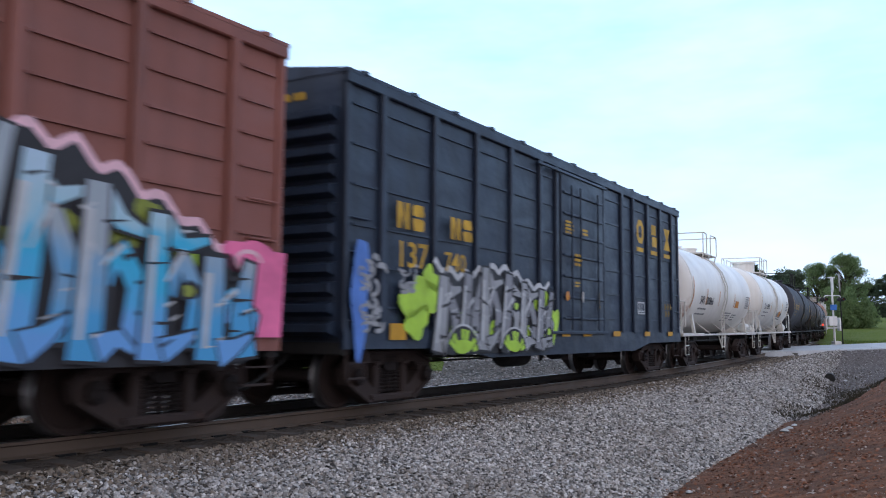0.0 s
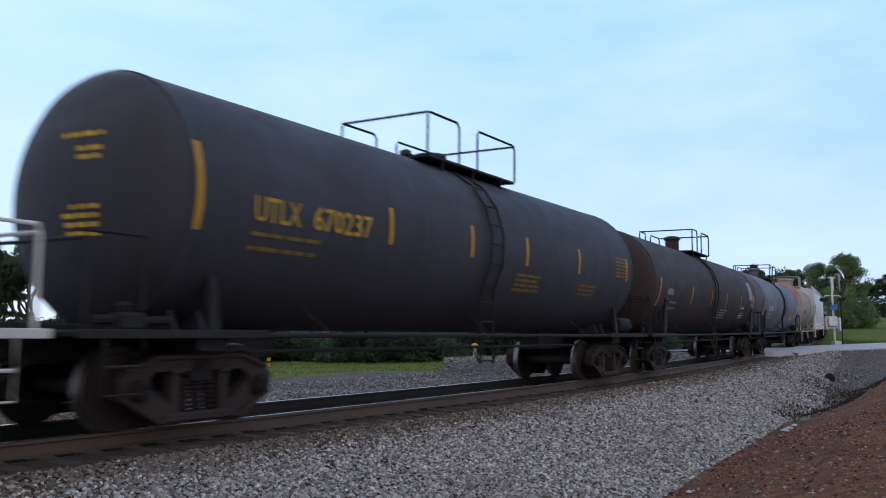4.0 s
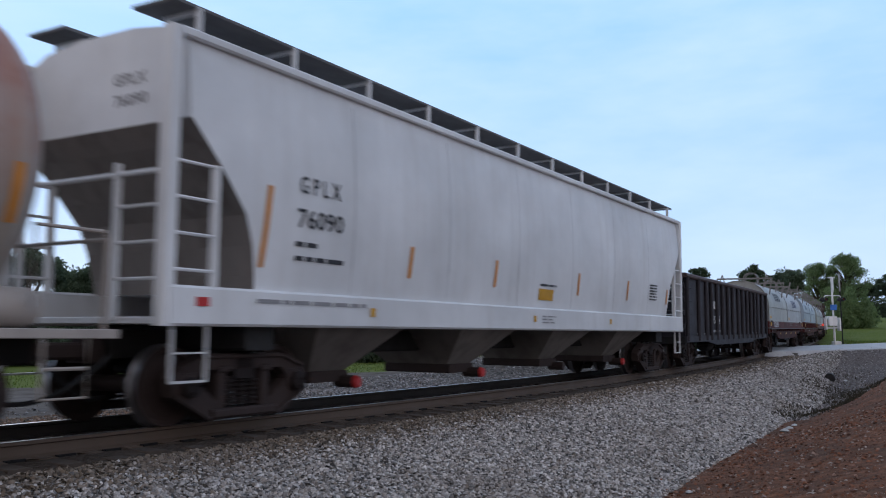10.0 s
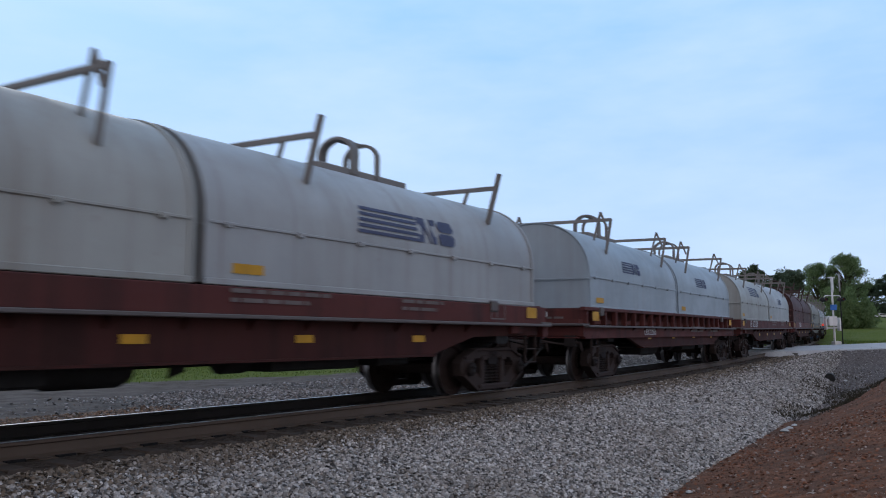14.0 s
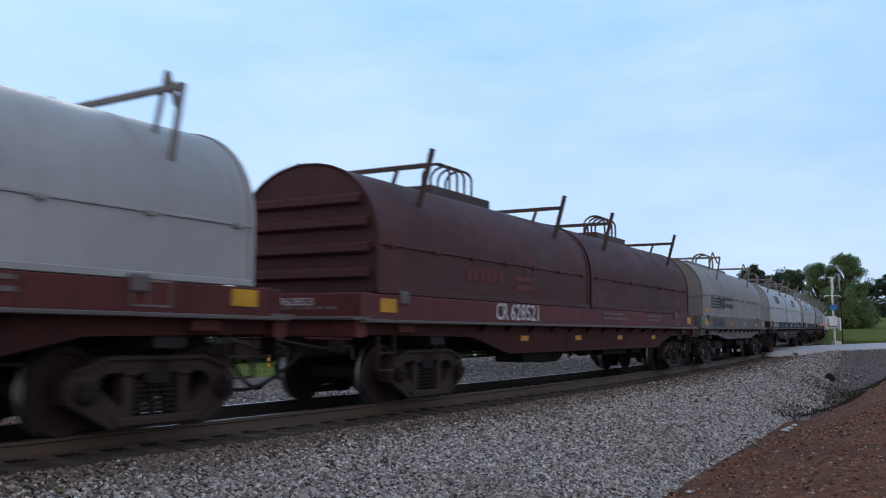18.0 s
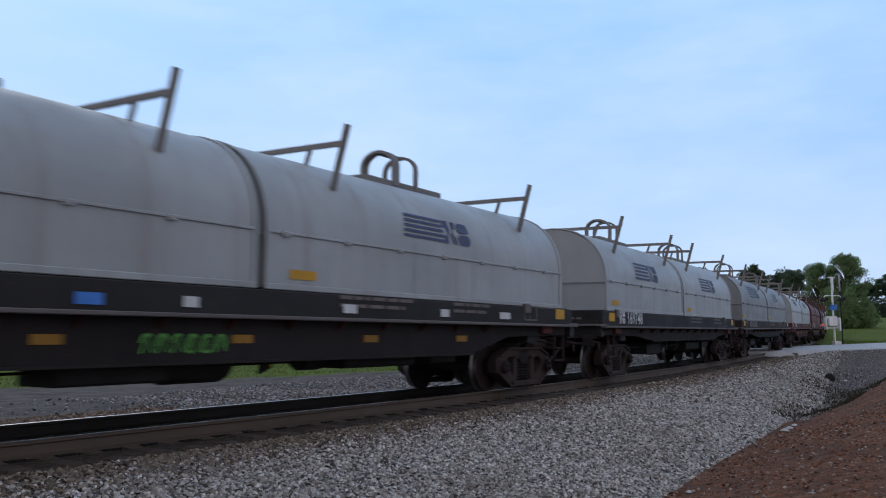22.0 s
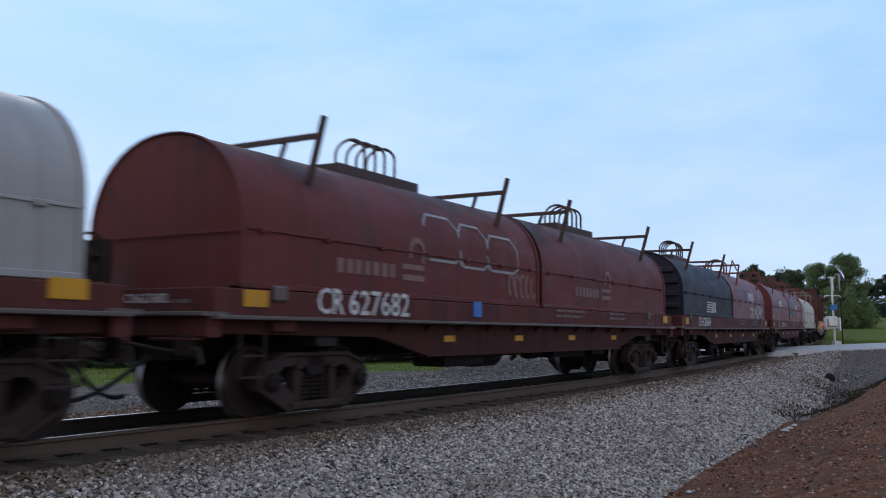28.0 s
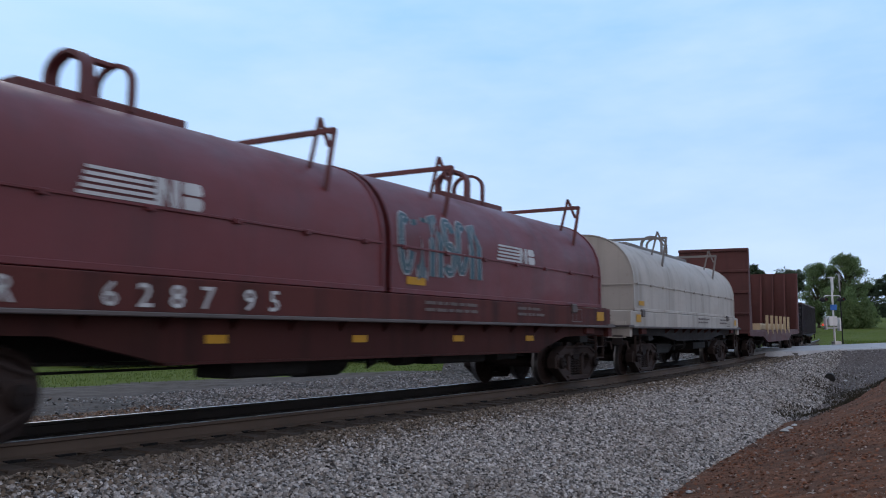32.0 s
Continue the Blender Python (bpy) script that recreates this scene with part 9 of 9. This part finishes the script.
def woods():
    rng = random.Random(12)
    # by the crossing
    plant("dome", "leaf_mid", 69.0, 149.4, 12.9, 20, 0.98, 0, "big leafy tree behind the crossing signal")
    plant("dome", "leaf_mid", 64.9, 151.5, 11.5, 200, 0.86, 1, "narrow leafy tree behind the crossing signal")
    plant("bush", "leaf_mid", 68.2, 146.0, 7.6, 60, 0.75, 0)
    plant("bush", "leaf_mid", 64.8, 144.0, 7.4, 150, 0.62, 1)
    plant("bush", "leaf_mid", 70.6, 148.0, 6.0, 250, 0.62, 0)
    # past the field on the hill
    for x, y, h, v in ((173.5, 340, 19.5, 0), (181.0, 344, 21.0, 1), (188.0, 340, 20.0, 0)):
        plant("pine", "needle", x, y, h, rng.uniform(0, 360), 1.15, v)
    for x, y, h in ((163.5, 346, 13.0), (167.0, 350, 14.0), (171.0, 350, 14.5), (176.0, 348, 15.0), (182.0, 348, 15.0), (159.5, 352, 11.0)):
        plant("broad", "leaf_dark", x, y, h, rng.uniform(0, 360), 1.0, rng.randrange(2))
    for x, y in ((160.5, 338), (167.0, 336), (172.5, 334), (179.0, 336)):
        plant("bush", "leaf_dark", x, y, rng.uniform(7.0, 9.5), rng.uniform(0, 360), 1.3, rng.randrange(2))
    # beyond the far end of the train
    for x, y, h, kd, v in ((45.9, 128, 10.2, "pine", 0), (48.6, 130, 9.6, "broad", 1), (50.6, 132, 7.6, "broad", 0), (46.8, 130, 9.6, "pine", 1), (37.8, 128, 9.8, "pine", 1), (36.6, 130, 8.6, "broad", 0), (40.5, 131, 6.6, "broad", 1), (31.0, 128, 6.0, "broad", 1), (49.5, 140, 5.0, "broad", 0), (52.0, 148, 5.0, "broad", 1)):
        plant(kd, "needle" if kd == "pine" else "leaf_dark", x, y, h, rng.uniform(0, 360), 1.05, v)
    # the wood beyond the field
    for x, y, h, kd in ((-33.5, 67, 7.8, "pine"), (-31.2, 66, 8.6, "broad"), (-28.6, 68, 6.6, "pine"), (-35.5, 66, 8.4, "broad"), (-26.8, 66, 7.4, "broad")):
        plant(kd, "needle" if kd == "pine" else "leaf_dark", x, y, h, rng.uniform(0, 360), 0.85, rng.randrange(2))
    x = -38.0
    while x < 21:
        y = 60 + 4.0 * math.sin(x * 0.4) + (x + 38) * 0.10
        plant("bush", "leaf_dark", x, y, rng.uniform(3.0, 4.1), rng.uniform(0, 360), rng.uniform(1.0, 1.35), rng.randrange(2))
        x += rng.uniform(1.5, 2.3)
    x = -36.0
    while x < 20:
        y = 68 + rng.uniform(-2, 3) + (x + 36) * 0.12
        plant("broad" if rng.random() < 0.6 else "bush", "leaf_dark", x, y, rng.uniform(3.2, 4.3), rng.uniform(0, 360), 1.5, rng.randrange(2))
        x += rng.uniform(3.0, 4.5)


woods()


def far_wood():
    """Woods on the horizon all round, as one ragged belt of leaf clumps."""
    rng = random.Random(40)
    c, r = [], []
    for i in range(150):
        a = radians(rng.uniform(-40, 62))
        d = rng.uniform(165, 330) if not 0.33 < a < 0.75 else rng.uniform(400, 460)
        x, y = d * math.sin(a), d * math.cos(a)
        h = rng.uniform(2.5, 5.0)
        c.append((x, y, height_at(x, y) + h * 0.5)), r.append((rng.uniform(5, 10), rng.uniform(3, 6), h))
    me = leaf_cloud(c, r, 26000, 0.9, 7, "far_wood")
    me.materials.append(M["leaf_dark"])
    tagged(new("far_wood", me), "distant belt of dark green woods", "woods", kind="stuff")


far_wood()


def grass_and_weeds():
    rng = np.random.default_rng(3)

    def blades(name, x, y, h, w, mat, label, cat):
        n = len(x)
        z = ground_height(x, y)
        a = rng.uniform(0, 6.283, n)
        lean = rng.normal(0, 0.35, (n, 2)) * h[:, None]
        dx, dy = np.cos(a) * w, np.sin(a) * w
        v = np.stack([np.stack([x - dx, y - dy, z - 0.02], 1), np.stack([x + dx, y + dy, z - 0.02], 1), np.stack([x + lean[:, 0], y + lean[:, 1], z + h], 1)], 1)
        me = bpy.data.meshes.new(name)
        me.vertices.add(n * 3)
        me.vertices.foreach_set("co", v.ravel().astype(np.float32))
        me.loops.add(n * 3)
        me.loops.foreach_set("vertex_index", np.arange(n * 3))
        me.polygons.add(n)
        me.polygons.foreach_set("loop_start", np.arange(0, n * 3, 3))
        me.update()
        me.materials.append(mat)
        tagged(new(name, me), label, cat, kind="stuff")

    turf = leaf_mat("meadow_grass", (0.07, 0.11, 0.02), (0.12, 0.17, 0.038), (0.14, 0.165, 0.055))
    s, d = rng.uniform(0, 60, 26000), -rng.uniform(11.0, 38.0, 26000)
    x, y, _ = on_line(s, d)
    k = (y < 62) & (-d > np.interp(s, [0, 15, 28, 38, 60], [24.0, 22.5, 19.0, 12.5, 10.0]) + rng.uniform(-1.5, 1.5, len(s)))
    blades("meadow_grass", x[k], y[k], rng.uniform(0.04, 0.13, k.sum()), rng.uniform(0.015, 0.04, k.sum()), turf, "bright rough meadow grass beyond the track", "grass")
    x, y = rng.uniform(24, 60, 9000), rng.uniform(64, 92, 9000)
    k = np.abs(zones(x, y)[1]) > 3.2
    x, y = x[k], y[k]
    blades("verge_grass", x, y, rng.uniform(0.08, 0.3, len(x)), rng.uniform(0.03, 0.07, len(x)), turf, "green verge beyond the road", "grass")
    s = np.concatenate([rng.uniform(15, 42, 3000), rng.uniform(17, 33, 6000)])
    d = gravel_edge(s) + rng.uniform(-0.25, 1.0, len(s)) * (0.5 + earth_edge(s) - gravel_edge(s)) 
    x, y, _ = on_line(s, d)
    k = (np.sin(s * 1.9) + np.sin(s * 0.7 + 1)) > -0.5
    blades("dry_weeds", x[k], y[k], rng.uniform(0.02, 0.11, k.sum()), rng.uniform(0.010, 0.028, k.sum()), M["dark_weed"], "dry dark weeds along the ditch", "weeds")
    x, y = -2.9 + rng.normal(0, 0.32, 700), 22.6 + rng.normal(0, 0.25, 700)
    blades("dead_weed_clump", x, y, rng.uniform(0.06, 0.24, 700), rng.uniform(0.008, 0.02, 700), M["dry_weed"], "clump of dead brown weed in the far gravel", "weeds")
    s, d = rng.uniform(-3, 9, 1500), -rng.uniform(2.6, 9, 1500)
    x, y, _ = on_line(s, d)
    blades("rusty_weeds", x, y, rng.uniform(0.03, 0.1, 1500), rng.uniform(0.01, 0.02, 1500), M["dry_weed"], "thin dead weeds on the far bank", "weeds")


grass_and_weeds()


# -- cars on the distant road --
AUTOS = []


def distant_cars():
    pale = paint("white_car_paint", (0.62, 0.63, 0.64), (0.3, 0.3, 0.3), 0.1, 0.3)
    tyre = plain("tyre", (0.02, 0.02, 0.02), 0.8)
    glass = plain("dark_car_glass", (0.03, 0.035, 0.04), 0.15)
    base = None
    for t0, px in ((11.6, 0), (12.5, 0), (13.15, 0), (13.75, 0), (14.45, 0), (29.3, 0), (30.95, 0)):
        if base is None:
            base = thing("car", "white car driving on the distant road", "car", "cars on the distant road")
            body = [(-2.2, 0.3), (-2.25, 0.75), (-1.9, 0.88), (-1.3, 0.95), (-0.7, 1.42), (0.8, 1.45), (1.5, 0.98), (2.15, 0.85), (2.25, 0.5), (2.2, 0.3)]
            part("body", MB().prism(body[::-1], -0.85, 0.85), pale, base)
            part("windows", MB().prism([(-1.15, 0.98), (-0.68, 1.36), (0.75, 1.38), (1.3, 0.98)][::-1], -0.86, 0.86), glass, base)
            for x in (-1.4, 1.4):
                for y in (-0.78, 0.78):
                    part("wheel", MB().lathe([(y - 0.1, 0.18), (y - 0.1, 0.32), (y + 0.1, 0.32), (y + 0.1, 0.18)], 16, "y", (x, 0, 0.32)), tyre, base)
            car = base
        else:
            car = copy_thing(base, pose(0, 0, 0))
        AUTOS.append((car, t0))


distant_cars()


# ---- what moves ----
def motions():
    times = [i * 0.5 for i in range(65)]
    for car, sa, sb in CARS:
        walk(car, [(t, car_pose(sa - run(t), sb - run(t))) for t in times])
    for car, t0 in AUTOS:
        x0, y0 = 144.6, 300.0
        rows = []
        for t in (0.0, t0 - 2.0, t0 - 1.0, t0, t0 + 1.0, t0 + 2.0, 32.0):
            if rows and t <= rows[-1][0] or t > 32.0:
                continue
            x = x0 - 12.0 * min(9.0, max(-9.0, t - t0))
            rows.append((t, pose(x, y0, height_at(x, y0) + 0.02, 0, 0, 180)))
        walk(car, rows)
    for w, s, k in WHEELS:
        spin = [i / 30 for i in range(961) if -1.0 < s - run(i / 30) < 46.0]
        if not spin:
            continue
        rows = [(t, pose(k, 0, WHEEL_R, 0, -math.degrees(run(t) / WHEEL_R), 0)) for t in spin]
        if spin[0] > 0:
            rows.insert(0, (0.0, rows[0][1]))
        if spin[-1] < 32.0:
            rows.append((32.0, rows[-1][1]))
        walk(w, rows)


motions()
